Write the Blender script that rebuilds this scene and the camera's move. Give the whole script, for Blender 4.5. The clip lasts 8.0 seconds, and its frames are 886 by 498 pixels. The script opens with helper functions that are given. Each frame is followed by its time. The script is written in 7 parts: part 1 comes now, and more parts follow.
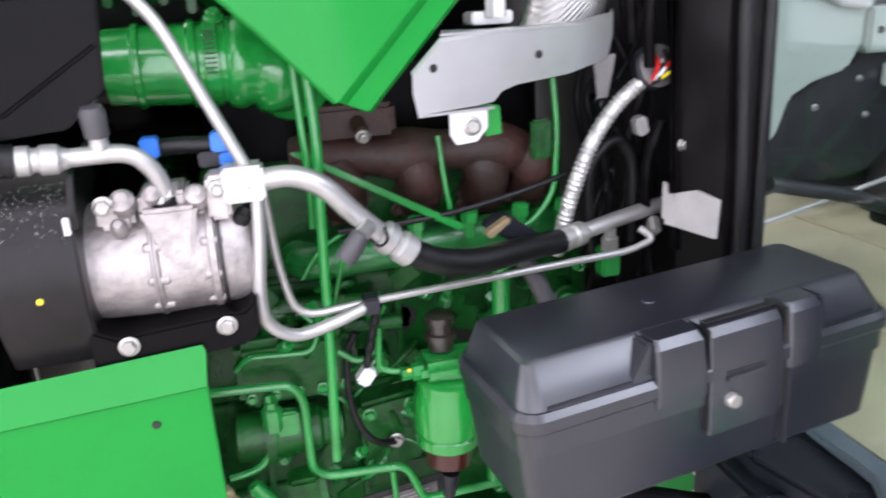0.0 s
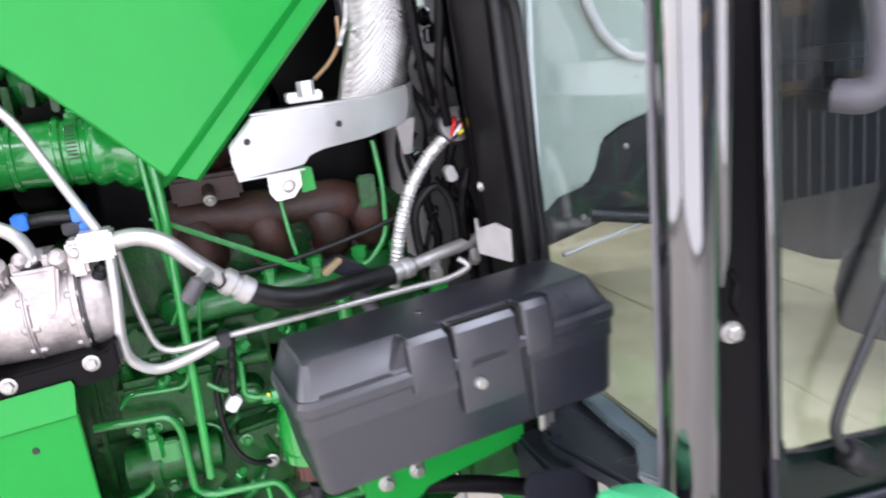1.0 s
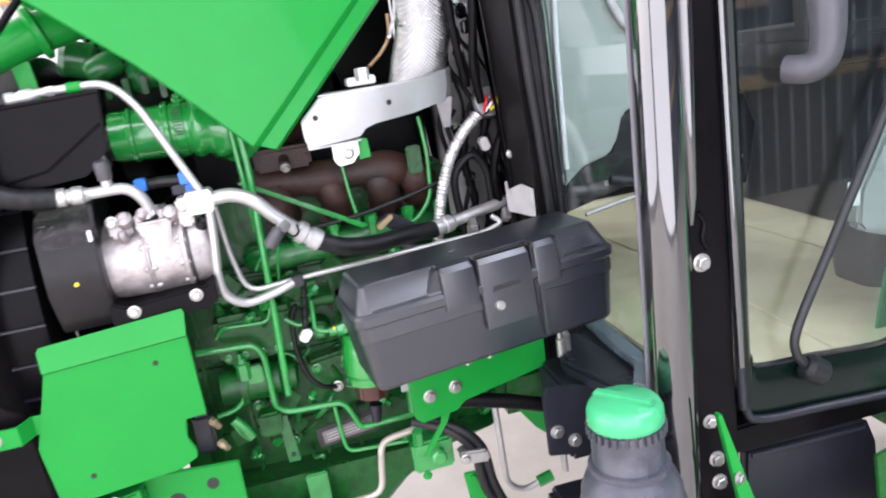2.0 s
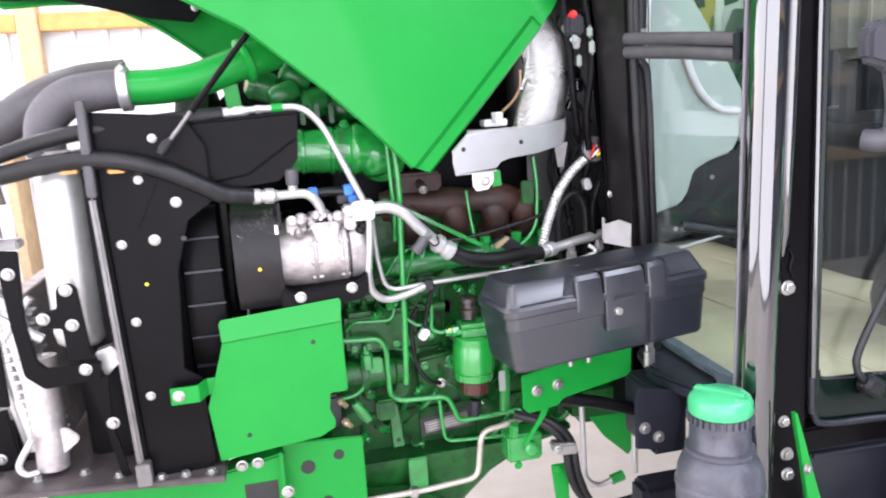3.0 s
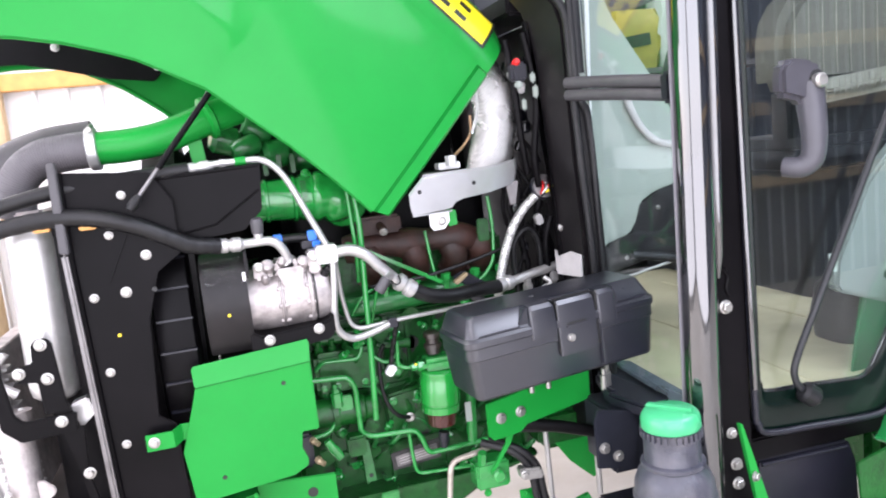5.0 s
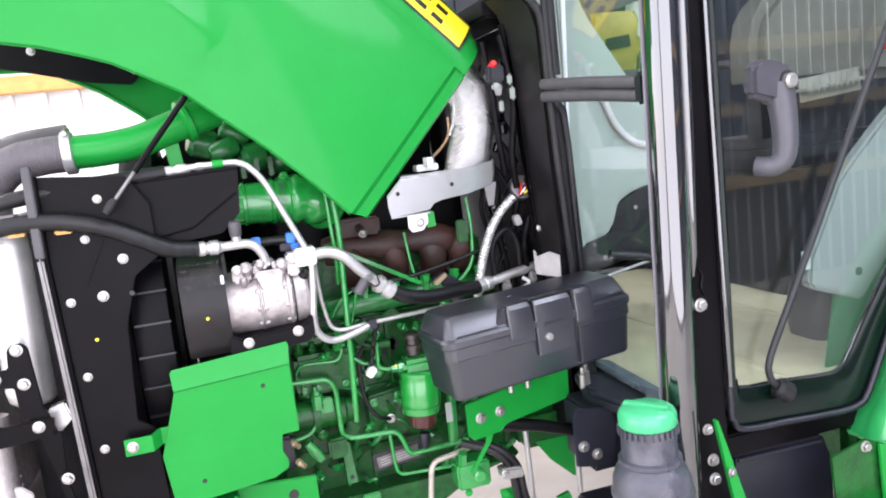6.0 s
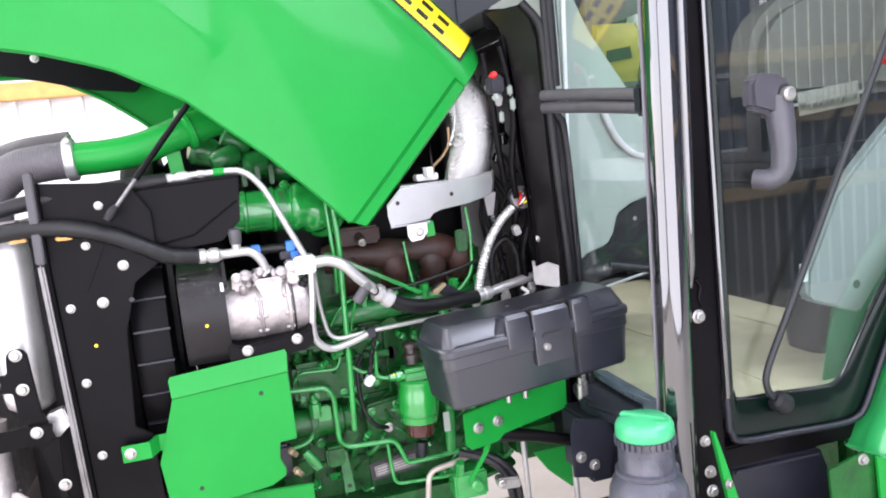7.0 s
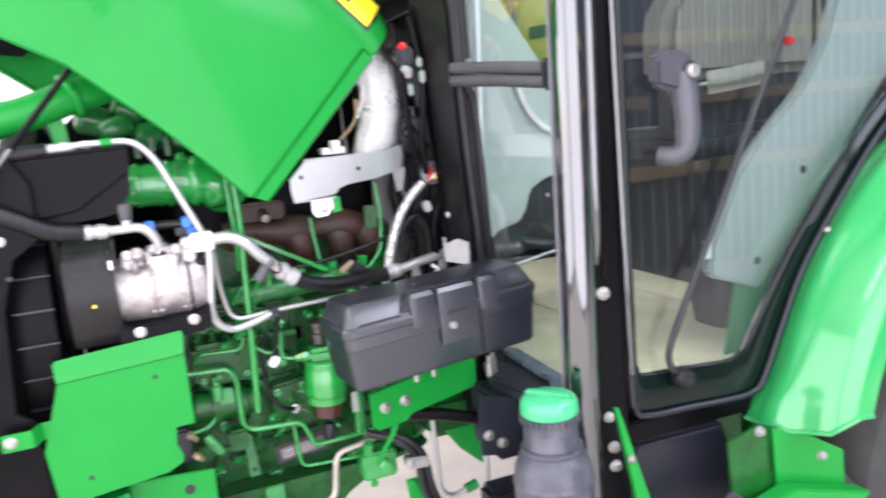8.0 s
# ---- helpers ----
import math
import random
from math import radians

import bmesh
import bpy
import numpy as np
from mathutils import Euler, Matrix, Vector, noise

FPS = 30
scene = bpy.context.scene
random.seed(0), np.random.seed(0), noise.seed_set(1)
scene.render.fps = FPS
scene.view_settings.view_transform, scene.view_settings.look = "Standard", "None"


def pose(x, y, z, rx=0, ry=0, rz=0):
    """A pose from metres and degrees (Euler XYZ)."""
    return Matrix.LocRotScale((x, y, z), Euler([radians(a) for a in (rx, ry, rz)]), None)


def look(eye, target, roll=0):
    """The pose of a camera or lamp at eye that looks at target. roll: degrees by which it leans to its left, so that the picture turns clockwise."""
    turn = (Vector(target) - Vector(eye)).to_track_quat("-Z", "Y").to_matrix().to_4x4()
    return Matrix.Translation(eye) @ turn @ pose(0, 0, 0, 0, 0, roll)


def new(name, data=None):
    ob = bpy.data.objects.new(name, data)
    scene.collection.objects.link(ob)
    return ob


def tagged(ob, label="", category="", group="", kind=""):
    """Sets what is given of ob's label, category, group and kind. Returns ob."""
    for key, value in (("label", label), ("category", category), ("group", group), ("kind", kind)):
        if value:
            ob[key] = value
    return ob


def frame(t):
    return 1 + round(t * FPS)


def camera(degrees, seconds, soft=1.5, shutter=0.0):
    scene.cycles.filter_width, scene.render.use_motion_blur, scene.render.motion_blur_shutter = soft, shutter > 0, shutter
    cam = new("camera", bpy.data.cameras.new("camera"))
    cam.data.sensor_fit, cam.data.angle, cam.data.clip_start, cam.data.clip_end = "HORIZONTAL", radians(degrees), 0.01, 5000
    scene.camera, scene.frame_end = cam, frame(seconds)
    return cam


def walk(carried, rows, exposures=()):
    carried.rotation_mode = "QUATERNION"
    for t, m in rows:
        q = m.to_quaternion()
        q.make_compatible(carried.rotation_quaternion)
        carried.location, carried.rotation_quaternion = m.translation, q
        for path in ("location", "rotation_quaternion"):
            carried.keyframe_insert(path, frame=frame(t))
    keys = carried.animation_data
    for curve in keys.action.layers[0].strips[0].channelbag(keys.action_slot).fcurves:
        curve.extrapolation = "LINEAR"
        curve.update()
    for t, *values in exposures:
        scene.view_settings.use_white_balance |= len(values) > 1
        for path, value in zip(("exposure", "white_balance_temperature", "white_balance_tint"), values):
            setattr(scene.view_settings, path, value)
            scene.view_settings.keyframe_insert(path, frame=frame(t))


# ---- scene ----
cam = camera(59.9, 8.0, soft=1.9, shutter=0.5)
PATH = [
    (0, (0.002, -0.039, 1.534), (0.466, 1.796, 0.889), -3.0),
    (0.2, (0.011, -0.06, 1.536), (0.531, 1.77, 0.92), -3.9),
    (0.5, (0.041, -0.107, 1.541), (0.587, 1.733, 0.979), -5.5),
    (1, (0.142, -0.272, 1.543), (0.681, 1.586, 1.036), -7.1),
    (1.5, (0.188, -0.427, 1.541), (0.629, 1.457, 1.034), -8.1),
    (1.7, (0.178, -0.454, 1.543), (0.533, 1.443, 1.02), -9.5),
    (2.8, (-0.13, -0.656, 1.545), (0.36, 1.234, 1.108), -5.5),
    (3, (-0.169, -0.687, 1.555), (0.254, 1.229, 1.17), -3.8),
    (3.5, (-0.187, -0.72, 1.555), (0.204, 1.205, 1.181), -5.7),
    (4, (-0.216, -0.744, 1.561), (0.085, 1.209, 1.253), -4.7),
    (4.5, (-0.19, -0.757, 1.564), (0.23, 1.177, 1.274), -5.4),
    (6, (-0.16, -0.776, 1.561), (0.392, 1.125, 1.272), -6.5),
    (6.5, (-0.16, -0.778, 1.562), (0.39, 1.126, 1.291), -6.3),
    (7, (-0.159, -0.782, 1.561), (0.395, 1.121, 1.297), -6.0),
    (7.5, (-0.16, -0.776, 1.557), (0.408, 1.119, 1.262), -5.5),
    (8, (-0.107, -0.759, 1.552), (0.613, 1.076, 1.209), -5.2),
]
walk(cam, [(t, look(eye, target, roll)) for t, eye, target, roll in PATH],
     exposures=((0.0, -0.36, 6350, 14), (0.5, -0.1, 6350, 14), (1.0, -0.18, 6350, 14), (1.5, -0.2, 6350, 14), (3.0, -0.01, 6350, 14), (6.0, -0.07, 6350, 14), (8.0, -0.02, 6350, 14)))

# ---- light: a bright workshop with a wide open gate to the front, tube lights and added fill above ----
world = bpy.data.worlds.new("sky")
scene.world = world
world.use_nodes = True
wn = world.node_tree.nodes
sky = wn.new("ShaderNodeTexSky")
sky.sky_type, sky.sun_disc = "NISHITA", False
sky.sun_elevation, sky.sun_rotation = radians(35), radians(300)
wn["Background"].inputs["Strength"].default_value = 0.12
world.node_tree.links.new(sky.outputs["Color"], wn["Background"].inputs["Color"])


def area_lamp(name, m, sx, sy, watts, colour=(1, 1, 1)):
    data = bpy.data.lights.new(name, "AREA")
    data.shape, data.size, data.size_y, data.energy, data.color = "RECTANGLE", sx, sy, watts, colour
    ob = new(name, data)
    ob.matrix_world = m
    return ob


sun = new("sun", bpy.data.lights.new("sun", "SUN"))
sun.data.energy, sun.data.angle, sun.data.color = 3.0, radians(0.5), (1.0, 0.95, 0.88)
sun.matrix_world = look((-8, 3.5, 6.5), (0, 0, 0))
area_lamp("gate_daylight", look((-4.9, 0.15, 2.0), (0.5, 0.15, 1.3)), 7.4, 3.8, 410, (0.95, 0.93, 1.0))
area_lamp("near_gate_daylight", look((-1.2, -3.98, 2.17), (-1.2, 0.8, 2.0)), 6.3, 4.2, 420, (0.95, 0.93, 1.0))
# unseen ceiling panels added as fill, the wide one for the tool box lid
area_lamp("added_roof_fill", look((3.2, -2.1, 4.32), (3.2, -2.1, 0)), 4.0, 2.8, 370, (0.8, 0.86, 1.0))
area_lamp("added_roof_fill", look((-1.6, -1.6, 4.32), (-1.6, -1.6, 0)), 2.0, 1.2, 55, (0.92, 0.9, 1.0))
for lx in (-2.2, 1.2, 3.8):
    for ly in (1.2, 3.6):
        area_lamp("tube_light_glow", look((lx, ly, 4.32), (lx, ly, 0)), 1.5, 0.2, 70 if lx > 3 or ly > 3 else 40, (1.0, 0.96, 0.99))

# ---- materials ----
def material(name, colour, rough=0.5, metal=0.0, spread=0.12, scale=30.0, bump=0.0, bump_scale=200.0, coat=0.0, dirt=None, dirt_amount=0.0,
             dirt_scale=6.0, rough_spread=0.1, spec=0.5):
    """A surface with colour drift at two scales, uneven gloss, fine relief and, where given, patches of dirt or wear."""
    m = bpy.data.materials.new(name)
    m.use_nodes = True
    t = m.node_tree
    n, l = t.nodes, t.links
    b = n["Principled BSDF"]
    co = n.new("ShaderNodeTexCoord")
    n1, n2 = n.new("ShaderNodeTexNoise"), n.new("ShaderNodeTexNoise")
    n1.inputs["Scale"].default_value, n2.inputs["Scale"].default_value = scale, scale * 0.13
    n1.inputs["Detail"].default_value = n2.inputs["Detail"].default_value = 5
    for k in (n1, n2):
        l.new(co.outputs["Object"], k.inputs["Vector"])
    mix = n.new("ShaderNodeMath")
    mix.operation = "ADD"
    l.new(n1.outputs["Fac"], mix.inputs[0])
    l.new(n2.outputs["Fac"], mix.inputs[1])
    ramp = n.new("ShaderNodeMapRange")
    ramp.inputs["From Min"].default_value, ramp.inputs["From Max"].default_value = 0.65, 1.35
    ramp.inputs["To Min"].default_value, ramp.inputs["To Max"].default_value = 1 - spread, 1 + spread
    l.new(mix.outputs[0], ramp.inputs["Value"])
    tint = n.new("ShaderNodeVectorMath")
    tint.operation = "SCALE"
    tint.inputs[0].default_value = colour
    l.new(ramp.outputs[0], tint.inputs["Scale"])
    last = tint.outputs[0]
    if dirt:
        n3 = n.new("ShaderNodeTexNoise")
        n3.inputs["Scale"].default_value, n3.inputs["Detail"].default_value, n3.inputs["Roughness"].default_value = dirt_scale, 8, 0.65
        l.new(co.outputs["Object"], n3.inputs["Vector"])
        r3 = n.new("ShaderNodeMapRange")
        r3.inputs["From Min"].default_value, r3.inputs["From Max"].default_value = 0.48, 0.72
        r3.inputs["To Max"].default_value = dirt_amount
        l.new(n3.outputs["Fac"], r3.inputs["Value"])
        mx = n.new("ShaderNodeMix")
        mx.data_type = "RGBA"
        l.new(r3.outputs[0], mx.inputs["Factor"])
        l.new(last, mx.inputs["A"])
        mx.inputs["B"].default_value = (*dirt, 1)
        last = mx.outputs["Result"]
    l.new(last, b.inputs["Base Color"])
    rr = n.new("ShaderNodeMapRange")
    rr.inputs["From Min"].default_value, rr.inputs["From Max"].default_value = 0.3, 0.7
    rr.inputs["To Min"].default_value, rr.inputs["To Max"].default_value = max(0.02, rough - rough_spread), min(1, rough + rough_spread)
    l.new(n2.outputs["Fac"], rr.inputs["Value"])
    l.new(rr.outputs[0], b.inputs["Roughness"])
    b.inputs["Metallic"].default_value = metal
    b.inputs["Specular IOR Level"].default_value = spec
    b.inputs["Coat Weight"].default_value = coat
    b.inputs["Coat Roughness"].default_value = 0.08
    if bump:
        nb = n.new("ShaderNodeTexNoise")
        nb.inputs["Scale"].default_value, nb.inputs["Detail"].default_value = bump_scale, 3
        l.new(co.outputs["Object"], nb.inputs["Vector"])
        bp = n.new("ShaderNodeBump")
        bp.inputs["Strength"].default_value, bp.inputs["Distance"].default_value = bump, 0.001
        l.new(nb.outputs["Fac"], bp.inputs["Height"])
        l.new(bp.outputs["Normal"], b.inputs["Normal"])
    return m


def glass(name, colour, rough=0.0):
    m = bpy.data.materials.new(name)
    m.use_nodes = True
    b = m.node_tree.nodes["Principled BSDF"]
    b.inputs["Base Color"].default_value = (*colour, 1)
    b.inputs["Transmission Weight"].default_value = 1
    b.inputs["Roughness"].default_value, b.inputs["IOR"].default_value = rough, 1.45
    return m


GREEN = material("green_enamel", (0.008, 0.235, 0.032), 0.32, coat=0.16, spread=0.05, scale=14, bump=0.06, bump_scale=350, rough_spread=0.06, spec=0.15)
# engine green darkened for the bay's shade; near-black patches add oily grime
GREEN_CAST_SHADED = material("shade_darkened_green_cast_iron", (0.006, 0.082, 0.012), 0.3, coat=0.12, spread=0.35, scale=40, bump=0.9, bump_scale=170, dirt=(0.004, 0.016, 0.005), dirt_amount=0.95, dirt_scale=16, spec=0.3)
GREEN_SHINY = material("glossy_green_canister", (0.012, 0.25, 0.035), 0.2, coat=1.0, spread=0.08, scale=20, bump=0.05)
GREEN_RAIL = material("green_painted_casting", (0.012, 0.15, 0.03), 0.3, coat=0.3, spread=0.3, scale=30, bump=0.6, bump_scale=120, dirt=(0.006, 0.03, 0.008), dirt_amount=0.7, dirt_scale=14)
GREEN_PIPE = material("green_painted_pipe", (0.017, 0.25, 0.045), 0.22, coat=0.7, spread=0.15, scale=30, dirt=(0.012, 0.08, 0.015), dirt_amount=0.5, dirt_scale=18)
BLACK_PLASTIC = material("black_grained_plastic", (0.010, 0.010, 0.016), 0.34, spread=0.12, scale=60, bump=0.35, bump_scale=900, rough_spread=0.05, spec=0.45)
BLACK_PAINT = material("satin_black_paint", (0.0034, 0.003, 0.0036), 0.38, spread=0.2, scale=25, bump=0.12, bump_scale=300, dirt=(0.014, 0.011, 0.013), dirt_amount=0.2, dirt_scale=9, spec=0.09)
BLACK_GLOSS = material("gloss_black_enamel", (0.004, 0.004, 0.006), 0.22, coat=1.0, spread=0.15, scale=20, rough_spread=0.05, spec=0.25)
BLACK_GLOSS.node_tree.nodes["Principled BSDF"].inputs["Coat IOR"].default_value = 2.2
BLACK_GLOSS.node_tree.nodes["Principled BSDF"].inputs["Coat Roughness"].default_value = 0.04
RUBBER = material("black_rubber", (0.006, 0.006, 0.007), 0.45, spread=0.25, scale=60, bump=0.3, bump_scale=500, dirt=(0.03, 0.028, 0.027), dirt_amount=0.3, dirt_scale=12, spec=0.35)
DUSTY_RUBBER = material("dusty_grey_rubber", (0.06, 0.057, 0.062), 0.5, spread=0.2, scale=30, bump=0.3, bump_scale=400)
ALUMINIUM = material("bare_cast_aluminium", (0.47, 0.43, 0.42), 0.5, metal=0.6, spread=0.28, scale=55, bump=1.0, bump_scale=160, dirt=(0.13, 0.115, 0.11), dirt_amount=0.6, dirt_scale=20)
TUBE_METAL = material("satin_aluminium_tube", (0.53, 0.52, 0.51), 0.45, metal=0.7, spread=0.15, scale=50, rough_spread=0.12, dirt=(0.3, 0.3, 0.29), dirt_amount=0.3, dirt_scale=25)
ZINC = material("zinc_plated_sheet", (0.6, 0.6, 0.61), 0.4, metal=0.75, spread=0.1, scale=18, bump=0.08, bump_scale=200, dirt=(0.45, 0.47, 0.33), dirt_amount=0.4, dirt_scale=5)
BOLT = material("zinc_bolt_head", (0.4, 0.39, 0.37), 0.36, metal=0.8, spread=0.15, scale=150)
RUST = material("rusty_cast_iron", (0.042, 0.0145, 0.01), 0.6, spread=0.5, scale=45, bump=1.0, bump_scale=220, dirt=(0.016, 0.013, 0.011), dirt_amount=0.85, dirt_scale=11)
WRAP = material("silver_heat_wrap", (0.5, 0.49, 0.48), 0.3, metal=0.9, spread=0.15, scale=80, bump=0.3, bump_scale=300)
BRAID = material("silver_braided_sleeve", (0.72, 0.71, 0.69), 0.38, metal=0.7, spread=0.3, scale=260, bump=0.9, bump_scale=320)
TAN_TUBE = material("dusty_tan_steel_tube", (0.44, 0.4, 0.35), 0.45, metal=0.5, spread=0.2, scale=40, dirt=(0.25, 0.2, 0.15), dirt_amount=0.5, dirt_scale=22)
BRASS = material("dull_brass", (0.42, 0.33, 0.2), 0.4, metal=0.6)
PALE_STEEL = material("pale_primed_steel", (0.5, 0.48, 0.475), 0.55, spread=0.12, scale=60, bump=0.3, bump_scale=300, dirt=(0.3, 0.28, 0.27), dirt_amount=0.5, dirt_scale=30)
RIB_GREY = material("weathered_grey_sheet_rib", (0.34, 0.36, 0.39), 0.5, spread=0.15, scale=4, bump=0.1)
WHITE_PAINT = material("white_painted_metal", (0.75, 0.75, 0.75), 0.45, spread=0.06, scale=20, bump=0.1)
GREY_TRIM = material("grey_green_moulded_trim", (0.28, 0.32, 0.285), 0.5, spread=0.06, scale=15, bump=0.25, bump_scale=700)
DARK_TRIM = material("charcoal_moulded_trim", (0.010, 0.011, 0.013), 0.5, spread=0.2, scale=30, bump=0.12, bump_scale=300)
MAT_BEIGE = material("beige_floor_covering", (0.5, 0.46, 0.3), 0.7, spread=0.12, scale=9, bump=0.2, bump_scale=90, dirt=(0.3, 0.25, 0.15), dirt_amount=0.55, dirt_scale=5)
CONCRETE = material("pale_concrete", (0.48, 0.445, 0.4), 0.6, spread=0.12, scale=5, bump=0.25, bump_scale=60, dirt=(0.35, 0.3, 0.22), dirt_amount=0.5, dirt_scale=2)
SHEET_WALL = material("white_profiled_steel", (0.84, 0.84, 0.85), 0.5, spread=0.05, scale=3, dirt=(0.5, 0.5, 0.5), dirt_amount=0.3, dirt_scale=1.5)
TIMBER = material("orange_pine_timber", (0.62, 0.33, 0.1), 0.6, spread=0.25, scale=12, bump=0.3, bump_scale=60)
OLD_TIMBER = material("weathered_timber", (0.5, 0.37, 0.22), 0.7, spread=0.25, scale=14, bump=0.4, bump_scale=60)
YELLOW = material("yellow_film", (0.85, 0.72, 0.02), 0.35, spread=0.04, scale=20)
YELLOW_DOT = material("yellow_paint_mark", (0.8, 0.62, 0.03), 0.5, spread=0.1, scale=200)
INK = material("black_ink", (0.012, 0.012, 0.012), 0.45, spread=0.1)
BLUE = material("blue_plastic_lock", (0.03, 0.2, 0.75), 0.35, spread=0.1)
RED = material("red_plastic", (0.6, 0.02, 0.02), 0.35, spread=0.1)
CAP_GREEN = material("mint_green_plastic_cap", (0.055, 0.4, 0.17), 0.3, spread=0.08, scale=30, bump=0.1)
FABRIC = material("grey_ribbed_fabric", (0.13, 0.127, 0.105), 0.85, spread=0.15, scale=90, bump=0.7, bump_scale=500)
TYRE = material("dusty_tyre_rubber", (0.035, 0.032, 0.03), 0.8, spread=0.3, scale=25, bump=0.5, bump_scale=150)
CAB_GLASS = glass("green_tinted_cab_glass", (0.88, 0.955, 0.94))
PAPER = material("white_paper_label", (0.75, 0.78, 0.8), 0.6, spread=0.05)

def embossed(m, scale):
    """Adds crossed embossing to a foil."""
    n, l = m.node_tree.nodes, m.node_tree.links
    co = n.new("ShaderNodeTexCoord")
    waves = []
    for turn in (35, -35):
        w, mp = n.new("ShaderNodeTexWave"), n.new("ShaderNodeMapping")
        mp.inputs["Rotation"].default_value = (radians(20), radians(turn), radians(turn))
        w.inputs["Scale"].default_value, w.inputs["Distortion"].default_value = scale, 1.2
        l.new(co.outputs["Object"], mp.inputs["Vector"])
        l.new(mp.outputs["Vector"], w.inputs["Vector"])
        waves.append(w)
    add, bp = n.new("ShaderNodeMath"), n.new("ShaderNodeBump")
    l.new(waves[0].outputs["Fac"], add.inputs[0])
    l.new(waves[1].outputs["Fac"], add.inputs[1])
    bp.inputs["Strength"].default_value, bp.inputs["Distance"].default_value = 0.55, 0.0015
    l.new(add.outputs[0], bp.inputs["Height"])
    l.new(bp.outputs["Normal"], n["Principled BSDF"].inputs["Normal"])


embossed(WRAP, 75)
SHADED_SHEET = material("shade_darkened_profiled_steel", (0.013, 0.016, 0.022), 0.5, spread=0.1, scale=3)
HANDLE_GREY = material("mid_grey_moulded_plastic", (0.058, 0.056, 0.066), 0.36, spread=0.1, scale=40, bump=0.2, bump_scale=600)
BLUE_SHEET = material("blue_grey_profiled_steel", (0.09, 0.11, 0.14), 0.5, spread=0.08, scale=3)
GREY_PALE = material("pale_grey_moulded_trim", (0.125, 0.145, 0.133), 0.4, spread=0.05, scale=12, bump=0.2, bump_scale=700)
RESERVOIR = material("charcoal_tank_plastic", (0.055, 0.056, 0.072), 0.33, spread=0.3, scale=50, bump=0.5, bump_scale=300, dirt=(0.14, 0.13, 0.14), dirt_amount=0.5, dirt_scale=16)
LEDGE_REFLECTION = material("pale_blue_grey_reflection", (0.12, 0.15, 0.17), 0.2, spread=0.2, scale=12, coat=0.6)

GREEN_WET = material("wet_green_enamel", (0.014, 0.28, 0.045), 0.15, coat=1.0, spread=0.2, scale=30, bump=1.0, bump_scale=90, dirt=(0.006, 0.06, 0.012), dirt_amount=0.6, dirt_scale=14)
ALU_BRIGHT = material("bright_bare_aluminium", (0.6, 0.59, 0.58), 0.4, metal=0.75, spread=0.12, scale=30, bump=0.3, bump_scale=300, dirt=(0.3, 0.28, 0.27), dirt_amount=0.4, dirt_scale=12)
GUARD_BLACK = material("dusty_black_sheet_steel", (0.0075, 0.0065, 0.0072), 0.38, spread=0.25, scale=20, bump=0.15, bump_scale=250, dirt=(0.024, 0.02, 0.02), dirt_amount=0.4, dirt_scale=10, spec=0.28)
WORN_STEEL = material("worn_grey_steel", (0.2, 0.19, 0.19), 0.4, metal=0.6, spread=0.25, scale=25, dirt=(0.05, 0.045, 0.045), dirt_amount=0.6, dirt_scale=14)
BASE_STEEL = material("dusty_brown_black_steel", (0.05, 0.042, 0.042), 0.3, spread=0.35, scale=14, bump=0.2, bump_scale=120, dirt=(0.16, 0.14, 0.135), dirt_amount=0.5, dirt_scale=7)
ARM_FABRIC = material("pale_ribbed_fabric", (0.26, 0.255, 0.21), 0.85, spread=0.15, scale=90, bump=0.7, bump_scale=500)
TOOLBOX = material("charcoal_moulded_box_plastic", (0.011, 0.012, 0.019), 0.32, spread=0.12, scale=60, bump=0.12, bump_scale=700, rough_spread=0.03, spec=0.95)
OLIVE_FILM = material("olive_yellow_film", (0.2, 0.18, 0.035), 0.4, spread=0.3, scale=9)
GREEN_DEEP = material("deep_green_liner", (0.006, 0.085, 0.03), 0.4, spread=0.2, scale=6)
DOOR_EDGE = material("dark_green_glass_border", (0.002, 0.007, 0.005), 0.2, coat=0.12, spread=0.2, scale=8, spec=0.2)
BLUE_BLACK = material("blue_black_moulded_plastic", (0.015, 0.0165, 0.024), 0.33, spread=0.2, scale=40, bump=0.2, bump_scale=500)
# the hood's paint, base lightened and blued to carry the fender's sky sheen
GREEN_SHEEN = material("sheen_lightened_green_panel", (0.02, 0.3, 0.075), 0.28, coat=1.0, spread=0.05, scale=8, bump=0.05, bump_scale=300, rough_spread=0.06, spec=0.4)
BROWN_STEEL = material("brown_primed_steel", (0.07, 0.05, 0.045), 0.5, spread=0.25, scale=30, dirt=(0.2, 0.18, 0.17), dirt_amount=0.4)
HOSE_GREY = material("pale_dusty_rubber_hose", (0.085, 0.078, 0.084), 0.55, spread=0.25, scale=22, bump=0.3, bump_scale=350)
EDGE_HIGHLIGHT = material("pale_edge_highlight", (0.13, 0.125, 0.14), 0.35, spread=0.1)

# ---- mesh helpers ----
def thing(name, base, label, category, group="", kind=""):
    ob = new(name)
    ob.location = base
    ob.empty_display_size = 0.05
    return tagged(ob, label, category, group, kind)


def linked(name, mesh, parent, label="", m=None):
    """A mesh object, its geometry in the world's metres, hung under its thing or part."""
    ob = new(name, mesh)
    if m is not None:
        ob.matrix_basis = m
    if parent is not None:
        ob.parent = parent
        inv = Matrix.Translation(-parent.location) if parent.type == "EMPTY" else parent.matrix_basis.inverted()
        ob.matrix_parent_inverse = inv
    return tagged(ob, label)


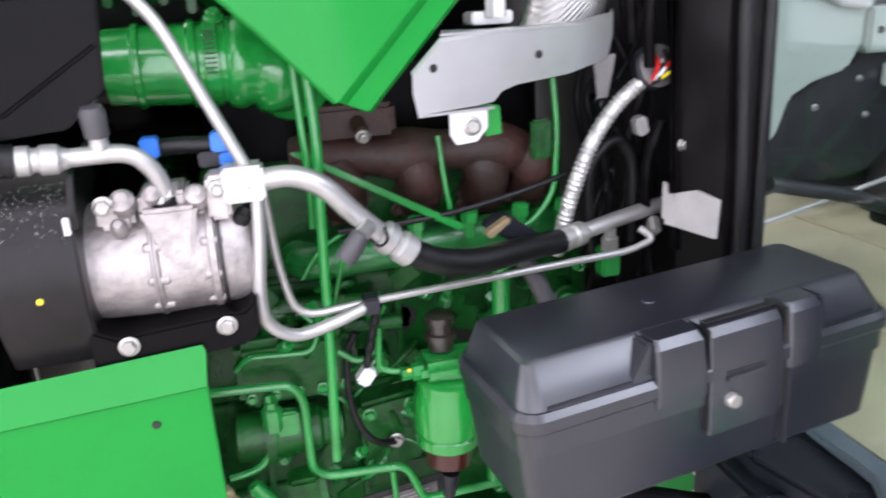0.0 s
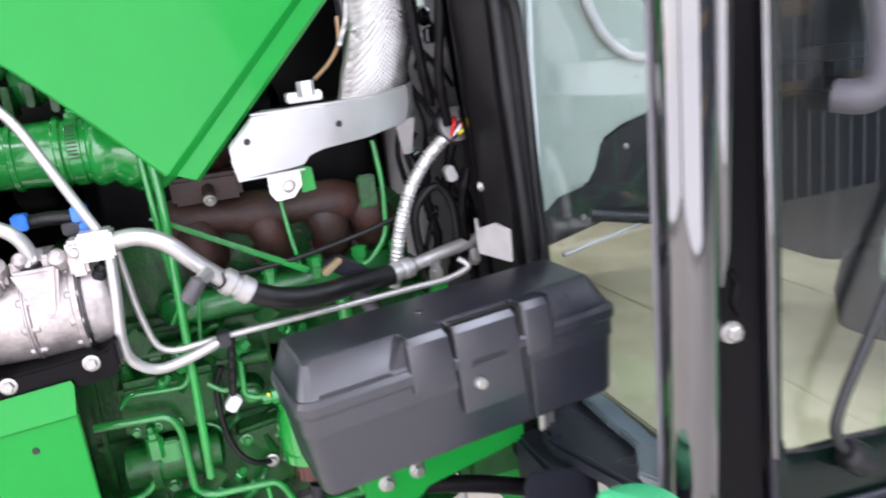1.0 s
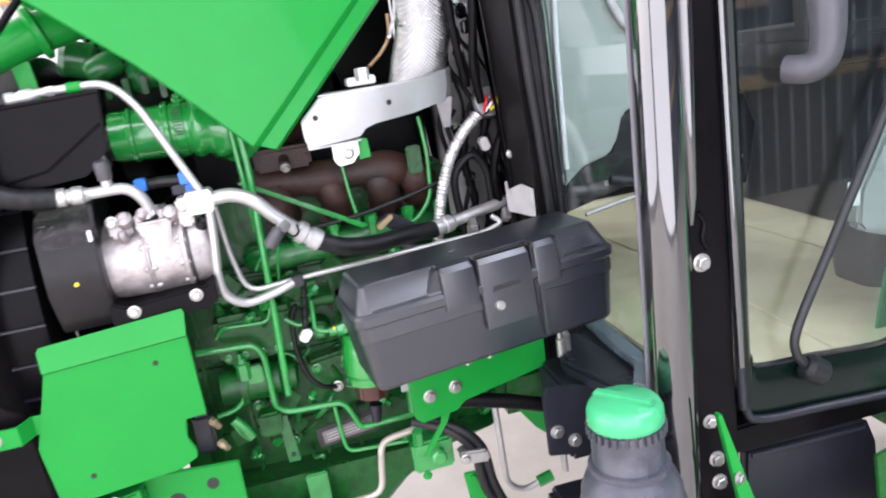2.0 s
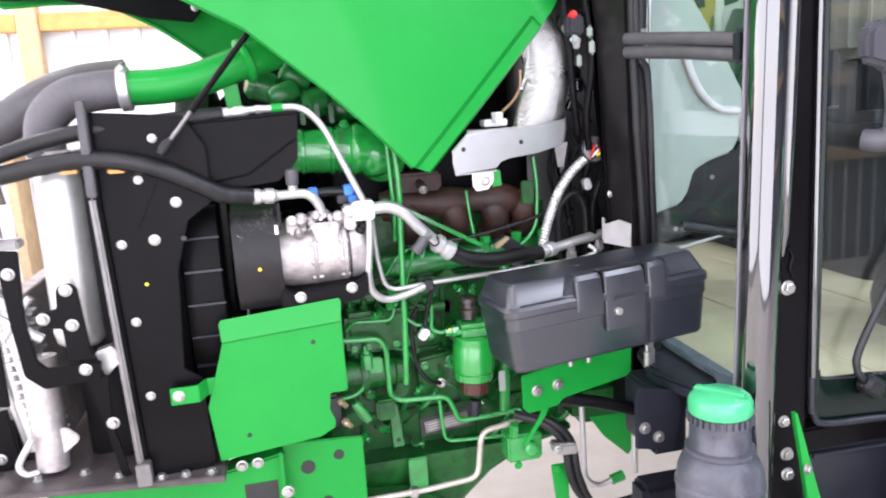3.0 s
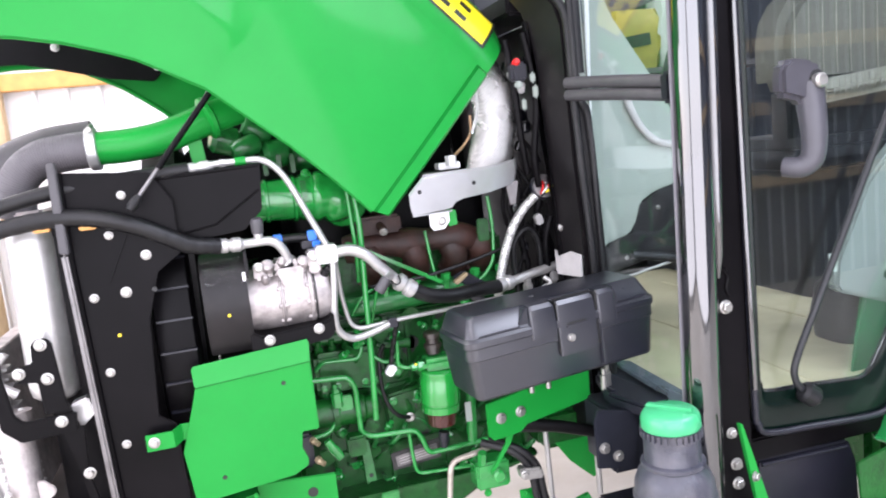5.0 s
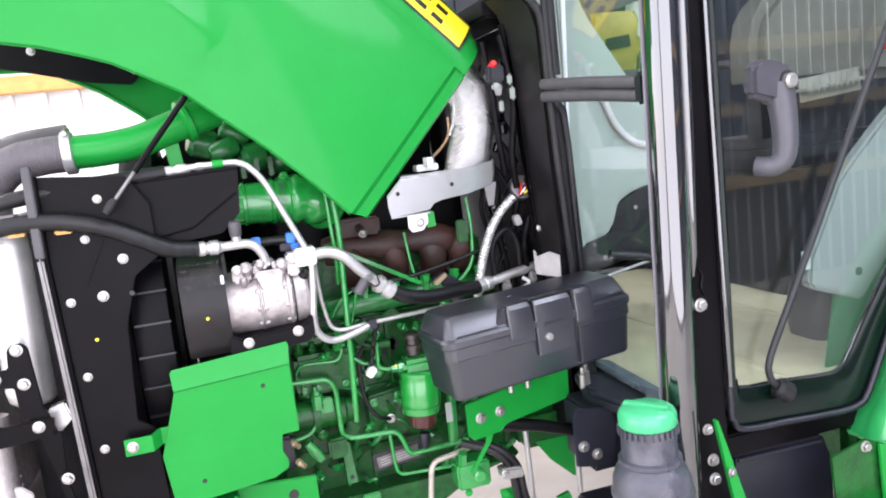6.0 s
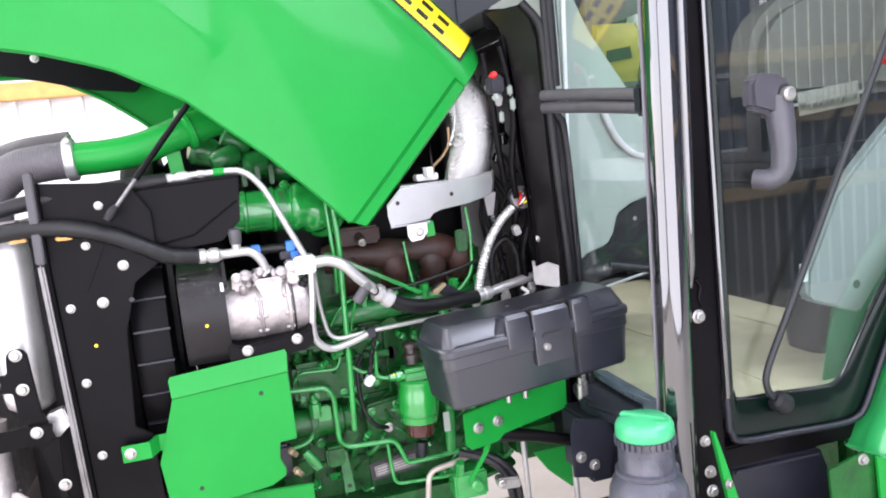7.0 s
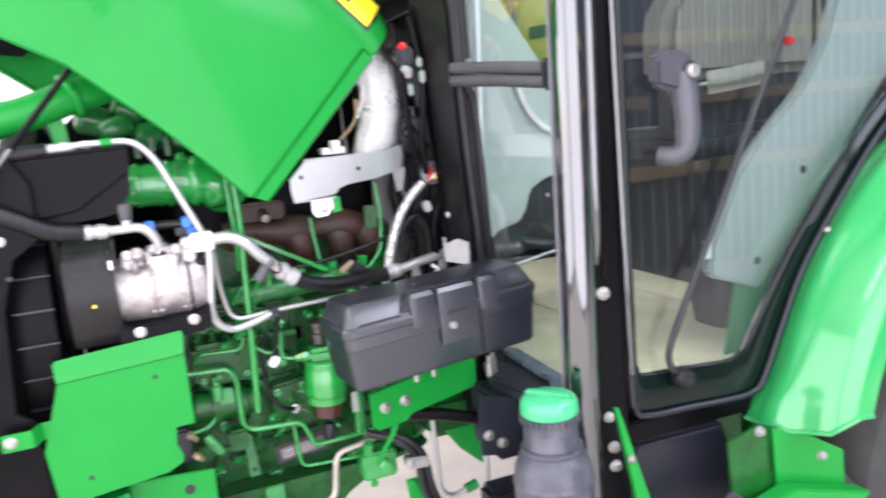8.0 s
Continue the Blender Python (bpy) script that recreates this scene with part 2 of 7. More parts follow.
def meshed(bm, mat, name="mesh", smooth=40):
    bmesh.ops.recalc_face_normals(bm, faces=bm.faces)
    me = bpy.data.meshes.new(name)
    bm.to_mesh(me)
    bm.free()
    if mat:
        me.materials.append(mat)
    if smooth:
        me.shade_smooth()
        me.set_sharp_from_angle(angle=radians(smooth))
    return me


def part(name, bm, mat, parent, label="", smooth=40):
    return linked(name, meshed(bm, mat, name, smooth), parent, label)


def structure(name, bm, mat, label, category, smooth=40, kind="structure"):
    return tagged(linked(name, meshed(bm, mat, name, smooth), None), label, category, kind=kind)


def bevelled(bm, size, seg=2, geom=None):
    edges = geom if geom is not None else [e for e in bm.edges if len(e.link_faces) == 2 and e.calc_face_angle(0) > 0.5]
    bmesh.ops.bevel(bm, geom=edges, offset=size, segments=seg, affect="EDGES", clamp_overlap=True)
    return bm


def box(x0, x1, y0, y1, z0, z1, r=0.0, bm=None, m=None):
    own = bmesh.new()
    bmesh.ops.create_cube(own, size=1)
    bmesh.ops.transform(own, verts=own.verts, matrix=Matrix.Translation(((x0 + x1) / 2, (y0 + y1) / 2, (z0 + z1) / 2)) @ Matrix.Diagonal((x1 - x0, y1 - y0, z1 - z0, 1)))
    if r:
        bevelled(own, r)
    if m is not None:
        bmesh.ops.transform(own, verts=own.verts, matrix=m)
    return merged(bm, own)


def merged(bm, own):
    """own added to bm; bm may be None."""
    if bm is None:
        return own
    me = bpy.data.meshes.new("tmp")
    own.to_mesh(me)
    own.free()
    bm.from_mesh(me)
    bpy.data.meshes.remove(me)
    return bm


def prism(corners, y0, y1, r=0.0, bm=None, axis="y", m=None):
    """A plate: the outline (two coordinates a corner) pushed from y0 to y1 along an axis."""
    own = bmesh.new()
    def at(a, b, c):
        return {"y": (a, c, b), "x": (c, a, b), "z": (a, b, c)}[axis]
    low = [own.verts.new(at(a, b, y0)) for a, b in corners]
    top = [own.verts.new(at(a, b, y1)) for a, b in corners]
    own.faces.new(low)
    own.faces.new(top[::-1])
    for i in range(len(low)):
        j = (i + 1) % len(low)
        own.faces.new((low[i], top[i], top[j], low[j]))
    bmesh.ops.recalc_face_normals(own, faces=own.faces)
    if r:
        bevelled(own, r)
    if m is not None:
        bmesh.ops.transform(own, verts=own.verts, matrix=m)
    return merged(bm, own)


def lathe(profile, base, way, bm=None, seg=24):
    """A turned body: (distance along the axis, radius) pairs, from base along way."""
    own = bmesh.new()
    rings = []
    for s, r in profile:
        rings.append([own.verts.new((max(r, 1e-5) * math.cos(a), max(r, 1e-5) * math.sin(a), s)) for a in (2 * math.pi * i / seg for i in range(seg))])
    for a, b in zip(rings, rings[1:]):
        for i in range(seg):
            own.faces.new((a[i], a[(i + 1) % seg], b[(i + 1) % seg], b[i]))
    own.faces.new(rings[0][::-1])
    own.faces.new(rings[-1])
    turn = Vector(way).to_track_quat("Z", "Y").to_matrix().to_4x4()
    bmesh.ops.transform(own, verts=own.verts, matrix=Matrix.Translation(base) @ turn)
    return merged(bm, own)


def rod(p0, p1, r, bm=None, seg=12, r1=None):
    d = Vector(p1) - Vector(p0)
    return lathe([(0, r), (d.length, r if r1 is None else r1)], p0, d, bm, seg)


def spline(points, steps):
    p = [Vector(q) for q in points]
    p = [2 * p[0] - p[1], *p, 2 * p[-1] - p[-2]]
    out = []
    for i in range(1, len(p) - 2):
        a, b, c, d = p[i - 1 : i + 3]
        for k in range(steps):
            t = k / steps
            out.append(0.5 * (2 * b + (c - a) * t + (2 * a - 5 * b + 4 * c - d) * t * t + (3 * b - a - 3 * c + d) * t**3))
    return out + [p[-2]]


def rounded(points, r, steps=4):
    """A line of straight runs with its corners rounded to about r."""
    p = [Vector(q) for q in points]
    out = [p[0]]
    for a, b, c in zip(p, p[1:], p[2:]):
        k = min(r, (a - b).length * 0.48, (c - b).length * 0.48)
        s, e = b + (a - b).normalized() * k, b + (c - b).normalized() * k
        out += [(1 - t) ** 2 * s + 2 * t * (1 - t) * b + t * t * e for t in (i / steps for i in range(steps + 1))]
    return out + [p[-1]]


def sweep(line, r, bm=None, seg=12, flat=1.0):
    """A tube along a line; r is a number or a function of the length run so far."""
    own = bmesh.new()
    line = [Vector(q) for q in line]
    side, run, rings = None, 0.0, []
    for i, q in enumerate(line):
        way = (line[min(i + 1, len(line) - 1)] - line[max(i - 1, 0)]).normalized()
        if side is None:
            side = way.orthogonal().normalized()
        side = (side - way * side.dot(way)).normalized()
        up = way.cross(side)
        run += (q - line[i - 1]).length if i else 0.0
        rr = r(run) if callable(r) else r
        rings.append([own.verts.new(q + rr * (math.cos(a) * side + flat * math.sin(a) * up)) for a in (2 * math.pi * k / seg for k in range(seg))])
    for a, b in zip(rings, rings[1:]):
        for k in range(seg):
            own.faces.new((a[k], a[(k + 1) % seg], b[(k + 1) % seg], b[k]))
    own.faces.new(rings[0][::-1])
    own.faces.new(rings[-1])
    return merged(bm, own)


def bolt_mesh(r, mat, flange=1.35):
    own = lathe([(0, r * flange), (r * 0.18, r * flange), (r * 0.28, r * 1.05)], (0, 0, 0), (0, 0, 1), seg=18)
    own = lathe([(r * 0.28, r), (r * 0.95, r), (r * 1.1, r * 0.82)], (0, 0, 0), (0, 0, 1), own, seg=6)
    return meshed(own, mat, "bolt", 30)


BOLT_MESHES = {}


def bolt(parent, place, way=(0, -1, 0), r=0.009, mat=None, name="bolt", label=""):
    r *= 0.9
    key = (round(r, 4), (mat or BOLT).name)
    if key not in BOLT_MESHES:
        BOLT_MESHES[key] = bolt_mesh(r, mat or BOLT)
    turn = Vector(way).to_track_quat("Z", "Y").to_matrix().to_4x4()
    return linked(name, BOLT_MESHES[key], parent, label, Matrix.Translation(place) @ turn @ pose(0, 0, 0, 0, 0, 37 * (len(bpy.data.objects) % 7)))

# ---- the workshop ----
structure("ground", box(-40, 40, -40, 40, -0.3, -0.204), CONCRETE, "pale concrete yard round the workshop", "ground")
structure("floor", box(-5, 9, -4.1, 5.0, -0.2, 0.0), CONCRETE, "pale dusty concrete workshop floor", "floor")
structure("ceiling", box(-5.2, 9.2, -4.3, 5.2, 4.5, 4.6), SHEET_WALL, "white sheet-steel workshop roof lining", "ceiling")


def profiled_wall(name, spans, y, face, label, mat, rib_mat, pitch=0.2, half=0.022):
    """A wall of ribbed steel sheet; spans of (x0, x1, z0, z1); face: the side on which the ribs stand."""
    bm = None
    for x0, x1, z0, z1 in spans:
        bm = box(x0, x1, y - 0.06, y + 0.06, z0, z1, 0, bm)
    wall = structure(name, bm, mat, label, "wall")
    ribs = None
    for x0, x1, z0, z1 in spans:
        x = x0 + 0.1
        while x < x1 - 0.05:
            ribs = prism([(x - half, y + face * 0.06), (x + half, y + face * 0.06), (x + half * 0.45, y + face * 0.085), (x - half * 0.45, y + face * 0.085)], z0, z1, 0, ribs, "z")
            x += pitch
    tagged(part("rib_profile", ribs, rib_mat, wall), kind="stuff")
    return wall


profiled_wall("wall_far", [(-5, 0.9, 0, 4.5)], 4.96, -1, "white profiled steel wall behind the tractor", SHEET_WALL, SHEET_WALL)
# dark half of the far wall: shade behind the cab put into its colour
profiled_wall("wall_far_2", [(0.9, 9, 0, 4.5)], 4.96, -1, "profiled steel wall behind the cab, coloured dark as shade", SHADED_SHEET, SHADED_SHEET, 0.4, 0.012)
profiled_wall("wall_near", [(-5, -4.4, 0, 4.5), (2.0, 9, 0, 4.5), (-4.4, 2.0, 4.35, 4.5)], -4.06, 1, "blue-grey profiled steel wall with an open gate", BLUE_SHEET, RIB_GREY, 0.14, 0.011)
structure("wall_right", box(9, 9.15, -4.1, 5.02, 0, 4.5), BLUE_SHEET, "steel end wall of the workshop", "wall")
bm = box(-5.15, -5, -4.1, -3.6, 0, 4.5)
box(-5.15, -5, 3.9, 5.02, 0, 4.5, 0, bm)
box(-5.15, -5, -3.6, 3.9, 4.0, 4.5, 0, bm)
structure("wall_left", bm, SHEET_WALL, "white steel wall with a wide open gate", "wall")


def girt(x0, x1, y0, y1, z, mat, label):
    g = thing("wall_girt", ((x0 + x1) / 2, (y0 + y1) / 2, z), label, "beam", "timber girts")
    part("timber", box(x0, x1, y0, y1, z - 0.055, z + 0.055, 0.006), mat, g)


for z in (0.9, 1.5, 2.02):
    girt(2.05, 8.98, -3.975, -3.92, z, OLD_TIMBER, "brown timber girt across the near wall")
for x0, x1 in ((-4.9, -1.605), (-1.475, 8.9)):
    girt(x0, min(x1, 0.9), 4.80, 4.873, 2.19, TIMBER, "orange pine girt across the far wall")
post = thing("timber_post", (-1.54, 4.82, 0), "weathered square timber post against the wall", "post")
part("post", box(-1.605, -1.475, 4.78, 4.87, 0, 4.5, 0.008), OLD_TIMBER, post)
bench = thing("wall_shelf", (-2.0, 4.6, 1.60), "pale timber wall shelf", "shelf")
part("board", box(-3.4, -1.46, 4.45, 4.775, 1.60, 1.63, 0.004), OLD_TIMBER, bench)
for x in (-3.2, -1.7):
    part("shelf_leg", box(x - 0.03, x + 0.03, 4.5, 4.77, 0, 1.60, 0.004), OLD_TIMBER, bench)
rnd = random.Random(3)
for k, (x, w, h, mat, lab) in enumerate(((-1.52, 0.12, 0.1, RED, "small red carton on the shelf"), (-1.62, 0.1, 0.13, OLD_TIMBER, "brown carton on the shelf"), (-1.74, 0.16, 0.09, PAPER, "white carton on the shelf"), (-1.9, 0.14, 0.12, RED, "red tin on the shelf"), (-2.1, 0.2, 0.15, PAPER, "white box on the shelf"))):
    b = thing("carton", (x, 4.62, 1.63), lab, "box", "things on the shelf")
    part("body", box(x - w / 2, x + w / 2, 4.55, 4.7, 1.63, 1.63 + h, 0.004), mat, b)
    part("flap", box(x - w / 2 + 0.004, x + w / 2 - 0.004, 4.548, 4.552, 1.63 + h * 0.6, 1.63 + h * 0.95, 0.001), PAPER if mat is not PAPER else OLD_TIMBER, b)
coil = thing("wire_coil", (-1.75, 4.5, 1.5), "coil of dark wire hanging below the shelf", "coil")
for k in range(5):
    part("turn", sweep([(-1.75 + (0.13 + 0.008 * k) * math.cos(a), 4.46 + 0.012 * k, 1.52 + (0.1 + 0.01 * k) * math.sin(a)) for a in [2 * math.pi * i / 24 for i in range(25)]], 0.005, seg=6), DUSTY_RUBBER, coil)
table = thing("timber_bench", (-2.0, 3.2, 0), "low pale timber bench by the far wall", "bench")
part("top", box(-2.58, -1.42, 2.88, 3.62, 0.70, 0.76, 0.006), OLD_TIMBER, table)
for x in (-2.5, -1.5):
    for y in (2.95, 3.55):
        part("leg", box(x - 0.035, x + 0.035, y - 0.035, y + 0.035, 0, 0.70, 0.004), OLD_TIMBER, table)
part("apron", box(-2.5, -1.5, 2.93, 2.96, 0.60, 0.70, 0.004), OLD_TIMBER, table)
rack = thing("goods_rack", (3.1, 4.4, 0), "grey steel rack by the far wall", "rack")
for x in (2.5, 3.9):
    part("upright", box(x, x + 0.05, 4.2, 4.25, 0, 2.9, 0.004), DUSTY_RUBBER, rack)
part("rack_shelf", box(2.5, 3.95, 4.2, 4.7, 1.84, 1.88, 0.004), DUSTY_RUBBER, rack)


def sack(name, x, y, z, w, d, h, mat, label, seed):
    s = thing(name, (x, y, z), label, "bag", "bags on the rack")
    r = random.Random(seed)
    rings = []
    for k in range(7):
        t = k / 6
        f = 0.85 + 0.25 * math.sin(t * 2.6) - 0.35 * max(0, t - 0.75)
        ring = rounded_ring(-w / 2 * f, w / 2 * f, -d / 2 * f, d / 2 * f, min(w, d) * 0.3 * f, h * t)
        rings.append([(x + a + r.uniform(-0.012, 0.012), y + b + r.uniform(-0.012, 0.012), z + c) for a, b, c in ring])
    part("body", loft(rings), mat, s)
    part("seam", sweep([(x - w * 0.3, y, z + h + 0.005), (x + w * 0.3, y, z + h + 0.01)], 0.008, seg=6), mat, s)
    part("printed_patch", prism([(x - w * 0.25, z + h * 0.35), (x + w * 0.22, z + h * 0.4), (x + w * 0.2, z + h * 0.6), (x - w * 0.24, z + h * 0.55)], y - d * 0.56, y - d * 0.5), INK, s)


# ---- the hood, tilted open about its rear edge ----
HOOD_AT, HOOD_FAR, HU, HV = Vector((0.0895, 0.0, 1.4275)), Vector((0.135, 0.0, 1.412)), Vector((-0.7071, 0, 0.7071)), Vector((0.7071, 0, 0.7071))
HOOD_EDGE = [(-0.01, 0.006), (0.163, 0.012), (0.381, -0.004), (0.498, -0.039), (0.58, -0.079), (0.652, -0.128), (0.703, -0.164), (0.795, -0.259), (0.873, -0.316), (1.015, -0.363)]
FAR_EDGE = [(-0.02, 0.006), (0.2, -0.02), (0.38, -0.075), (0.471, -0.104), (0.556, -0.106), (0.665, -0.123), (0.778, -0.158), (0.867, -0.222), (0.97, -0.338), (1.024, -0.368), (1.1, -0.392)]
SIDE_TOP = 0.389


def hood_at(u, v, y, origin=HOOD_AT):
    return origin + HU * u + HV * v + Vector((0, y, 0))


def hood_edge(u, edge=HOOD_EDGE):
    return float(np.interp(u, [a for a, _ in edge], [b for _, b in edge]))


def side_y(u, v):
    """The near side leans inward from its lower edge up to the crown."""
    return 0.797 - 0.21 * (SIDE_TOP - v) - hood_bulge(u, v) + 0.02 * max(0, u - 0.6)


def hood_bulge(u, v):
    """How far the side stands out: a soft swell with a crease that runs forward from the middle of the panel."""
    k1, k2 = (min(1, max(0, (u - a) / w)) for a, w in ((0.385, 0.22), (0.30, 0.3)))
    d1, d2 = v - 0.105, v - 0.26
    return (0.006 * math.sin(min(1, max(0, v / 0.37)) * math.pi) + 0.02 * k1 ** 0.7 * math.exp(-abs(d1) / (0.03 if d1 > 0 else 0.12))
            + 0.006 * k2 * math.exp(-abs(d2) / (0.03 if d2 > 0 else 0.06)))


def grid_mesh(rows, thick=0.0):
    own = bmesh.new()
    vs = [[own.verts.new(p) for p in row] for row in rows]
    for a, b in zip(vs, vs[1:]):
        for i in range(len(a) - 1):
            own.faces.new((a[i], a[i + 1], b[i + 1], b[i]))
    bmesh.ops.recalc_face_normals(own, faces=own.faces)
    if thick:
        bmesh.ops.solidify(own, geom=own.faces, thickness=thick)
    return own


hood = thing("engine_hood", (0.30, 1.2, 1.83), "glossy green tractor hood tilted wide open above the engine", "hood")
US = [0.0, 0.05, 0.1, 0.2, 0.29, 0.32, 0.35, 0.38, 0.39, 0.4, 0.415, 0.44, 0.47, 0.5, 0.54, 0.6, 0.66, 0.72, 0.78, 0.84, 0.9, 0.97, 1.04, 1.1]
rows = [[hood_at(u, v, side_y(u, v)) for v in (hood_edge(u) + (SIDE_TOP - hood_edge(u)) * k / 48 for k in range(49))] for u in US]
panel = part("side_panel", grid_mesh(rows, 0.004), GREEN, hood, smooth=60)
part("edge_flange", sweep([hood_at(u, hood_edge(u) + 0.003, side_y(u, hood_edge(u)) + 0.006) for u in US], 0.006, seg=8), GREEN, panel)
# stepped rim along the rear edge, ending short of the panel's corner
RIM = ((0.002, -0.001), (-0.003, 0.003), (-0.008, 0.009), (-0.029, 0.009), (-0.033, 0.016))
rows = [[hood_at(u, max(v, 0.008 - u * 0.35), side_y(0, v) + d) for u, d in RIM] for v in (0.008, 0.02, 0.04, 0.09, 0.15, 0.21, 0.27, 0.33, SIDE_TOP)]
part("rear_rim", grid_mesh(rows, 0.004), GREEN, panel)
rows = [[hood_at(u, v, 1.62 + hood_bulge(u, v), HOOD_FAR) for v in (hood_edge(u, FAR_EDGE) + (0.368 - hood_edge(u, FAR_EDGE)) * k / 24 for k in range(25))] for u in US]
far_panel = part("side_panel", grid_mesh(rows, 0.004), GREEN, hood, smooth=60)
part("edge_flange", sweep([hood_at(u, hood_edge(u, FAR_EDGE) + 0.003, 1.614, HOOD_FAR) for u in US], 0.006, seg=8), GREEN, far_panel)
CROWN = [(0.797, 0.3705), (0.799, 0.385), (0.806, 0.41), (0.818, 0.437), (0.838, 0.462), (0.868, 0.485), (0.92, 0.502), (1.02, 0.512), (1.21, 0.516)]
CROWN = [(y, v + 0.0205) for y, v in CROWN]
CROWN = CROWN + [(2.42 - y, v) for y, v in CROWN[-2::-1]]
rows = [[hood_at(u, v - (0.03 * ((0.06 - u) / 0.08) ** 2 if u < 0.06 else 0) * (v - SIDE_TOP) * 6, y) for y, v in CROWN] for u in [-0.03, -0.015, 0.01, 0.03, 0.06] + US[2:]]
crown = part("crown", grid_mesh(rows, 0.004), GREEN, hood, smooth=60)


def on_crown(u, v, lift):
    y = float(np.interp(v, [b for _, b in CROWN[:9]], [a for a, _ in CROWN[:9]]))
    return hood_at(u, v, y - lift)


def crown_patch(u0, u1, v0, v1, lift, n=8):
    return grid_mesh([[on_crown(u, v0 + (v1 - v0) * k / n, lift) for k in range(n + 1)] for u in (u0, (u0 + u1) / 2, u1)])


decal = part("decal", crown_patch(0.008, 0.60, 0.424, 0.502, 0.0012), INK, hood, "black-edged yellow strip with dark bars", smooth=60)
part("yellow_field", crown_patch(0.015, 0.593, 0.43, 0.496, 0.0022), YELLOW, decal, smooth=60)
for k in range(9):
    a = 0.072 + 0.045 * k + (0.03 if k > 4 else 0)
    for v in (0.443, 0.47):
        part("dark_bar", crown_patch(a, a + 0.03, v, v + 0.011, 0.0032, 3), INK, decal, smooth=60)
# side vent in the front half of the panel
VU, VV, VR = 0.704, 0.203, 0.192


def vent_at(a, b, lift):
    u, v = VU + a, VV + b * (0.9 if b > 0 else 1)
    return hood_at(u, v, side_y(u, v) - lift)


rows = [[vent_at(VR * r * math.cos(2 * math.pi * i / 40), VR * r * math.sin(2 * math.pi * i / 40), 0.003) for r in (0.02, 0.25, 0.5, 0.75, 1.0)] for i in range(41)]
vent = part("side_vent", grid_mesh(rows), INK, hood, "black slotted side vent")
for k in range(25):
    x = -0.18 + k * 0.015
    h = math.sqrt(max(0, (VR - 0.003) ** 2 - x * x))
    if h > 0.02:
        part("vent_slat", sweep([vent_at(0.7071 * (w - x), 0.7071 * (x + w), 0.006) for w in (-h, -h / 2, 0, h / 2, h)], 0.0042, seg=6), DUSTY_RUBBER, vent)
# black stiffener inside the far side
brace = part("inner_brace", prism([(-0.905, 1.93), (-0.80, 1.875), (-0.756, 1.871), (-0.66, 1.872), (-0.591, 1.857), (-0.44, 1.816), (-0.323, 1.80), (-0.286, 1.84), (-0.368, 1.895), (-0.5, 1.955), (-0.62, 1.99), (-0.85, 1.99)], 1.575, 1.587, 0.003), BLACK_PAINT, hood, "black pressed stiffener")
for x, z in ((-0.564, 1.91), (-0.81, 1.947), (-0.311, 1.839)):
    bolt(brace, (x, 1.575, z), r=0.0095)
part("brace_edge", prism([(-0.845, 1.955), (-0.835, 1.963), (-0.745, 1.885), (-0.757, 1.879)], 1.566, 1.576, 0.001), ZINC, brace)

for nm, a, b, lab in (("gas_strut", (-0.329, 0.65, 1.503), (-0.162, 0.735, 1.704), "slim black gas strut holding the open hood"), ("gas_strut", (-0.3, 1.56, 1.6), (-0.185, 1.5, 1.75), "slim black gas strut holding the far side of the hood")):
    s = thing(nm, a, lab, "strut", "hood struts")
    a, b = Vector(a), Vector(b)
    part("cylinder", rod(a + (b - a) * 0.28, b, 0.0058), BLACK_PAINT, s)
    part("piston_rod", rod(a, a + (b - a) * 0.3, 0.0036), WORN_STEEL, s)
    part("ball_end", lathe([(0, 0.006), (0.008, 0.009), (0.02, 0.009), (0.03, 0.006)], a - (b - a).normalized() * 0.012, b - a), RUBBER, s)

# ---- radiator unit, its side panel and what stands before it ----
rad = thing("radiator_unit", (-0.4, 1.2, 0.9), "black framed tractor radiator with fan shroud", "radiator")
part("core_frame", box(-0.56, -0.34, 0.84, 1.56, 0.9, 1.5, 0.01), BLACK_PAINT, rad)
side = part("side_panel", prism([(-0.44, 0.915), (-0.325, 0.905), (-0.318, 0.93), (-0.322, 1.09), (-0.35, 1.11), (-0.338, 1.29), (-0.312, 1.375), (-0.268, 1.405), (-0.268, 1.5), (-0.30, 1.555), (-0.452, 1.57)], 0.70, 0.706, 0.0015), BLACK_PAINT, rad)
for x, z, r in ((-0.383, 1.452, 0.0075), (-0.327, 1.409, 0.009), (-0.370, 1.347, 0.0095), (-0.424, 1.344, 0.008), (-0.419, 1.206, 0.008), (-0.413, 1.068, 0.008), (-0.352, 1.52, 0.0075)):
    bolt(side, (x, 0.70, z), r=r * 0.84)
part("paint_mark", lathe([(0, 0.0034), (0.0006, 0.0028)], (-0.393, 0.7, 1.271), (0, -1, 0), seg=9), YELLOW_DOT, side)
part("hole", lathe([(0, 0.005), (0.0007, 0.0045)], (-0.322, 0.7, 1.345), (0, -1, 0), seg=12), INK, side)
part("stiffening_rib", prism([(-0.352, 1.46), (-0.346, 1.462), (-0.392, 1.37), (-0.398, 1.368)], 0.697, 0.701), BLACK_PAINT, side)
part("rim", sweep([(-0.447, 0.697, 1.57), (-0.45, 0.697, 1.42), (-0.435, 0.697, 0.915)], 0.006, seg=8), BLACK_PAINT, side)
bar = part("edge_bar", prism([(-0.459, 1.588), (-0.445, 1.588), (-0.447, 1.43), (-0.462, 1.432)], 0.672, 0.69, 0.002), DUSTY_RUBBER, rad, "narrow steel edge bar")
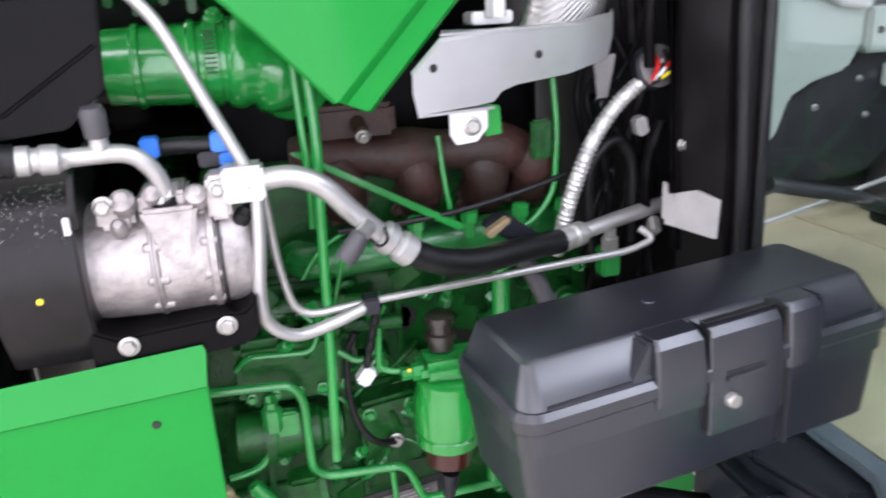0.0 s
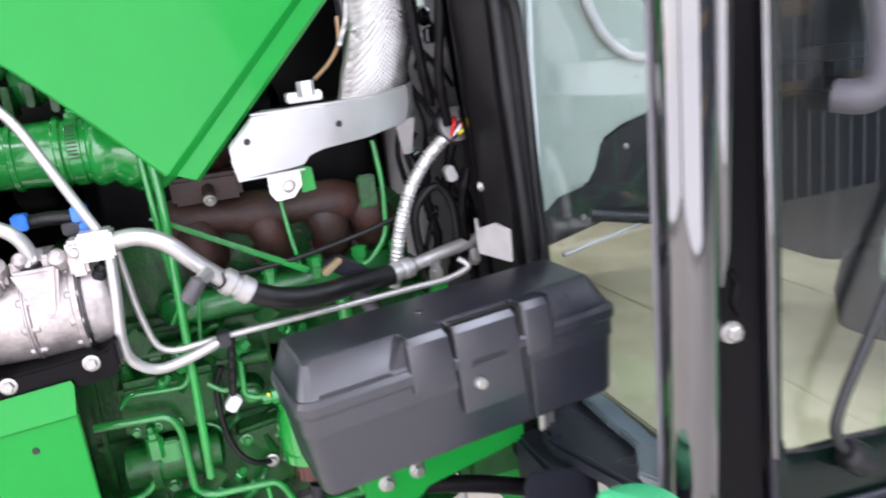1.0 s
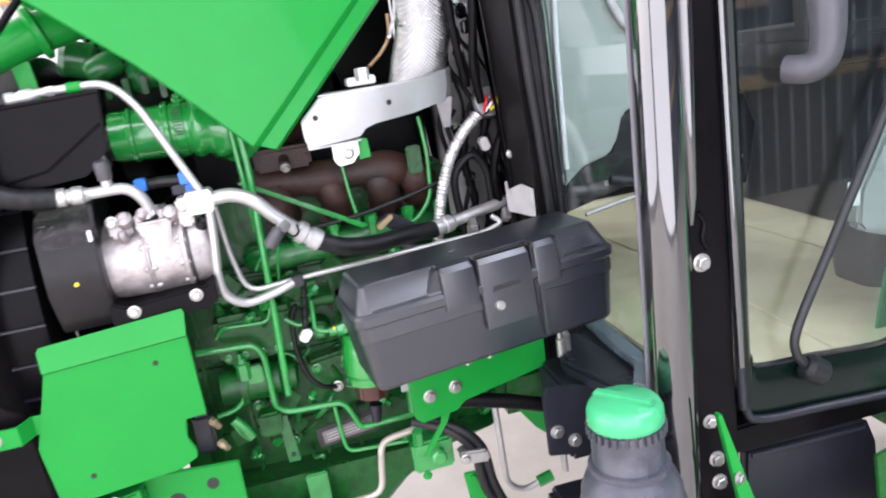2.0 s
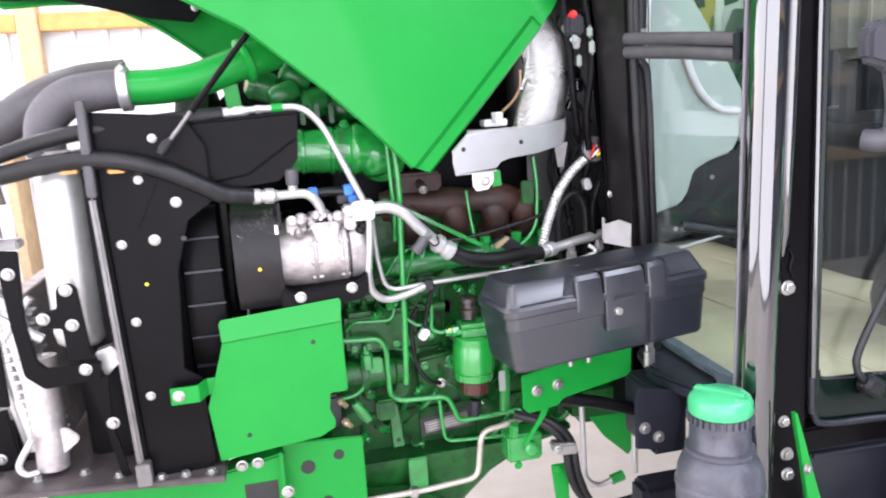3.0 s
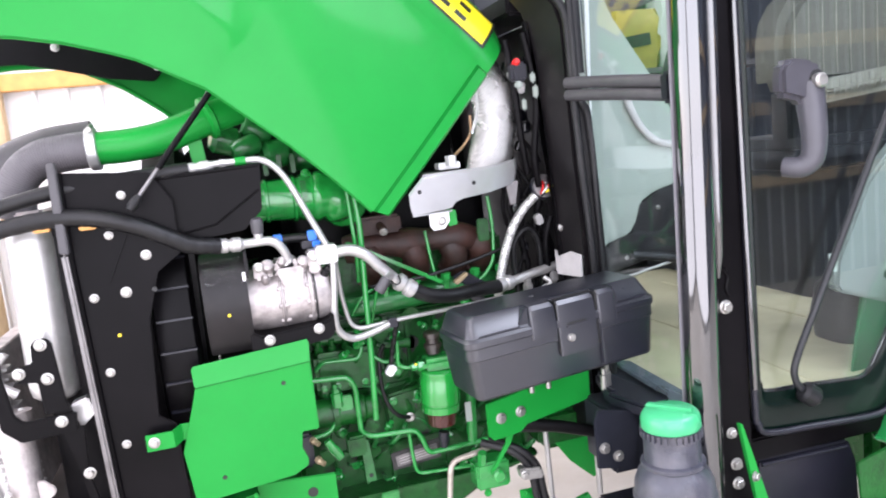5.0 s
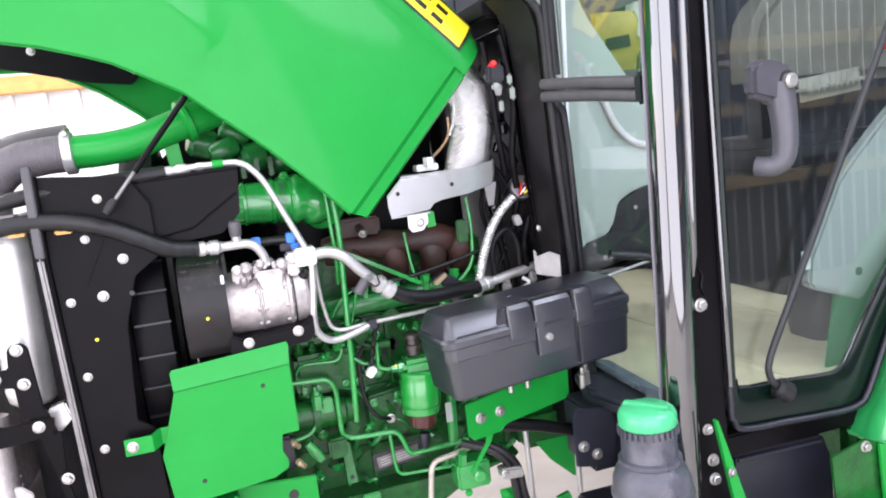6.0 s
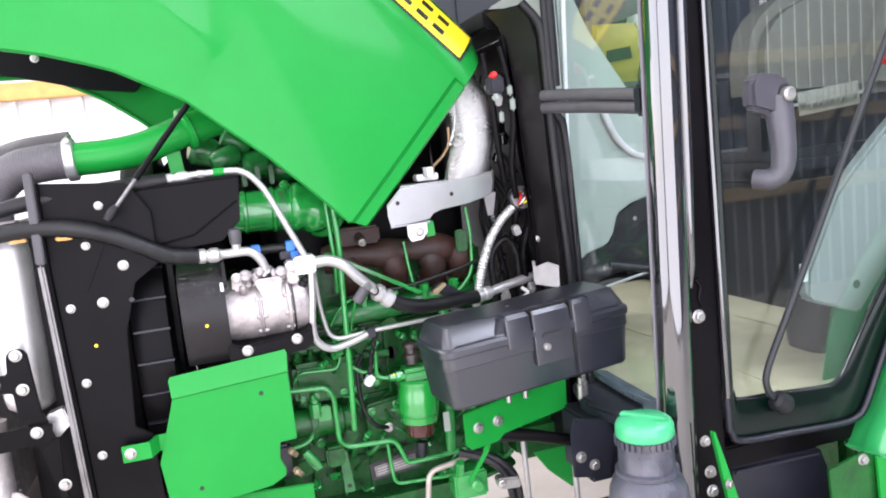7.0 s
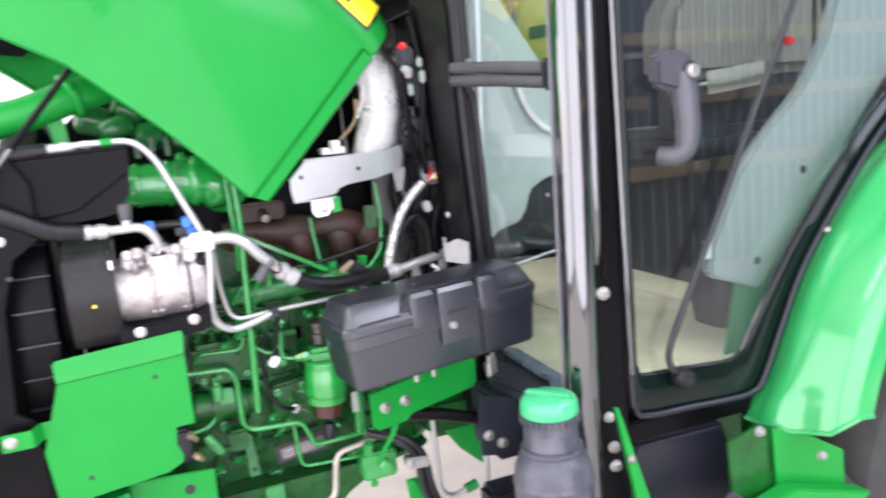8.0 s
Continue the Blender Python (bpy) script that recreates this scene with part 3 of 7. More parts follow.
part("lower_bar", prism([(-0.461, 1.43), (-0.451, 1.43), (-0.436, 0.93), (-0.448, 0.93)], 0.675, 0.688, 0.004), WORN_STEEL, bar)
# fan shroud: a ring with pockets between ribs
ring = [(0.0, 0.40), (0.0, 0.425), (0.02, 0.43), (0.065, 0.425), (0.072, 0.41), (0.072, 0.395)]
shroud = part("fan_shroud", lathe(ring, (-0.335, 1.165, 1.2), (1, 0, 0), seg=72), BLACK_PAINT, rad, "ribbed black plastic fan shroud")
for k in range(9):
    a = radians(-14 + k * 8)
    y, z = 1.165 - 0.43 * math.cos(a), 1.2 + 0.43 * math.sin(a)
    own = box(-0.033, 0.033, -0.004, 0.004, -0.002, 0.002, 0.0008, None, Matrix.Translation((-0.3, y, z)) @ Matrix.Rotation(-a, 4, "X"))
    part("rib", own, BLACK_PLASTIC, shroud)
part("inner_frame", prism([(-0.268, 0.95), (-0.26, 0.95), (-0.25, 1.42), (-0.262, 1.42)], 0.81, 0.83, 0.002), BLACK_PAINT, rad)
# upper guide plate
gp = part("top_guide_plate", prism([(-0.342, 1.538), (-0.106, 1.545), (-0.113, 1.462), (-0.15, 1.428), (-0.245, 1.42), (-0.306, 1.408), (-0.342, 1.46)], 0.722, 0.728, 0.002), BLACK_PAINT, rad)
part("lip", sweep([(-0.342, 0.725, 1.539), (-0.106, 0.725, 1.546)], 0.004, seg=8), BLACK_PAINT, gp)
part("ridge", sweep([(-0.3, 0.722, 1.43), (-0.2, 0.722, 1.445), (-0.115, 0.722, 1.5)], 0.0025, seg=6), BLACK_PAINT, gp)

tank = thing("receiver_cylinder", (-0.52, 0.79, 1.14), "bright silver upright cylinder beside the radiator", "cylinder")
part("shell", lathe([(0, 0.03), (0.01, 0.042), (0.03, 0.046), (0.3, 0.046), (0.325, 0.04), (0.34, 0.02)], (-0.531, 0.79, 1.155), (0.02, 0, 1), seg=36), ALU_BRIGHT, tank)
part("cap_block", box(-0.545, -0.5, 0.77, 0.81, 1.492, 1.508, 0.004), ALUMINIUM, tank)
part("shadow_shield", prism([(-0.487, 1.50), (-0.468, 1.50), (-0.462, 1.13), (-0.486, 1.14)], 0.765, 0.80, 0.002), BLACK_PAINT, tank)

# added black sheet; closes the bright gap between cylinder and radiator panel
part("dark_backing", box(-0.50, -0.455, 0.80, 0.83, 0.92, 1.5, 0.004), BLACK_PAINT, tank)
brk = thing("cooler_bracket", (-0.56, 0.715, 1.13), "black steel bracket with zinc bolts", "bracket")
part("tall_plate", prism([(-0.627, 1.353), (-0.59, 1.349), (-0.597, 1.227), (-0.588, 1.155), (-0.575, 1.14), (-0.528, 1.142), (-0.487, 1.142), (-0.492, 1.108), (-0.584, 1.103), (-0.613, 1.13), (-0.622, 1.23)], 0.708, 0.716, 0.002), BLACK_PAINT, brk)
part("hanger_plate", prism([(-0.54, 1.278), (-0.53, 1.287), (-0.515, 1.287), (-0.506, 1.278), (-0.499, 1.171), (-0.493, 1.15), (-0.537, 1.15), (-0.539, 1.209), (-0.572, 1.214), (-0.572, 1.242), (-0.543, 1.245)], 0.700, 0.707, 0.002), BLACK_PAINT, brk)
for x, z in ((-0.524, 1.276), (-0.522, 1.214), (-0.514, 1.13), (-0.61, 1.312), (-0.566, 1.23)):
    bolt(brk, (x, 0.70 if x > -0.6 and z > 1.2 else 0.708, z), r=0.0088)
part("paint_mark", lathe([(0, 0.003), (0.0006, 0.0025)], (-0.518, 0.706, 1.243), (0, -1, 0), seg=9), YELLOW_DOT, brk)
part("foot", prism([(-0.519, 1.112), (-0.481, 1.112), (-0.486, 1.021), (-0.468, 0.918), (-0.484, 0.918), (-0.502, 1.034)], 0.716, 0.722, 0.001), BLACK_PAINT, brk)
bolt(brk, (-0.485, 0.716, 1.022), r=0.009)
part("white_spacer", prism([(-0.503, 1.149), (-0.472, 1.158), (-0.463, 1.126), (-0.491, 1.100)], 0.74, 0.77, 0.003), ALU_BRIGHT, brk)

cond = thing("condenser", (-0.66, 0.9, 0.93), "bright bare aluminium condenser with bent pipes", "condenser")
part("left_tank", sweep([(-0.69, 0.86, 1.26), (-0.685, 0.86, 1.1), (-0.66, 0.86, 0.94)], 0.02, seg=12), ALU_BRIGHT, cond)
part("right_tank", sweep([(-0.655, 0.82, 1.24), (-0.635, 0.82, 1.1), (-0.61, 0.82, 0.94)], 0.022, seg=12), ALU_BRIGHT, cond)
core = part("fin_core", prism([(-0.68, 1.24), (-0.645, 1.24), (-0.605, 0.94), (-0.655, 0.94)], 0.88, 1.5, 0.002), ALUMINIUM, cond)
for k in range(16):
    z = 0.95 + k * 0.0185
    part("fin_edge", box(-0.70 + (1.24 - z) * 0.13, -0.625 + (1.24 - z) * 0.1, 0.835, 0.875, z, z + 0.006, 0.001), ALU_BRIGHT, core)
part("inlet_pipe", sweep(rounded([(-0.655, 0.775, 1.503), (-0.722, 0.79, 1.47), (-0.755, 0.79, 1.40), (-0.769, 0.79, 1.30), (-0.735, 0.80, 1.246), (-0.692, 0.82, 1.207)], 0.06), 0.0125, seg=12), ALU_BRIGHT, cond)
part("outlet_pipe", sweep(rounded([(-0.65, 0.775, 1.465), (-0.698, 0.785, 1.445), (-0.71, 0.79, 1.40), (-0.728, 0.79, 1.33), (-0.70, 0.79, 1.287), (-0.646, 0.80, 1.235)], 0.05), 0.0125, seg=12), ALU_BRIGHT, cond)
part("cross_stay", sweep([(-0.69, 0.80, 1.235), (-0.60, 0.80, 1.17)], 0.009, seg=8), ALU_BRIGHT, cond)
part("cross_stay", sweep([(-0.61, 0.80, 1.25), (-0.665, 0.80, 1.18)], 0.007, seg=8), ALU_BRIGHT, cond)
for x0, x1, z0, z1 in ((-0.791, -0.745, 1.204, 1.245), (-0.789, -0.75, 1.145, 1.188), (-0.785, -0.742, 1.084, 1.14)):
    mount_ = part("rubber_mount", box(x0, x1, 0.86, 0.90, z0, z1, 0.005), RUBBER, cond, "black rubber mount")
    part("mount_lip", box(x0 - 0.004, x0 + 0.012, 0.855, 0.905, z0 + 0.01, z1 - 0.008, 0.003), RUBBER, mount_)
part("pipe_joint", box(-0.735, -0.682, 0.775, 0.81, 1.445, 1.5, 0.012), ALU_BRIGHT, cond)
# black plate drawn for the shaded gap between the condenser's columns
part("painted_gap_shade", box(-0.702, -0.683, 0.826, 0.832, 1.04, 1.215, 0.002), BLACK_PAINT, cond)
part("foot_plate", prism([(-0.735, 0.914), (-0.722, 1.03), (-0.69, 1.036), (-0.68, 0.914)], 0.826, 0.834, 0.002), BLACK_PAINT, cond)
for k in range(12):
    part("fin_tooth", box(-0.735 + k * 0.002, -0.722 + k * 0.002, 0.84, 0.87, 1.22 - k * 0.0155, 1.228 - k * 0.0155, 0.002), ALU_BRIGHT, cond)
part("outer_tank", sweep([(-0.722, 0.87, 1.235), (-0.715, 0.87, 1.1), (-0.70, 0.87, 1.03)], 0.013, seg=12), ALU_BRIGHT, cond)
bolt(cond, (-0.715, 0.826, 0.94), r=0.009)
for x, z in ((-0.60, 1.135), (-0.594, 1.118)):
    bolt(cond, (x, 0.80, z), r=0.007)
down = thing("charge_air_pipe", (-0.6, 0.78, 0.93), "wide bright aluminium pipe running down to the base", "pipe")
part("tube", sweep(spline([(-0.613, 0.795, 1.14), (-0.613, 0.79, 1.08), (-0.609, 0.78, 0.99), (-0.612, 0.78, 0.93)], 6), lambda s: 0.032 - 0.02 * s, seg=24), ALUMINIUM, down)
part("mounting_lug", prism([(-0.592, 1.008), (-0.575, 1.008), (-0.557, 0.99), (-0.559, 0.978), (-0.592, 0.955)], 0.762, 0.768, 0.002), ALUMINIUM, down)
part("wire_loop", sweep(spline([(-0.632, 0.752, 1.0), (-0.66, 0.75, 0.955), (-0.652, 0.75, 0.935), (-0.63, 0.752, 0.935)], 5), 0.006, seg=8), ALU_BRIGHT, down)

base = thing("mounting_platform", (-0.6, 1.1, 0.85), "dusty black steel base plate under the radiator", "plate")
part("plate", prism([(-0.885, 0.90), (-0.86, 0.82), (-0.80, 0.745), (-0.30, 0.655), (-0.30, 1.5), (-0.845, 1.5), (-0.885, 1.2)], 0.902, 0.915, 0.002, None, "z"), BASE_STEEL, base)
for x, y in ((-0.774, 0.785), (-0.636, 0.763), (-0.556, 0.761), (-0.489, 0.726), (-0.413, 0.69), (-0.37, 0.685), (-0.325, 0.68), (-0.774, 0.935)):
    bolt(base, (x, y, 0.914), (0, 0, 1), r=0.009)
strap_ = part("hose_strap", prism([(-0.655, 1.465), (-0.628, 1.46), (-0.613, 1.36), (-0.642, 1.36)], 0.80, 0.806, 0.002), BROWN_STEEL, cond, "brown steel hose strap")
part("strap_tab", prism([(-0.636, 1.42), (-0.613, 1.422), (-0.612, 1.36), (-0.634, 1.358)], 0.792, 0.798, 0.002), ALU_BRIGHT, strap_)
for x, z, w, h in ((-0.69, 1.345, 0.014, 0.02), (-0.668, 1.325, 0.012, 0.026), (-0.705, 1.31, 0.012, 0.012)):
    part("black_clip", box(x - w, x + w, 0.80, 0.83, z - h, z + h, 0.004), BLACK_PLASTIC, cond)
part("top_clamp", box(-0.642, -0.585, 0.70, 0.74, 1.353, 1.368, 0.003), WORN_STEEL, cond)
part("clip_angle", box(-0.45, -0.425, 0.665, 0.69, 0.914, 0.955, 0.002), WORN_STEEL, base)
loop = thing("wire_loop", (-0.82, 0.92, 0.915), "bent black wire loop on the base plate", "loop")
part("wire", sweep(rounded([(-0.828, 0.92, 0.918), (-0.864, 0.92, 1.059), (-0.817, 0.92, 1.065), (-0.803, 0.92, 0.918)], 0.02), 0.005, seg=8), RUBBER, loop)
part("foot", box(-0.85, -0.785, 0.87, 0.95, 0.914, 0.92, 0.001), ZINC, loop)
for x in (-0.70, -0.665):
    part("rubber_block", box(x - 0.02, x + 0.02, 0.86, 0.93, 0.914, 1.0, 0.006), RUBBER, base)

# ---- intake hose and its pipe ----
def ribbed(r, pitch, depth):
    return lambda s: r + depth * (0.5 + 0.5 * math.cos(2 * math.pi * s / pitch))


intake = thing("intake_hose", (-0.46, 0.8, 1.5), "dusty grey rubber intake hose with a steel clamp", "hose")
part("bend", sweep(spline([(-0.388, 0.79, 1.607), (-0.44, 0.79, 1.606), (-0.492, 0.795, 1.597), (-0.534, 0.80, 1.562), (-0.548, 0.81, 1.50)], 34), lambda s: 0.034 + 0.0005 * math.sin(s * 1500), seg=28), HOSE_GREY, intake)
part("clamp", lathe([(0, 0.037), (0.002, 0.0395), (0.017, 0.0395), (0.019, 0.037)], (-0.406, 0.79, 1.607), (1, 0, 0.02), seg=32), ZINC, intake, "bright steel hose clamp")
part("clamp_screw", rod((-0.396, 0.76, 1.642), (-0.396, 0.80, 1.65), 0.005), BOLT, intake)
hose2 = thing("air_hose", (-0.6, 1.0, 1.5), "wide grey rubber air hose leading to the front", "hose")
part("bend", sweep(spline([(-0.42, 0.98, 1.635), (-0.52, 0.98, 1.625), (-0.61, 0.985, 1.59), (-0.70, 0.99, 1.525), (-0.75, 1.0, 1.47), (-0.765, 1.0, 1.42)], 24), lambda s: 0.037 + 0.0003 * math.sin(s * 900), seg=24), HOSE_GREY, hose2)
part("collar", lathe([(0, 0.03), (0.004, 0.074), (0.02, 0.08), (0.035, 0.08), (0.045, 0.066), (0.05, 0.066), (0.054, 0.06), (0.07, 0.058), (0.075, 0.03)], (-0.755, 0.99, 1.428), (-0.25, -1, 0.1), seg=40), HOSE_GREY, hose2)
ipipe = thing("intake_pipe", (-0.3, 0.8, 1.6), "glossy green steel air intake pipe", "pipe")
part("tube", sweep(spline([(-0.39, 0.79, 1.607), (-0.33, 0.79, 1.608), (-0.27, 0.80, 1.617), (-0.20, 0.815, 1.64), (-0.13, 0.84, 1.66)], 10), 0.031, seg=28), GREEN, ipipe)
part("flange", lathe([(0, 0.034), (0.004, 0.042), (0.012, 0.042), (0.016, 0.034)], (-0.195, 0.816, 1.642), (1, 0.25, 0.35), seg=32), GREEN, ipipe)
part("support_tab", prism([(-0.232, 1.60), (-0.205, 1.605), (-0.2, 1.545), (-0.225, 1.545)], 0.80, 0.804, 0.001), GREEN, ipipe)

# ---- engine guard plate ----
guard = thing("engine_guard", (-0.17, 0.745, 0.91), "flat bright green steel guard plate with a bent top edge", "guard plate")
gplate = part("plate", prism([(-0.280, 1.150), (-0.065, 1.163), (-0.064, 1.026), (-0.097, 1.025), (-0.101, 0.994), (-0.092, 0.97), (-0.094, 0.956), (-0.122, 0.942), (-0.308, 0.924), (-0.318, 1.03), (-0.287, 1.126)], 0.698, 0.703, 0.0015), GREEN, guard)
part("bent_edge", grid_mesh([[(-0.280, 0.698, 1.150), (-0.065, 0.698, 1.163)], [(-0.281, 0.699, 1.154), (-0.065, 0.699, 1.167)], [(-0.283, 0.7085, 1.181), (-0.062, 0.7085, 1.197)], [(-0.279, 0.711, 1.187), (-0.065, 0.711, 1.203)]], 0.004), GREEN, gplate)
for x, y, z, up in ((-0.232, 0.7035, 1.172, 0.35), (-0.120, 0.6976, 1.129, 0), (-0.252, 0.6976, 0.967, 0)):
    part("hole", lathe([(0, 0.0045), (0.0012, 0.004)], (x, y, z), (0, -1, up), seg=12), INK, gplate)
tab = part("side_tab", prism([(-0.376, 0.672), (-0.376, 0.677), (-0.33, 0.677), (-0.318, 0.706), (-0.288, 0.706), (-0.288, 0.7025), (-0.314, 0.7025), (-0.327, 0.672)], 1.054, 1.085, 0.0008, None, "z"), GREEN, guard)
bolt(tab, (-0.362, 0.672, 1.07), r=0.0085)

# ---- air conditioning compressor ----
comp = thing("air_compressor", (-0.08, 0.785, 1.2), "bare aluminium air conditioning compressor with ports", "compressor")
CX, CY, CZ = -0.152, 0.787, 1.281
body = part("front_housing", lathe([(-0.02, 0.05), (-0.016, 0.06), (0.05, 0.063), (0.052, 0.066), (0.057, 0.066), (0.059, 0.063)], (CX, CY, CZ), (1, 0, 0), seg=48), ALUMINIUM, comp)
part("cylinder_block", lathe([(0.059, 0.0635), (0.105, 0.0635), (0.107, 0.067), (0.113, 0.067), (0.115, 0.063)], (CX, CY, CZ), (1, 0, 0), seg=48), ALUMINIUM, comp)
part("rear_head", lathe([(0.115, 0.0625), (0.14, 0.061), (0.148, 0.055), (0.152, 0.04)], (CX, CY, CZ), (1, 0, 0), seg=48), ALUMINIUM, comp)
for k, a in enumerate((-68, -38, -8, 22, 52, 82)):
    y, z = CY - 0.0635 * math.cos(radians(a)), CZ + 0.0635 * math.sin(radians(a))
    for s in (0.056, 0.11):
        part("bolt_boss", lathe([(0, 0.004), (0.002, 0.006), (0.02, 0.006), (0.022, 0.004)], (CX + s - 0.011, y + 0.004, z), (1, 0, 0), seg=12), ALUMINIUM, body)
for s, w in ((0.0535, 0.0014), (0.1075, 0.0014), (0.116, 0.004), (-0.012, 0.003)):
    part("seam", lathe([(0, 0.0668), (w, 0.0668)], (CX + s, CY, CZ), (1, 0, 0), seg=48), WORN_STEEL if w < 0.002 else INK, body)
for x, z, w in ((-0.118, 1.343, 0.012), (-0.09, 1.347, 0.009), (-0.05, 1.342, 0.011), (-0.125, 1.318, 0.008)):
    part("cast_lump", lathe([(0, w * 0.6), (0.004, w), (0.02, w), (0.025, w * 0.5)], (x, 0.745, z), (0, -0.7, 0.6), seg=12), ALUMINIUM, body)
part("port_block", box(-0.105, -0.058, 0.735, 0.80, 1.335, 1.358, 0.004), ALUMINIUM, comp)
part("cast_rib", box(-0.145, -0.11, 0.735, 0.775, 1.325, 1.35, 0.005), ALUMINIUM, comp)
part("cast_rib", prism([(-0.105, 1.345), (-0.05, 1.345), (-0.06, 1.29), (-0.075, 1.275), (-0.085, 1.29)], 0.721, 0.74, 0.004), ALUMINIUM, comp)
part("rear_ear", box(-0.04, -0.018, 0.73, 0.77, 1.325, 1.37, 0.004), ALUMINIUM, comp)
for x, y, z, r in ((-0.135, 0.728, 1.352, 0.0085), (-0.029, 0.728, 1.357, 0.007), (-0.133, 0.711, 1.213, 0.0085), (-0.038, 0.711, 1.22, 0.0085), (-0.083, 0.735, 1.352, 0.006)):
    bolt(comp, (x, y, z), r=r)
part("black_gasket", lathe([(0, 0.0135), (0.012, 0.0135)], (-0.079, 0.742, 1.34), (-0.25, -0.3, 1), seg=18), RUBBER, comp)
part("relief_valve", lathe([(0, 0.009), (0.012, 0.009), (0.013, 0.006), (0.022, 0.006)], (-0.012, 0.745, 1.318), (0.35, -0.3, 0.55), seg=12), RUBBER, comp)
mount = part("mounting_bracket", prism([(-0.168, 1.235), (-0.145, 1.222), (-0.02, 1.232), (-0.006, 1.244), (-0.006, 1.206), (-0.02, 1.195), (-0.168, 1.182)], 0.712, 0.80, 0.003), BLACK_PAINT, comp)
part("clutch_rim", lathe([(0, 0.058), (0.003, 0.065), (0.012, 0.065), (0.014, 0.06)], (CX - 0.034, CY, CZ), (1, 0, 0), seg=40), BLACK_PAINT, comp)

cover = thing("belt_guard", (-0.2, 0.75, 1.2), "black folded steel belt guard with water drops", "guard")
part("shell", prism([(0.83, 1.392), (0.735, 1.378), (0.708, 1.35), (0.70, 1.262), (0.728, 1.197), (0.83, 1.197)], -0.243, -0.160, 0.002, None, "x"), GUARD_BLACK, cover)
part("back_flange", prism([(0.83, 1.4), (0.72, 1.388), (0.698, 1.355), (0.70, 1.34), (0.83, 1.36)], -0.160, -0.154, 0.001, None, "x"), GUARD_BLACK, cover)
part("paint_mark", lathe([(0, 0.0034), (0.0006, 0.0028)], (-0.2, 0.7005, 1.275), (0, -1, 0.05), seg=9), YELLOW_DOT, cover)
part("slot", box(-0.167, -0.161, 0.7, 0.7035, 1.335, 1.352, 0.001), ZINC, cover)
rnd = random.Random(5)
own = None
for k in range(260):
    t = rnd.random()
    if t < 0.7:
        c, way = Vector((rnd.uniform(-0.238, -0.166), 0.7085 + 0.026 * t / 0.7, 1.3505 + 0.0275 * t / 0.7)), (0, -0.72, 0.7)
    else:
        c, way = Vector((rnd.uniform(-0.238, -0.166), 0.7065, rnd.uniform(1.31, 1.348))), (0, -1, 0.08)
    r = rnd.uniform(0.0006, 0.0015)
    own = lathe([(0, r), (r * 0.5, r * 0.7), (r * 0.7, r * 0.1)], c, way, own, seg=6)
tagged(part("water_spray", own, glass("clear_water", (1, 1, 1)), cover, "beads of water"), kind="stuff")

part("tie_rod", rod((-0.23, 0.745, 1.2), (-0.23, 0.745, 1.175), 0.0018), BOLT, cover)

# ---- refrigerant hoses, pipes and fittings ----
def fitting(parent, a, b, r, mat=None):
    a, b = Vector(a), Vector(b)
    n = (b - a).length
    part("crimp_fitting", lathe([(0, r * 0.75), (n * 0.08, r), (n * 0.3, r), (n * 0.36, r * 0.8), (n * 0.46, r * 0.8), (n * 0.52, r), (n * 0.82, r), (n * 0.9, r * 0.75), (n, r * 0.7)], a, b - a, seg=16), mat or TUBE_METAL, parent)


blockp = thing("pipe_manifold_block", (0.0, 0.735, 1.34), "square bare aluminium pipe block on the compressor", "block")
part("block", box(-0.024, 0.017, 0.72, 0.755, 1.342, 1.378, 0.003), TUBE_METAL, blockp)
part("cast_mark", prism([(-0.008, 1.357), (0.006, 1.361), (-0.002, 1.356), (0.007, 1.355), (-0.007, 1.351), (0.0, 1.356)], 0.7192, 0.7205), WHITE_PAINT, blockp)
bolt(blockp, (-0.032, 0.735, 1.36), r=0.007)

upper = thing("upper_refrigerant_hose", (-0.4, 0.745, 1.53), "ribbed black refrigerant hose with aluminium ends", "hose")
part("hose", sweep(spline([(-0.60, 0.72, 1.508), (-0.527, 0.71, 1.527), (-0.46, 0.71, 1.538), (-0.356, 0.722, 1.546), (-0.235, 0.738, 1.552)], 10), 0.0135, seg=16), RUBBER, upper)
fitting(upper, (-0.238, 0.74, 1.552), (-0.19, 0.742, 1.555), 0.0105)
fitting(upper, (-0.598, 0.722, 1.511), (-0.655, 0.735, 1.498), 0.017)
part("tube", sweep(rounded([(-0.19, 0.742, 1.556), (-0.095, 0.742, 1.557), (-0.062, 0.742, 1.52), (0.0, 0.74, 1.376)], 0.035), 0.0064, seg=14), TUBE_METAL, upper)
for x in (-0.178, -0.14):
    part("hex_nut", lathe([(0, 0.0082), (0.01, 0.0082)], (x, 0.742, 1.556), (1, 0, 0), seg=6), TUBE_METAL, upper)
part("grip_sleeve", lathe([(0, 0.009), (0.02, 0.009)], (-0.15, 0.742, 1.556), (1, 0, 0), seg=10), GREEN, upper)

lower = thing("lower_refrigerant_hose", (-0.4, 0.725, 1.45), "thick black refrigerant hose leading to the compressor", "hose")
part("hose", sweep(spline([(-0.60, 0.72, 1.476), (-0.52, 0.695, 1.489), (-0.46, 0.685, 1.493), (-0.40, 0.682, 1.486), (-0.34, 0.684, 1.466), (-0.288, 0.69, 1.438), (-0.25, 0.70, 1.416), (-0.20, 0.715, 1.405)], 10), lambda s: 0.0155 + 0.0006 * math.sin(s * 1500), seg=18), RUBBER, lower)
fitting(lower, (-0.20, 0.715, 1.405), (-0.155, 0.722, 1.402), 0.014)
fitting(lower, (-0.593, 0.722, 1.479), (-0.65, 0.735, 1.464), 0.018)
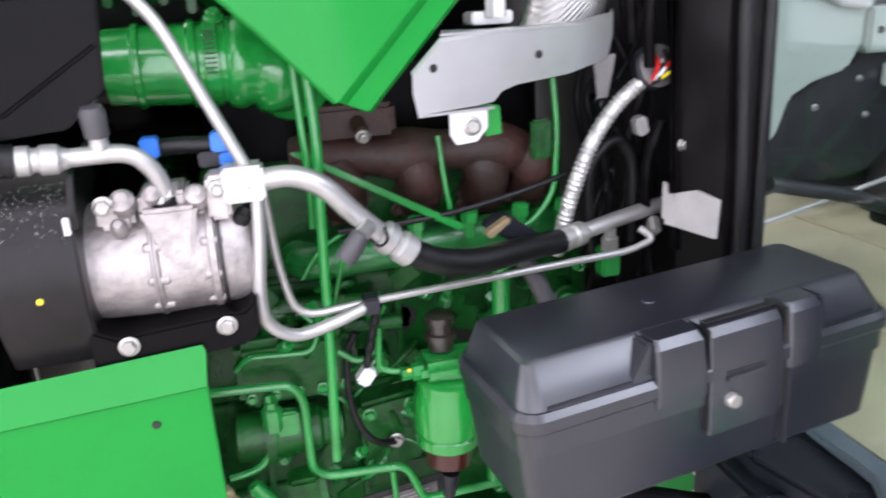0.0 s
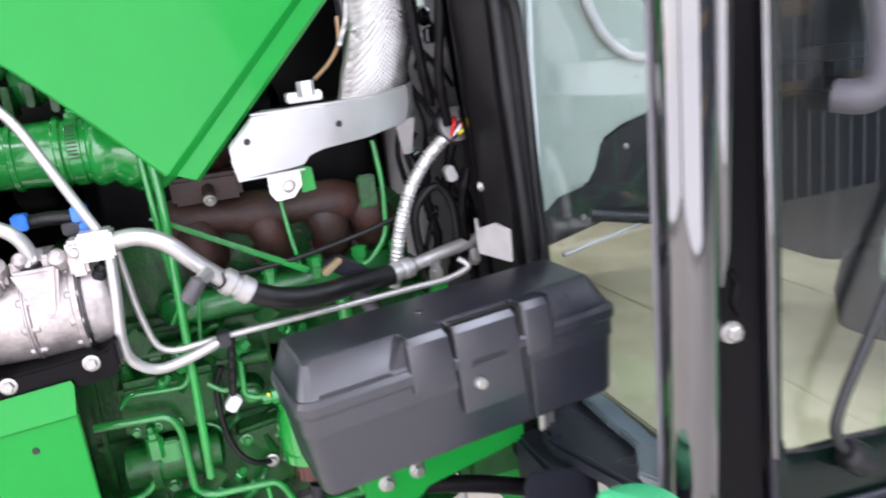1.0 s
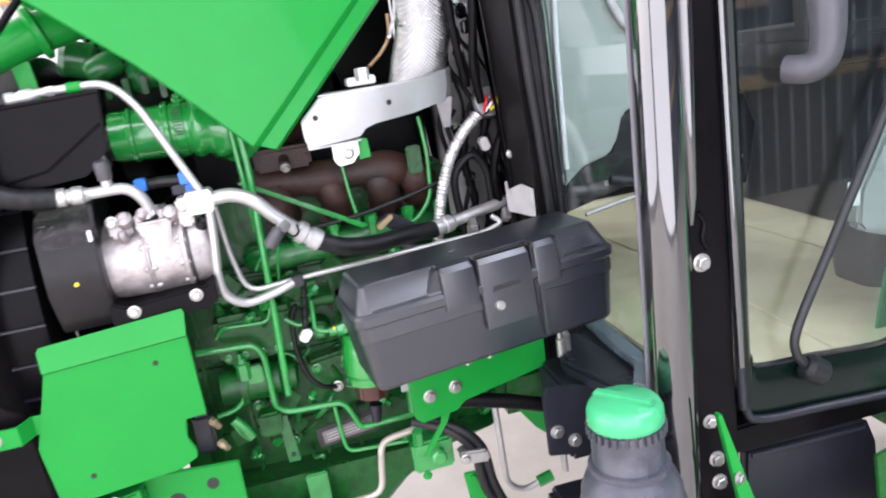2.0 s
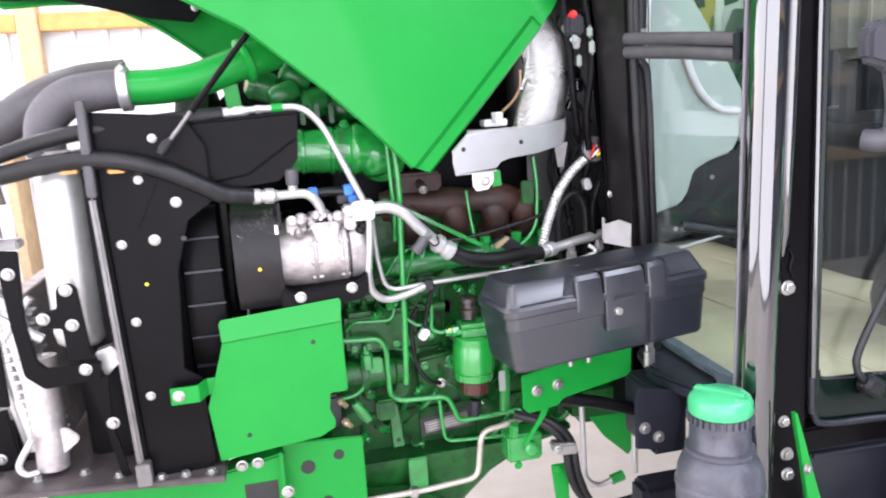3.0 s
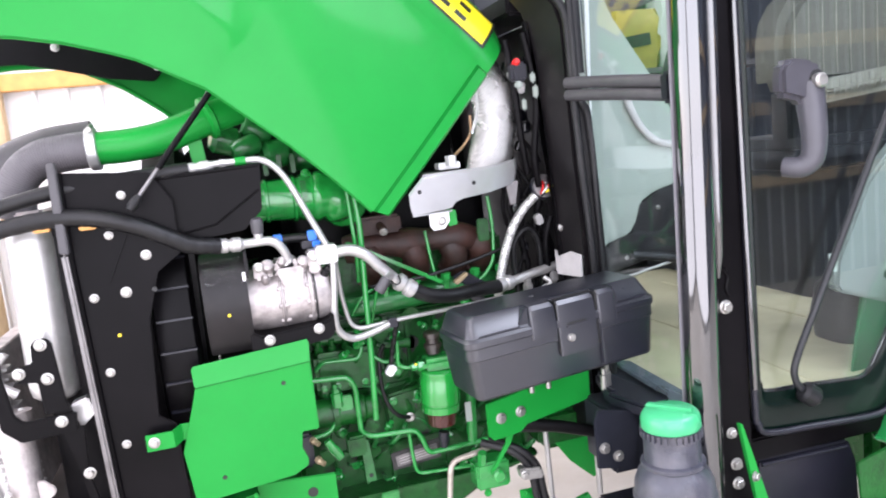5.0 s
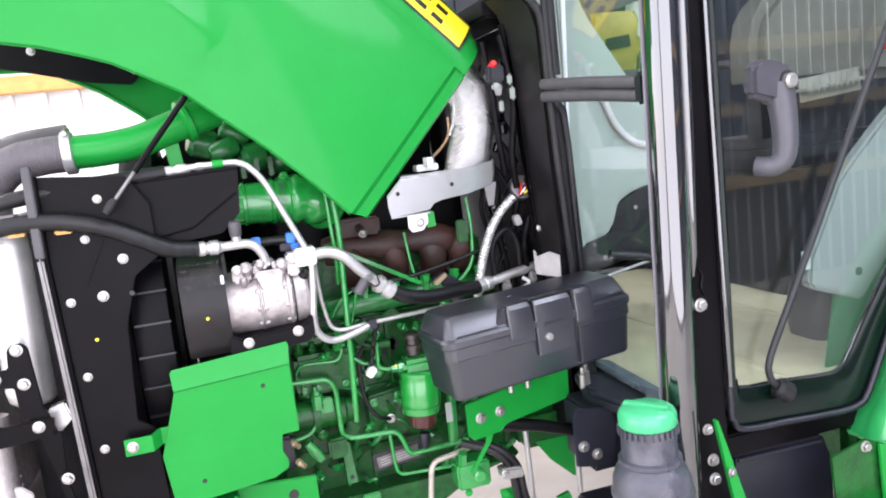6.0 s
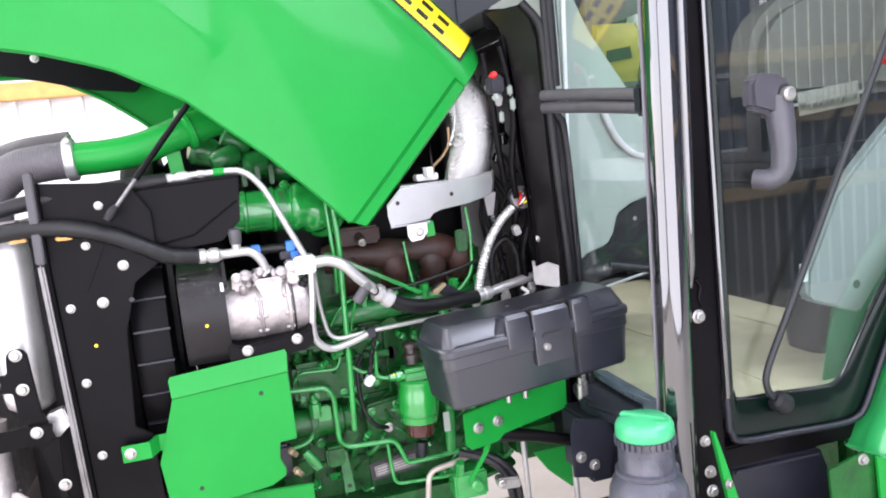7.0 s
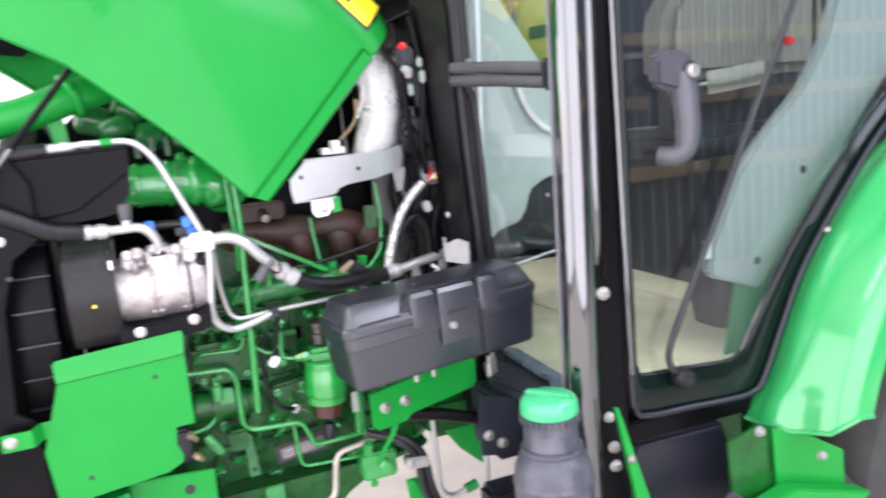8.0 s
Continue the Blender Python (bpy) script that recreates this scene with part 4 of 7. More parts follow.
part("tube", sweep(rounded([(-0.16, 0.724, 1.402), (-0.10, 0.728, 1.402), (-0.08, 0.735, 1.375), (-0.078, 0.742, 1.345)], 0.03), 0.0088, seg=14), TUBE_METAL, lower)
part("service_port", lathe([(0, 0.009), (0.008, 0.009), (0.01, 0.0085), (0.016, 0.0085)], (-0.127, 0.727, 1.405), (0, -0.2, 1), seg=14), TUBE_METAL, lower)
part("port_cap", lathe([(0, 0.011), (0.022, 0.012), (0.028, 0.009)], (-0.127, 0.724, 1.42), (0, -0.2, 1), seg=18), DUSTY_RUBBER, lower, "dark rubber port cap")
part("nut", lathe([(0, 0.012), (0.014, 0.012)], (-0.0785, 0.741, 1.352), (0, 0.2, 1), seg=6), TUBE_METAL, lower)
for x, z in ((-0.413, 1.471), (-0.486, 1.476)):
    part("orange_clip", box(x - 0.014, x + 0.014, 0.685, 0.697, z - 0.004, z + 0.004, 0.002), TIMBER, lower, "orange hose clip")

suction = thing("suction_hose", (0.2, 0.76, 1.22), "aluminium pipe and black hose running to the cab", "hose")
part("front_tube", sweep(spline([(0.015, 0.737, 1.36), (0.045, 0.738, 1.36), (0.075, 0.74, 1.345), (0.105, 0.745, 1.312), (0.14, 0.75, 1.277)], 8), 0.0115, seg=18), TUBE_METAL, suction)
fitting(suction, (0.132, 0.749, 1.284), (0.172, 0.754, 1.252), 0.0185)
part("hose", sweep(spline([(0.165, 0.753, 1.258), (0.20, 0.758, 1.24), (0.25, 0.77, 1.229), (0.31, 0.79, 1.228), (0.375, 0.82, 1.222)], 8), 0.0155, seg=18), RUBBER, suction)
fitting(suction, (0.37, 0.818, 1.222), (0.415, 0.835, 1.225), 0.016)
part("rear_tube", sweep([(0.41, 0.833, 1.225), (0.46, 0.842, 1.233), (0.535, 0.855, 1.242)], 0.0105, seg=14), TUBE_METAL, suction)
part("service_port", rod((0.118, 0.735, 1.298), (0.105, 0.715, 1.294), 0.009), TUBE_METAL, suction)
part("port_cap", lathe([(0, 0.0105), (0.028, 0.0115), (0.032, 0.009)], (0.106, 0.712, 1.297), (-0.62, -0.1, -0.75), seg=18), DUSTY_RUBBER, suction, "dark rubber port cap")
part("cap_lanyard", sweep(spline([(0.115, 0.725, 1.29), (0.125, 0.72, 1.28), (0.135, 0.725, 1.284), (0.135, 0.735, 1.295)], 5), 0.0018, seg=6), RUBBER, suction)

liquid = thing("liquid_line", (0.1, 0.76, 1.18), "two thin aluminium refrigerant pipes joined by a clip", "pipe")
part("thick_tube", sweep(spline([(0.008, 0.735, 1.345), (0.005, 0.735, 1.30), (-0.002, 0.738, 1.235), (0.004, 0.745, 1.20), (0.03, 0.755, 1.178), (0.07, 0.765, 1.18), (0.12, 0.775, 1.193)], 7), 0.0072, seg=14), TUBE_METAL, liquid)
part("thin_tube", sweep(rounded([(0.015, 0.755, 1.345), (0.02, 0.77, 1.26), (0.035, 0.78, 1.187), (0.12, 0.782, 1.194), (0.46, 0.80, 1.203), (0.495, 0.80, 1.215), (0.478, 0.81, 1.228)], 0.03), 0.0047, seg=12), TUBE_METAL, liquid)
part("clip", box(0.11, 0.128, 0.765, 0.79, 1.183, 1.203, 0.002), BLACK_PLASTIC, liquid)

loom = thing("sensor_lead", (-0.06, 0.79, 1.39), "black wiring lead with blue connector locks", "cable")
part("lead", sweep([(-0.1, 0.79, 1.392), (-0.06, 0.785, 1.394), (-0.02, 0.785, 1.391)], 0.009, seg=12), RUBBER, loom)
for x in (-0.09, -0.022):
    part("lock", box(x - 0.009, x + 0.009, 0.772, 0.796, 1.385, 1.405, 0.002), BLUE, loom, "blue plastic lock")
part("plug", box(-0.045, -0.015, 0.774, 0.794, 1.37, 1.386, 0.002), BLACK_PLASTIC, loom)
part("lock", box(-0.024, -0.008, 0.77, 0.79, 1.37, 1.384, 0.002), BLUE, loom)

# ---- heat shield and wrapped exhaust ----
shield = thing("heat_shield", (0.3, 0.74, 1.40), "bent zinc-plated heat shield with small holes", "heat shield")
YAW = lambda x: 0.722 + (x - 0.18) * 0.18
own = bmesh.new()
lowline = [(0.176, 1.412), (0.2, 1.413), (0.245, 1.415), (0.262, 1.417), (0.272, 1.427), (0.29, 1.432), (0.355, 1.437), (0.421, 1.446), (0.44, 1.45)]
topline = [(0.172, 1.455), (0.205, 1.486), (0.24, 1.488), (0.262, 1.489), (0.275, 1.489), (0.295, 1.489), (0.355, 1.491), (0.428, 1.497), (0.445, 1.50)]
dy = [0, 0, 0, 0, 0, 0, 0.002, 0.03, 0.06]
rows = [[(x, YAW(x) + d, z), (x2, YAW(x2) + d, (z + z2) / 2), (x2, YAW(x2) + d, z2 - 0.004), (x2, YAW(x2) + d + 0.005, z2)] for (x, z), (x2, z2), d in zip(lowline, topline, dy)]
part("front_sheet", grid_mesh(rows, 0.002), ZINC, shield, smooth=30)
part("top_flange", prism([(0.205, 0.73), (0.275, 0.743), (0.37, 0.76), (0.37, 0.8), (0.262, 0.765), (0.225, 0.80)], 1.487, 1.4895, 0.0, None, "z"), ZINC, shield)
part("bottom_flange", prism([(0.176, 0.722), (0.262, 0.738), (0.262, 0.752), (0.18, 0.737)], 1.409, 1.412, 0.0, None, "z"), ZINC, shield)
for x, z in ((0.195, 1.457), (0.317, 1.461)):
    part("hole", lathe([(0, 0.0045), (0.0008, 0.004)], (x, YAW(x) - 0.0003, z), (0.18, -1, 0), seg=12), INK, shield)
lug = part("lug", prism([(0.213, 1.412), (0.255, 1.412), (0.255, 1.39), (0.243, 1.376), (0.22, 1.374), (0.213, 1.385)], 0.738, 0.742, 0.001), ZINC, shield)
bolt(lug, (0.237, 0.738, 1.393), r=0.0085)
part("green_lug", prism([(0.255, 1.415), (0.272, 1.41), (0.274, 1.38), (0.255, 1.378)], 0.748, 0.752, 0.001), GREEN, shield)
part("end_tab", prism([(0.405, 1.45), (0.435, 1.45), (0.425, 1.40), (0.412, 1.40)], 0.80, 0.803, 0.001), WORN_STEEL, shield)

exh = thing("exhaust_elbow", (0.4, 0.87, 1.49), "exhaust elbow wrapped in silver embossed heat foil", "exhaust pipe")
own = sweep(spline([(0.375, 0.93, 1.74), (0.405, 0.90, 1.685), (0.422, 0.88, 1.63), (0.418, 0.87, 1.575), (0.40, 0.86, 1.52), (0.385, 0.86, 1.47)], 12), lambda s: 0.048 + 0.0006 * math.sin(s * 130), seg=40)
part("foil", own, WRAP, exh, smooth=60)
part("foil_seam", sweep(spline([(0.375, 0.855, 1.72), (0.372, 0.835, 1.66), (0.362, 0.822, 1.60), (0.345, 0.815, 1.56)], 6), 0.0035, seg=8), WRAP, exh)
part("copper_pipe", sweep(spline([(0.352, 0.835, 1.60), (0.348, 0.83, 1.565), (0.33, 0.825, 1.54), (0.305, 0.82, 1.52)], 6), 0.003, seg=10), material("heat_tinted_copper", (0.36, 0.23, 0.13), 0.35, metal=0.8, spread=0.2), exh, "heat-tinted copper pipe")
part("clamp_nut", lathe([(0, 0.012), (0.02, 0.012)], (0.288, 0.80, 1.50), (0, 0, 1), seg=6), ZINC, exh)
part("clamp_band", box(0.262, 0.31, 0.805, 0.84, 1.492, 1.506, 0.002), ZINC, exh)
part("flange", lathe([(0, 0.05), (0.012, 0.056), (0.02, 0.05)], (0.385, 0.86, 1.462), (0, 0, 1), seg=32), RUST, exh)

# ---- tool box on its bracket ----
def rounded_ring(x0, x1, y0, y1, r, z, n=4):
    pts = []
    for cx, cy, a0 in ((x1 - r, y0 + r, -90), (x1 - r, y1 - r, 0), (x0 + r, y1 - r, 90), (x0 + r, y0 + r, 180)):
        pts += [(cx + r * math.cos(radians(a0 + 90 * k / n)), cy + r * math.sin(radians(a0 + 90 * k / n)), z) for k in range(n + 1)]
    return pts


def loft(rings, m=None):
    own = bmesh.new()
    vs = [[own.verts.new(p) for p in ring] for ring in rings]
    for a, b in zip(vs, vs[1:]):
        for i in range(len(a)):
            j = (i + 1) % len(a)
            own.faces.new((a[i], a[j], b[j], b[i]))
    own.faces.new(vs[0][::-1])
    own.faces.new(vs[-1])
    if m is not None:
        bmesh.ops.transform(own, verts=own.verts, matrix=m)
    return own


BOX = Matrix.Translation((0.184, 0.447, 1.100)) @ Matrix.Rotation(radians(6.5), 4, "Z") @ Matrix.Rotation(radians(-2.4), 4, "Y")
BL, BD = 0.392, 0.14
tool = thing("tool_box", BOX @ Vector((BL / 2, BD / 2, 0)), "black grained plastic tool box with a hinged lid", "tool box")
body = part("body", loft([rounded_ring(0.016, BL - 0.014, 0.014, BD - 0.008, 0.012, 0.0), rounded_ring(0.012, BL - 0.01, 0.01, BD - 0.006, 0.016, 0.005), rounded_ring(0.0045, BL - 0.0045, 0.0045, BD - 0.004, 0.018, 0.074),
                          rounded_ring(0.002, BL - 0.002, 0.002, BD - 0.003, 0.02, 0.0755), rounded_ring(0.002, BL - 0.002, 0.002, BD - 0.003, 0.02, 0.096)], BOX), TOOLBOX, tool, smooth=25)
part("rim", loft([rounded_ring(0.0, BL, 0.0, BD, 0.02, 0.0965), rounded_ring(-0.0015, BL + 0.0015, -0.0015, BD, 0.022, 0.099), rounded_ring(-0.0015, BL + 0.0015, -0.0015, BD, 0.022, 0.109), rounded_ring(0.003, BL - 0.003, 0.003, BD, 0.02, 0.114)], BOX), TOOLBOX, body, smooth=25)
lid = part("lid", loft([rounded_ring(0.005, BL - 0.005, 0.005, BD, 0.018, 0.112), rounded_ring(0.006, BL - 0.006, 0.007, BD - 0.003, 0.018, 0.118),
                        rounded_ring(0.018, BL - 0.018, 0.026, BD - 0.012, 0.01, 0.145), rounded_ring(0.022, BL - 0.022, 0.03, BD - 0.016, 0.01, 0.1475)], BOX), TOOLBOX, tool, smooth=25)
for x0, x1 in ((0.124, 0.176), (0.2625, 0.302)):
    part("front_block", loft([rounded_ring(x0, x1, -0.0022, 0.07, 0.004, 0.088), rounded_ring(x0, x1, -0.0026, 0.07, 0.004, 0.112), rounded_ring(x0 + 0.001, x1 - 0.001, 0.001, 0.05, 0.004, 0.140), rounded_ring(x0 + 0.004, x1 - 0.004, 0.007, 0.05, 0.004, 0.1472)], BOX), TOOLBOX, lid, smooth=25)
part("block_slope", prism([(0.102, 0.1165), (0.126, 0.1165), (0.126, 0.1470), (0.120, 0.1465)], 0.006, 0.045, 0.002, None, "y", BOX), TOOLBOX, lid)
part("block_slope", prism([(0.300, 0.1165), (0.314, 0.1165), (0.306, 0.1465), (0.300, 0.1470)], 0.006, 0.045, 0.002, None, "y", BOX), TOOLBOX, lid)
for x0, x1 in ((0.026, 0.106), (0.312, 0.368)):
    part("facet_ledge", box(x0, x1, 0.0035, 0.0115, 0.1135, 0.1175, 0.0012, None, BOX), TOOLBOX, lid)
latch = part("latch", loft([rounded_ring(0.178, 0.258, -0.0012, 0.02, 0.003, 0.045), rounded_ring(0.178, 0.258, -0.0016, 0.02, 0.003, 0.112), rounded_ring(0.179, 0.257, 0.0015, 0.02, 0.003, 0.138), rounded_ring(0.181, 0.255, 0.0065, 0.02, 0.003, 0.1452)], BOX), TOOLBOX, tool, smooth=25)
part("seam", box(0.1765, 0.1775, -0.0008, 0.03, 0.05, 0.1465, 0.0, None, BOX), INK, latch)
part("seam", box(0.2585, 0.262, 0.0008, 0.03, 0.05, 0.1462, 0.0, None, BOX), INK, latch)
part("slot", box(0.181, 0.257, 0.012, 0.0185, 0.1462, 0.1479, 0.0, None, BOX), INK, latch)
part("painted_recess", box(0.196, 0.236, -0.0022, -0.001, 0.1005, 0.104, 0.0, None, BOX), INK, latch)
part("hook", box(0.194, 0.238, -0.0036, -0.001, 0.0945, 0.0998, 0.001, None, BOX), TOOLBOX, latch)
c = BOX @ Vector((0.2, -0.001, 0.076))
part("key_lock", lathe([(0, 0.0072), (0.006, 0.0072), (0.008, 0.0055)], c, BOX.to_3x3() @ Vector((0.05, -1, 0.1)), seg=16), BOLT, latch, "chrome key lock")
part("strap", box(0.2635, 0.2695, -0.0005, 0.012, 0.008, 0.09, 0.0015, None, BOX), TOOLBOX, body)
part("moulded_mark", lathe([(0, 0.006), (0.0008, 0.0055), (0.0009, 0.004)], BOX @ Vector((0.17, 0.075, 0.1475)), BOX.to_3x3() @ Vector((0, 0, 1)), seg=16), TOOLBOX, lid)
part("moulded_mark", lathe([(0, 0.003), (0.001, 0.0025)], BOX @ Vector((0.335, 0.0185, 0.134)), BOX.to_3x3() @ Vector((0, -0.82, 0.58)), seg=10), TOOLBOX, lid)
for k in (0.05, 0.31):
    part("hinge", box(k, k + 0.04, BD - 0.002, BD + 0.008, 0.095, 0.115, 0.002, None, BOX), TOOLBOX, tool)
part("side_catch", box(BL - 0.004, BL + 0.01, 0.04, 0.1, 0.055, 0.075, 0.003, None, BOX), TOOLBOX, tool)

bk = thing("tool_box_bracket", (0.4, 0.65, 0.95), "bright green steel bracket carrying the tool box", "bracket")
YB = lambda x: 0.634 + 0.17 * (x - 0.288)
plate_m = Matrix.Translation((0.258, YB(0.258), 0)) @ Matrix.Rotation(math.atan(0.17), 4, "Z")
fp = part("front_plate", prism([(0, 1.03), (0.25, 1.058), (0.248, 0.983), (0.09, 0.967), (0.075, 0.955), (0.012, 0.952), (0.0, 0.965)], 0, 0.005, 0.0015, None, "y", plate_m), GREEN, bk)
for x, z in ((0.288, 0.995), (0.333, 0.998)):
    bolt(fp, (x, YB(x), z), (0.17, -1, 0), r=0.0095)
part("top_shelf", box(0.09, BL - 0.05, 0.06, 0.19, -0.008, -0.001, 0.001, None, BOX), GREEN, bk)
for k, h in ((0.14, 1.085), (0.10, 1.075)):
    part("stud", rod(plate_m @ Vector((k, -0.012, 1.035)), plate_m @ Vector((k, -0.012, h + 0.005)), 0.0055), BOLT, bk)
cl = part("clip_plate", box(0.185, 0.225, -0.008, 0.0, 1.048, 1.085, 0.002, None, plate_m), GREEN, bk)
bolt(cl, plate_m @ Vector((0.2, -0.008, 1.06)), (0.17, -1, 0), r=0.008)
strap = part("twisted_strap", prism([(0.303, 0.965), (0.327, 0.965), (0.322, 0.94), (0.316, 0.925), (0.276, 0.872), (0.266, 0.870), (0.304, 0.926), (0.308, 0.942)], 0.668, 0.673, 0.001), GREEN, bk)

# ---- engine ----
eng = thing("engine", (0.2, 1.2, 0.6), "green painted tractor diesel engine with pipes and a rusty manifold", "engine")
blk = part("block", box(-0.1, 0.47, 0.94, 1.5, 0.77, 1.19, 0.012), GREEN_CAST_SHADED, eng)
part("cylinder_head", box(-0.06, 0.44, 0.965, 1.44, 1.19, 1.32, 0.008), GREEN_CAST_SHADED, eng)
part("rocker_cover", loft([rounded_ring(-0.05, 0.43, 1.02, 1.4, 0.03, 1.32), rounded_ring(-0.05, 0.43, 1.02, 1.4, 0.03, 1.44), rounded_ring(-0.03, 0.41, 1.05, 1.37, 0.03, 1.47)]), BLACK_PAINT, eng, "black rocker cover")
part("timing_cover", box(-0.16, -0.1, 0.95, 1.46, 0.7, 1.28, 0.015), GREEN_CAST_SHADED, eng)
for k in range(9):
    part("block_rib", box(-0.09 + k * 0.066, -0.082 + k * 0.066, 0.925, 0.942, 0.78, 1.17, 0.002), GREEN_CAST_SHADED, blk)
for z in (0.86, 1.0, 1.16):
    part("block_rib", box(-0.1, 0.46, 0.93, 0.942, z, z + 0.012, 0.002), GREEN_CAST_SHADED, blk)
# bosses, plugs and covers on the block's side
for x, z, r, h in ((-0.02, 1.025, 0.022, 0.03), (0.0, 0.93, 0.018, 0.03), (0.14, 1.05, 0.02, 0.035), (0.17, 0.985, 0.026, 0.02), (0.33, 1.06, 0.024, 0.03), (0.36, 0.95, 0.02, 0.04), (0.42, 1.1, 0.022, 0.03), (0.05, 0.84, 0.02, 0.03), (0.24, 1.02, 0.018, 0.02)):
    b = part("boss", lathe([(0, r * 1.2), (h * 0.5, r), (h, r * 0.95), (h + 0.002, r * 0.7), (h + 0.006, r * 0.7)], (x, 0.94, z), (0, -1, 0), seg=18), GREEN_CAST_SHADED, blk)
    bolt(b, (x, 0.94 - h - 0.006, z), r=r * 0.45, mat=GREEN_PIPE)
pump = part("injection_pump", box(-0.045, 0.10, 0.865, 0.945, 1.035, 1.125, 0.01), GREEN_CAST_SHADED, eng)
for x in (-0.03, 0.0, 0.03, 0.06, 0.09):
    part("pump_outlet", lathe([(0, 0.01), (0.015, 0.01), (0.017, 0.007), (0.03, 0.007)], (x, 0.895, 1.12), (0, -0.2, 1), seg=12), GREEN_CAST_SHADED, pump)
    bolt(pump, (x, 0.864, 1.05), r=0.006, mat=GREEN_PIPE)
part("pump_body", lathe([(0, 0.02), (0.005, 0.032), (0.11, 0.032), (0.115, 0.026), (0.14, 0.026), (0.145, 0.015)], (-0.06, 0.88, 0.99), (1, 0, -0.03), seg=24), GREEN_CAST_SHADED, eng)
part("pump_flange", lathe([(0, 0.042), (0.012, 0.042)], (-0.02, 0.88, 0.99), (1, 0, 0), seg=24), GREEN_CAST_SHADED, eng)
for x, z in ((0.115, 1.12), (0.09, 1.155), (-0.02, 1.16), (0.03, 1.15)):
    part("side_rail", rod((x - 0.07, 0.9, z), (x + 0.06, 0.9, z - 0.01), 0.011), GREEN_CAST_SHADED, eng)
plate2 = part("oil_cooler_plate", prism([(0.105, 1.0), (0.19, 1.01), (0.195, 0.90), (0.11, 0.89)], 0.885, 0.945, 0.006), GREEN_CAST_SHADED, eng)
for x, z in ((0.12, 0.985), (0.178, 0.992), (0.12, 0.905)):
    bolt(plate2, (x, 0.885, z), r=0.008, mat=GREEN_PIPE)
part("plate_hole", lathe([(0, 0.011), (0.001, 0.0105)], (0.178, 0.8845, 0.967), (0, -1, 0), seg=16), INK, plate2)
bolt(plate2, (0.152, 0.874, 0.945), r=0.009)
# intake rail: a rounded casting
rail = part("intake_rail", sweep(spline([(0.05, 0.94, 1.205), (0.07, 0.90, 1.21), (0.16, 0.89, 1.215), (0.3, 0.90, 1.22), (0.4, 0.92, 1.215)], 6), 0.024, seg=20), GREEN_RAIL, eng)
for x in (0.13, 0.2, 0.27, 0.34, 0.4):
    part("injector_union", lathe([(0, 0.009), (0.02, 0.009), (0.022, 0.012), (0.036, 0.012), (0.038, 0.006)], (x, 0.88, 1.225), (0, -0.2, 1), seg=6), GREEN_PIPE, rail)
part("sloping_brace", prism([(0.05, 1.36), (0.06, 1.362), (0.262, 1.246), (0.252, 1.24)], 0.855, 0.861, 0.002), GREEN_PIPE, eng)
PIPES = (
    ("dipstick_tube", [(0.072, 0.792, 1.50), (0.077, 0.79, 1.40), (0.074, 0.79, 1.307), (0.068, 0.79, 1.12), (0.063, 0.795, 0.985)], 0.0062, 0),
    ("coolant_pipe", [(-0.08, 0.84, 1.081), (0.02, 0.84, 1.074), (0.033, 0.84, 1.05), (0.034, 0.84, 0.945), (0.055, 0.84, 0.932), (0.155, 0.84, 0.926), (0.168, 0.84, 0.90), (0.178, 0.84, 0.866), (0.318, 0.838, 0.87)], 0.006, 0.014),
    ("fuel_pipe", [(0.138, 0.838, 0.922), (0.140, 0.838, 0.88), (0.145, 0.838, 0.825), (0.285, 0.832, 0.818), (0.346, 0.828, 0.815)], 0.0042, 0.018),
    ("return_pipe", [(0.384, 0.87, 1.42), (0.39, 0.87, 1.36), (0.386, 0.87, 1.27), (0.35, 0.87, 1.232), (0.32, 0.875, 1.226)], 0.0042, 0.03),
    ("injector_pipe", [(0.235, 0.88, 1.36), (0.24, 0.875, 1.30), (0.248, 0.87, 1.245)], 0.0035, 0),
    ("injector_pipe", [(0.128, 0.885, 1.255), (0.10, 0.87, 1.25), (0.07, 0.86, 1.235), (0.05, 0.87, 1.20)], 0.003, 0.02),
    ("injector_pipe", [(0.10, 0.80, 1.265), (0.092, 0.82, 1.22), (0.085, 0.85, 1.17)], 0.003, 0),
    ("filter_pipe", [(0.134, 0.835, 1.135), (0.131, 0.835, 1.08), (0.147, 0.833, 1.072), (0.178, 0.825, 1.075)], 0.0045, 0.012),
    ("filter_pipe", [(0.134, 0.842, 1.135), (0.129, 0.842, 1.098), (0.106, 0.842, 1.088), (0.082, 0.846, 1.107)], 0.0045, 0.012),
    ("drain_pipe", [(-0.01, 0.85, 1.06), (-0.008, 0.85, 0.99), (-0.03, 0.85, 0.955), (-0.07, 0.85, 0.95)], 0.005, 0.02),
    ("standing_pipe", [(0.30, 0.84, 1.20), (0.298, 0.842, 1.10), (0.288, 0.845, 0.95), (0.284, 0.845, 0.87)], 0.0125, 0.02),
    ("overflow_pipe", [(-0.044, 0.87, 1.09), (-0.03, 0.862, 1.109), (0.052, 0.86, 1.104), (0.063, 0.86, 1.135), (0.045, 0.87, 1.155)], 0.0042, 0.014),
    ("breather_tube", [(0.061, 0.80, 1.50), (0.063, 0.80, 1.42), (0.066, 0.80, 1.34), (0.066, 0.82, 1.28)], 0.0045, 0),
)
for nm, pts, r, c in PIPES:
    part(nm, sweep(rounded(pts, c) if c else spline(pts, 6), r, seg=12), GREEN_PIPE, eng)
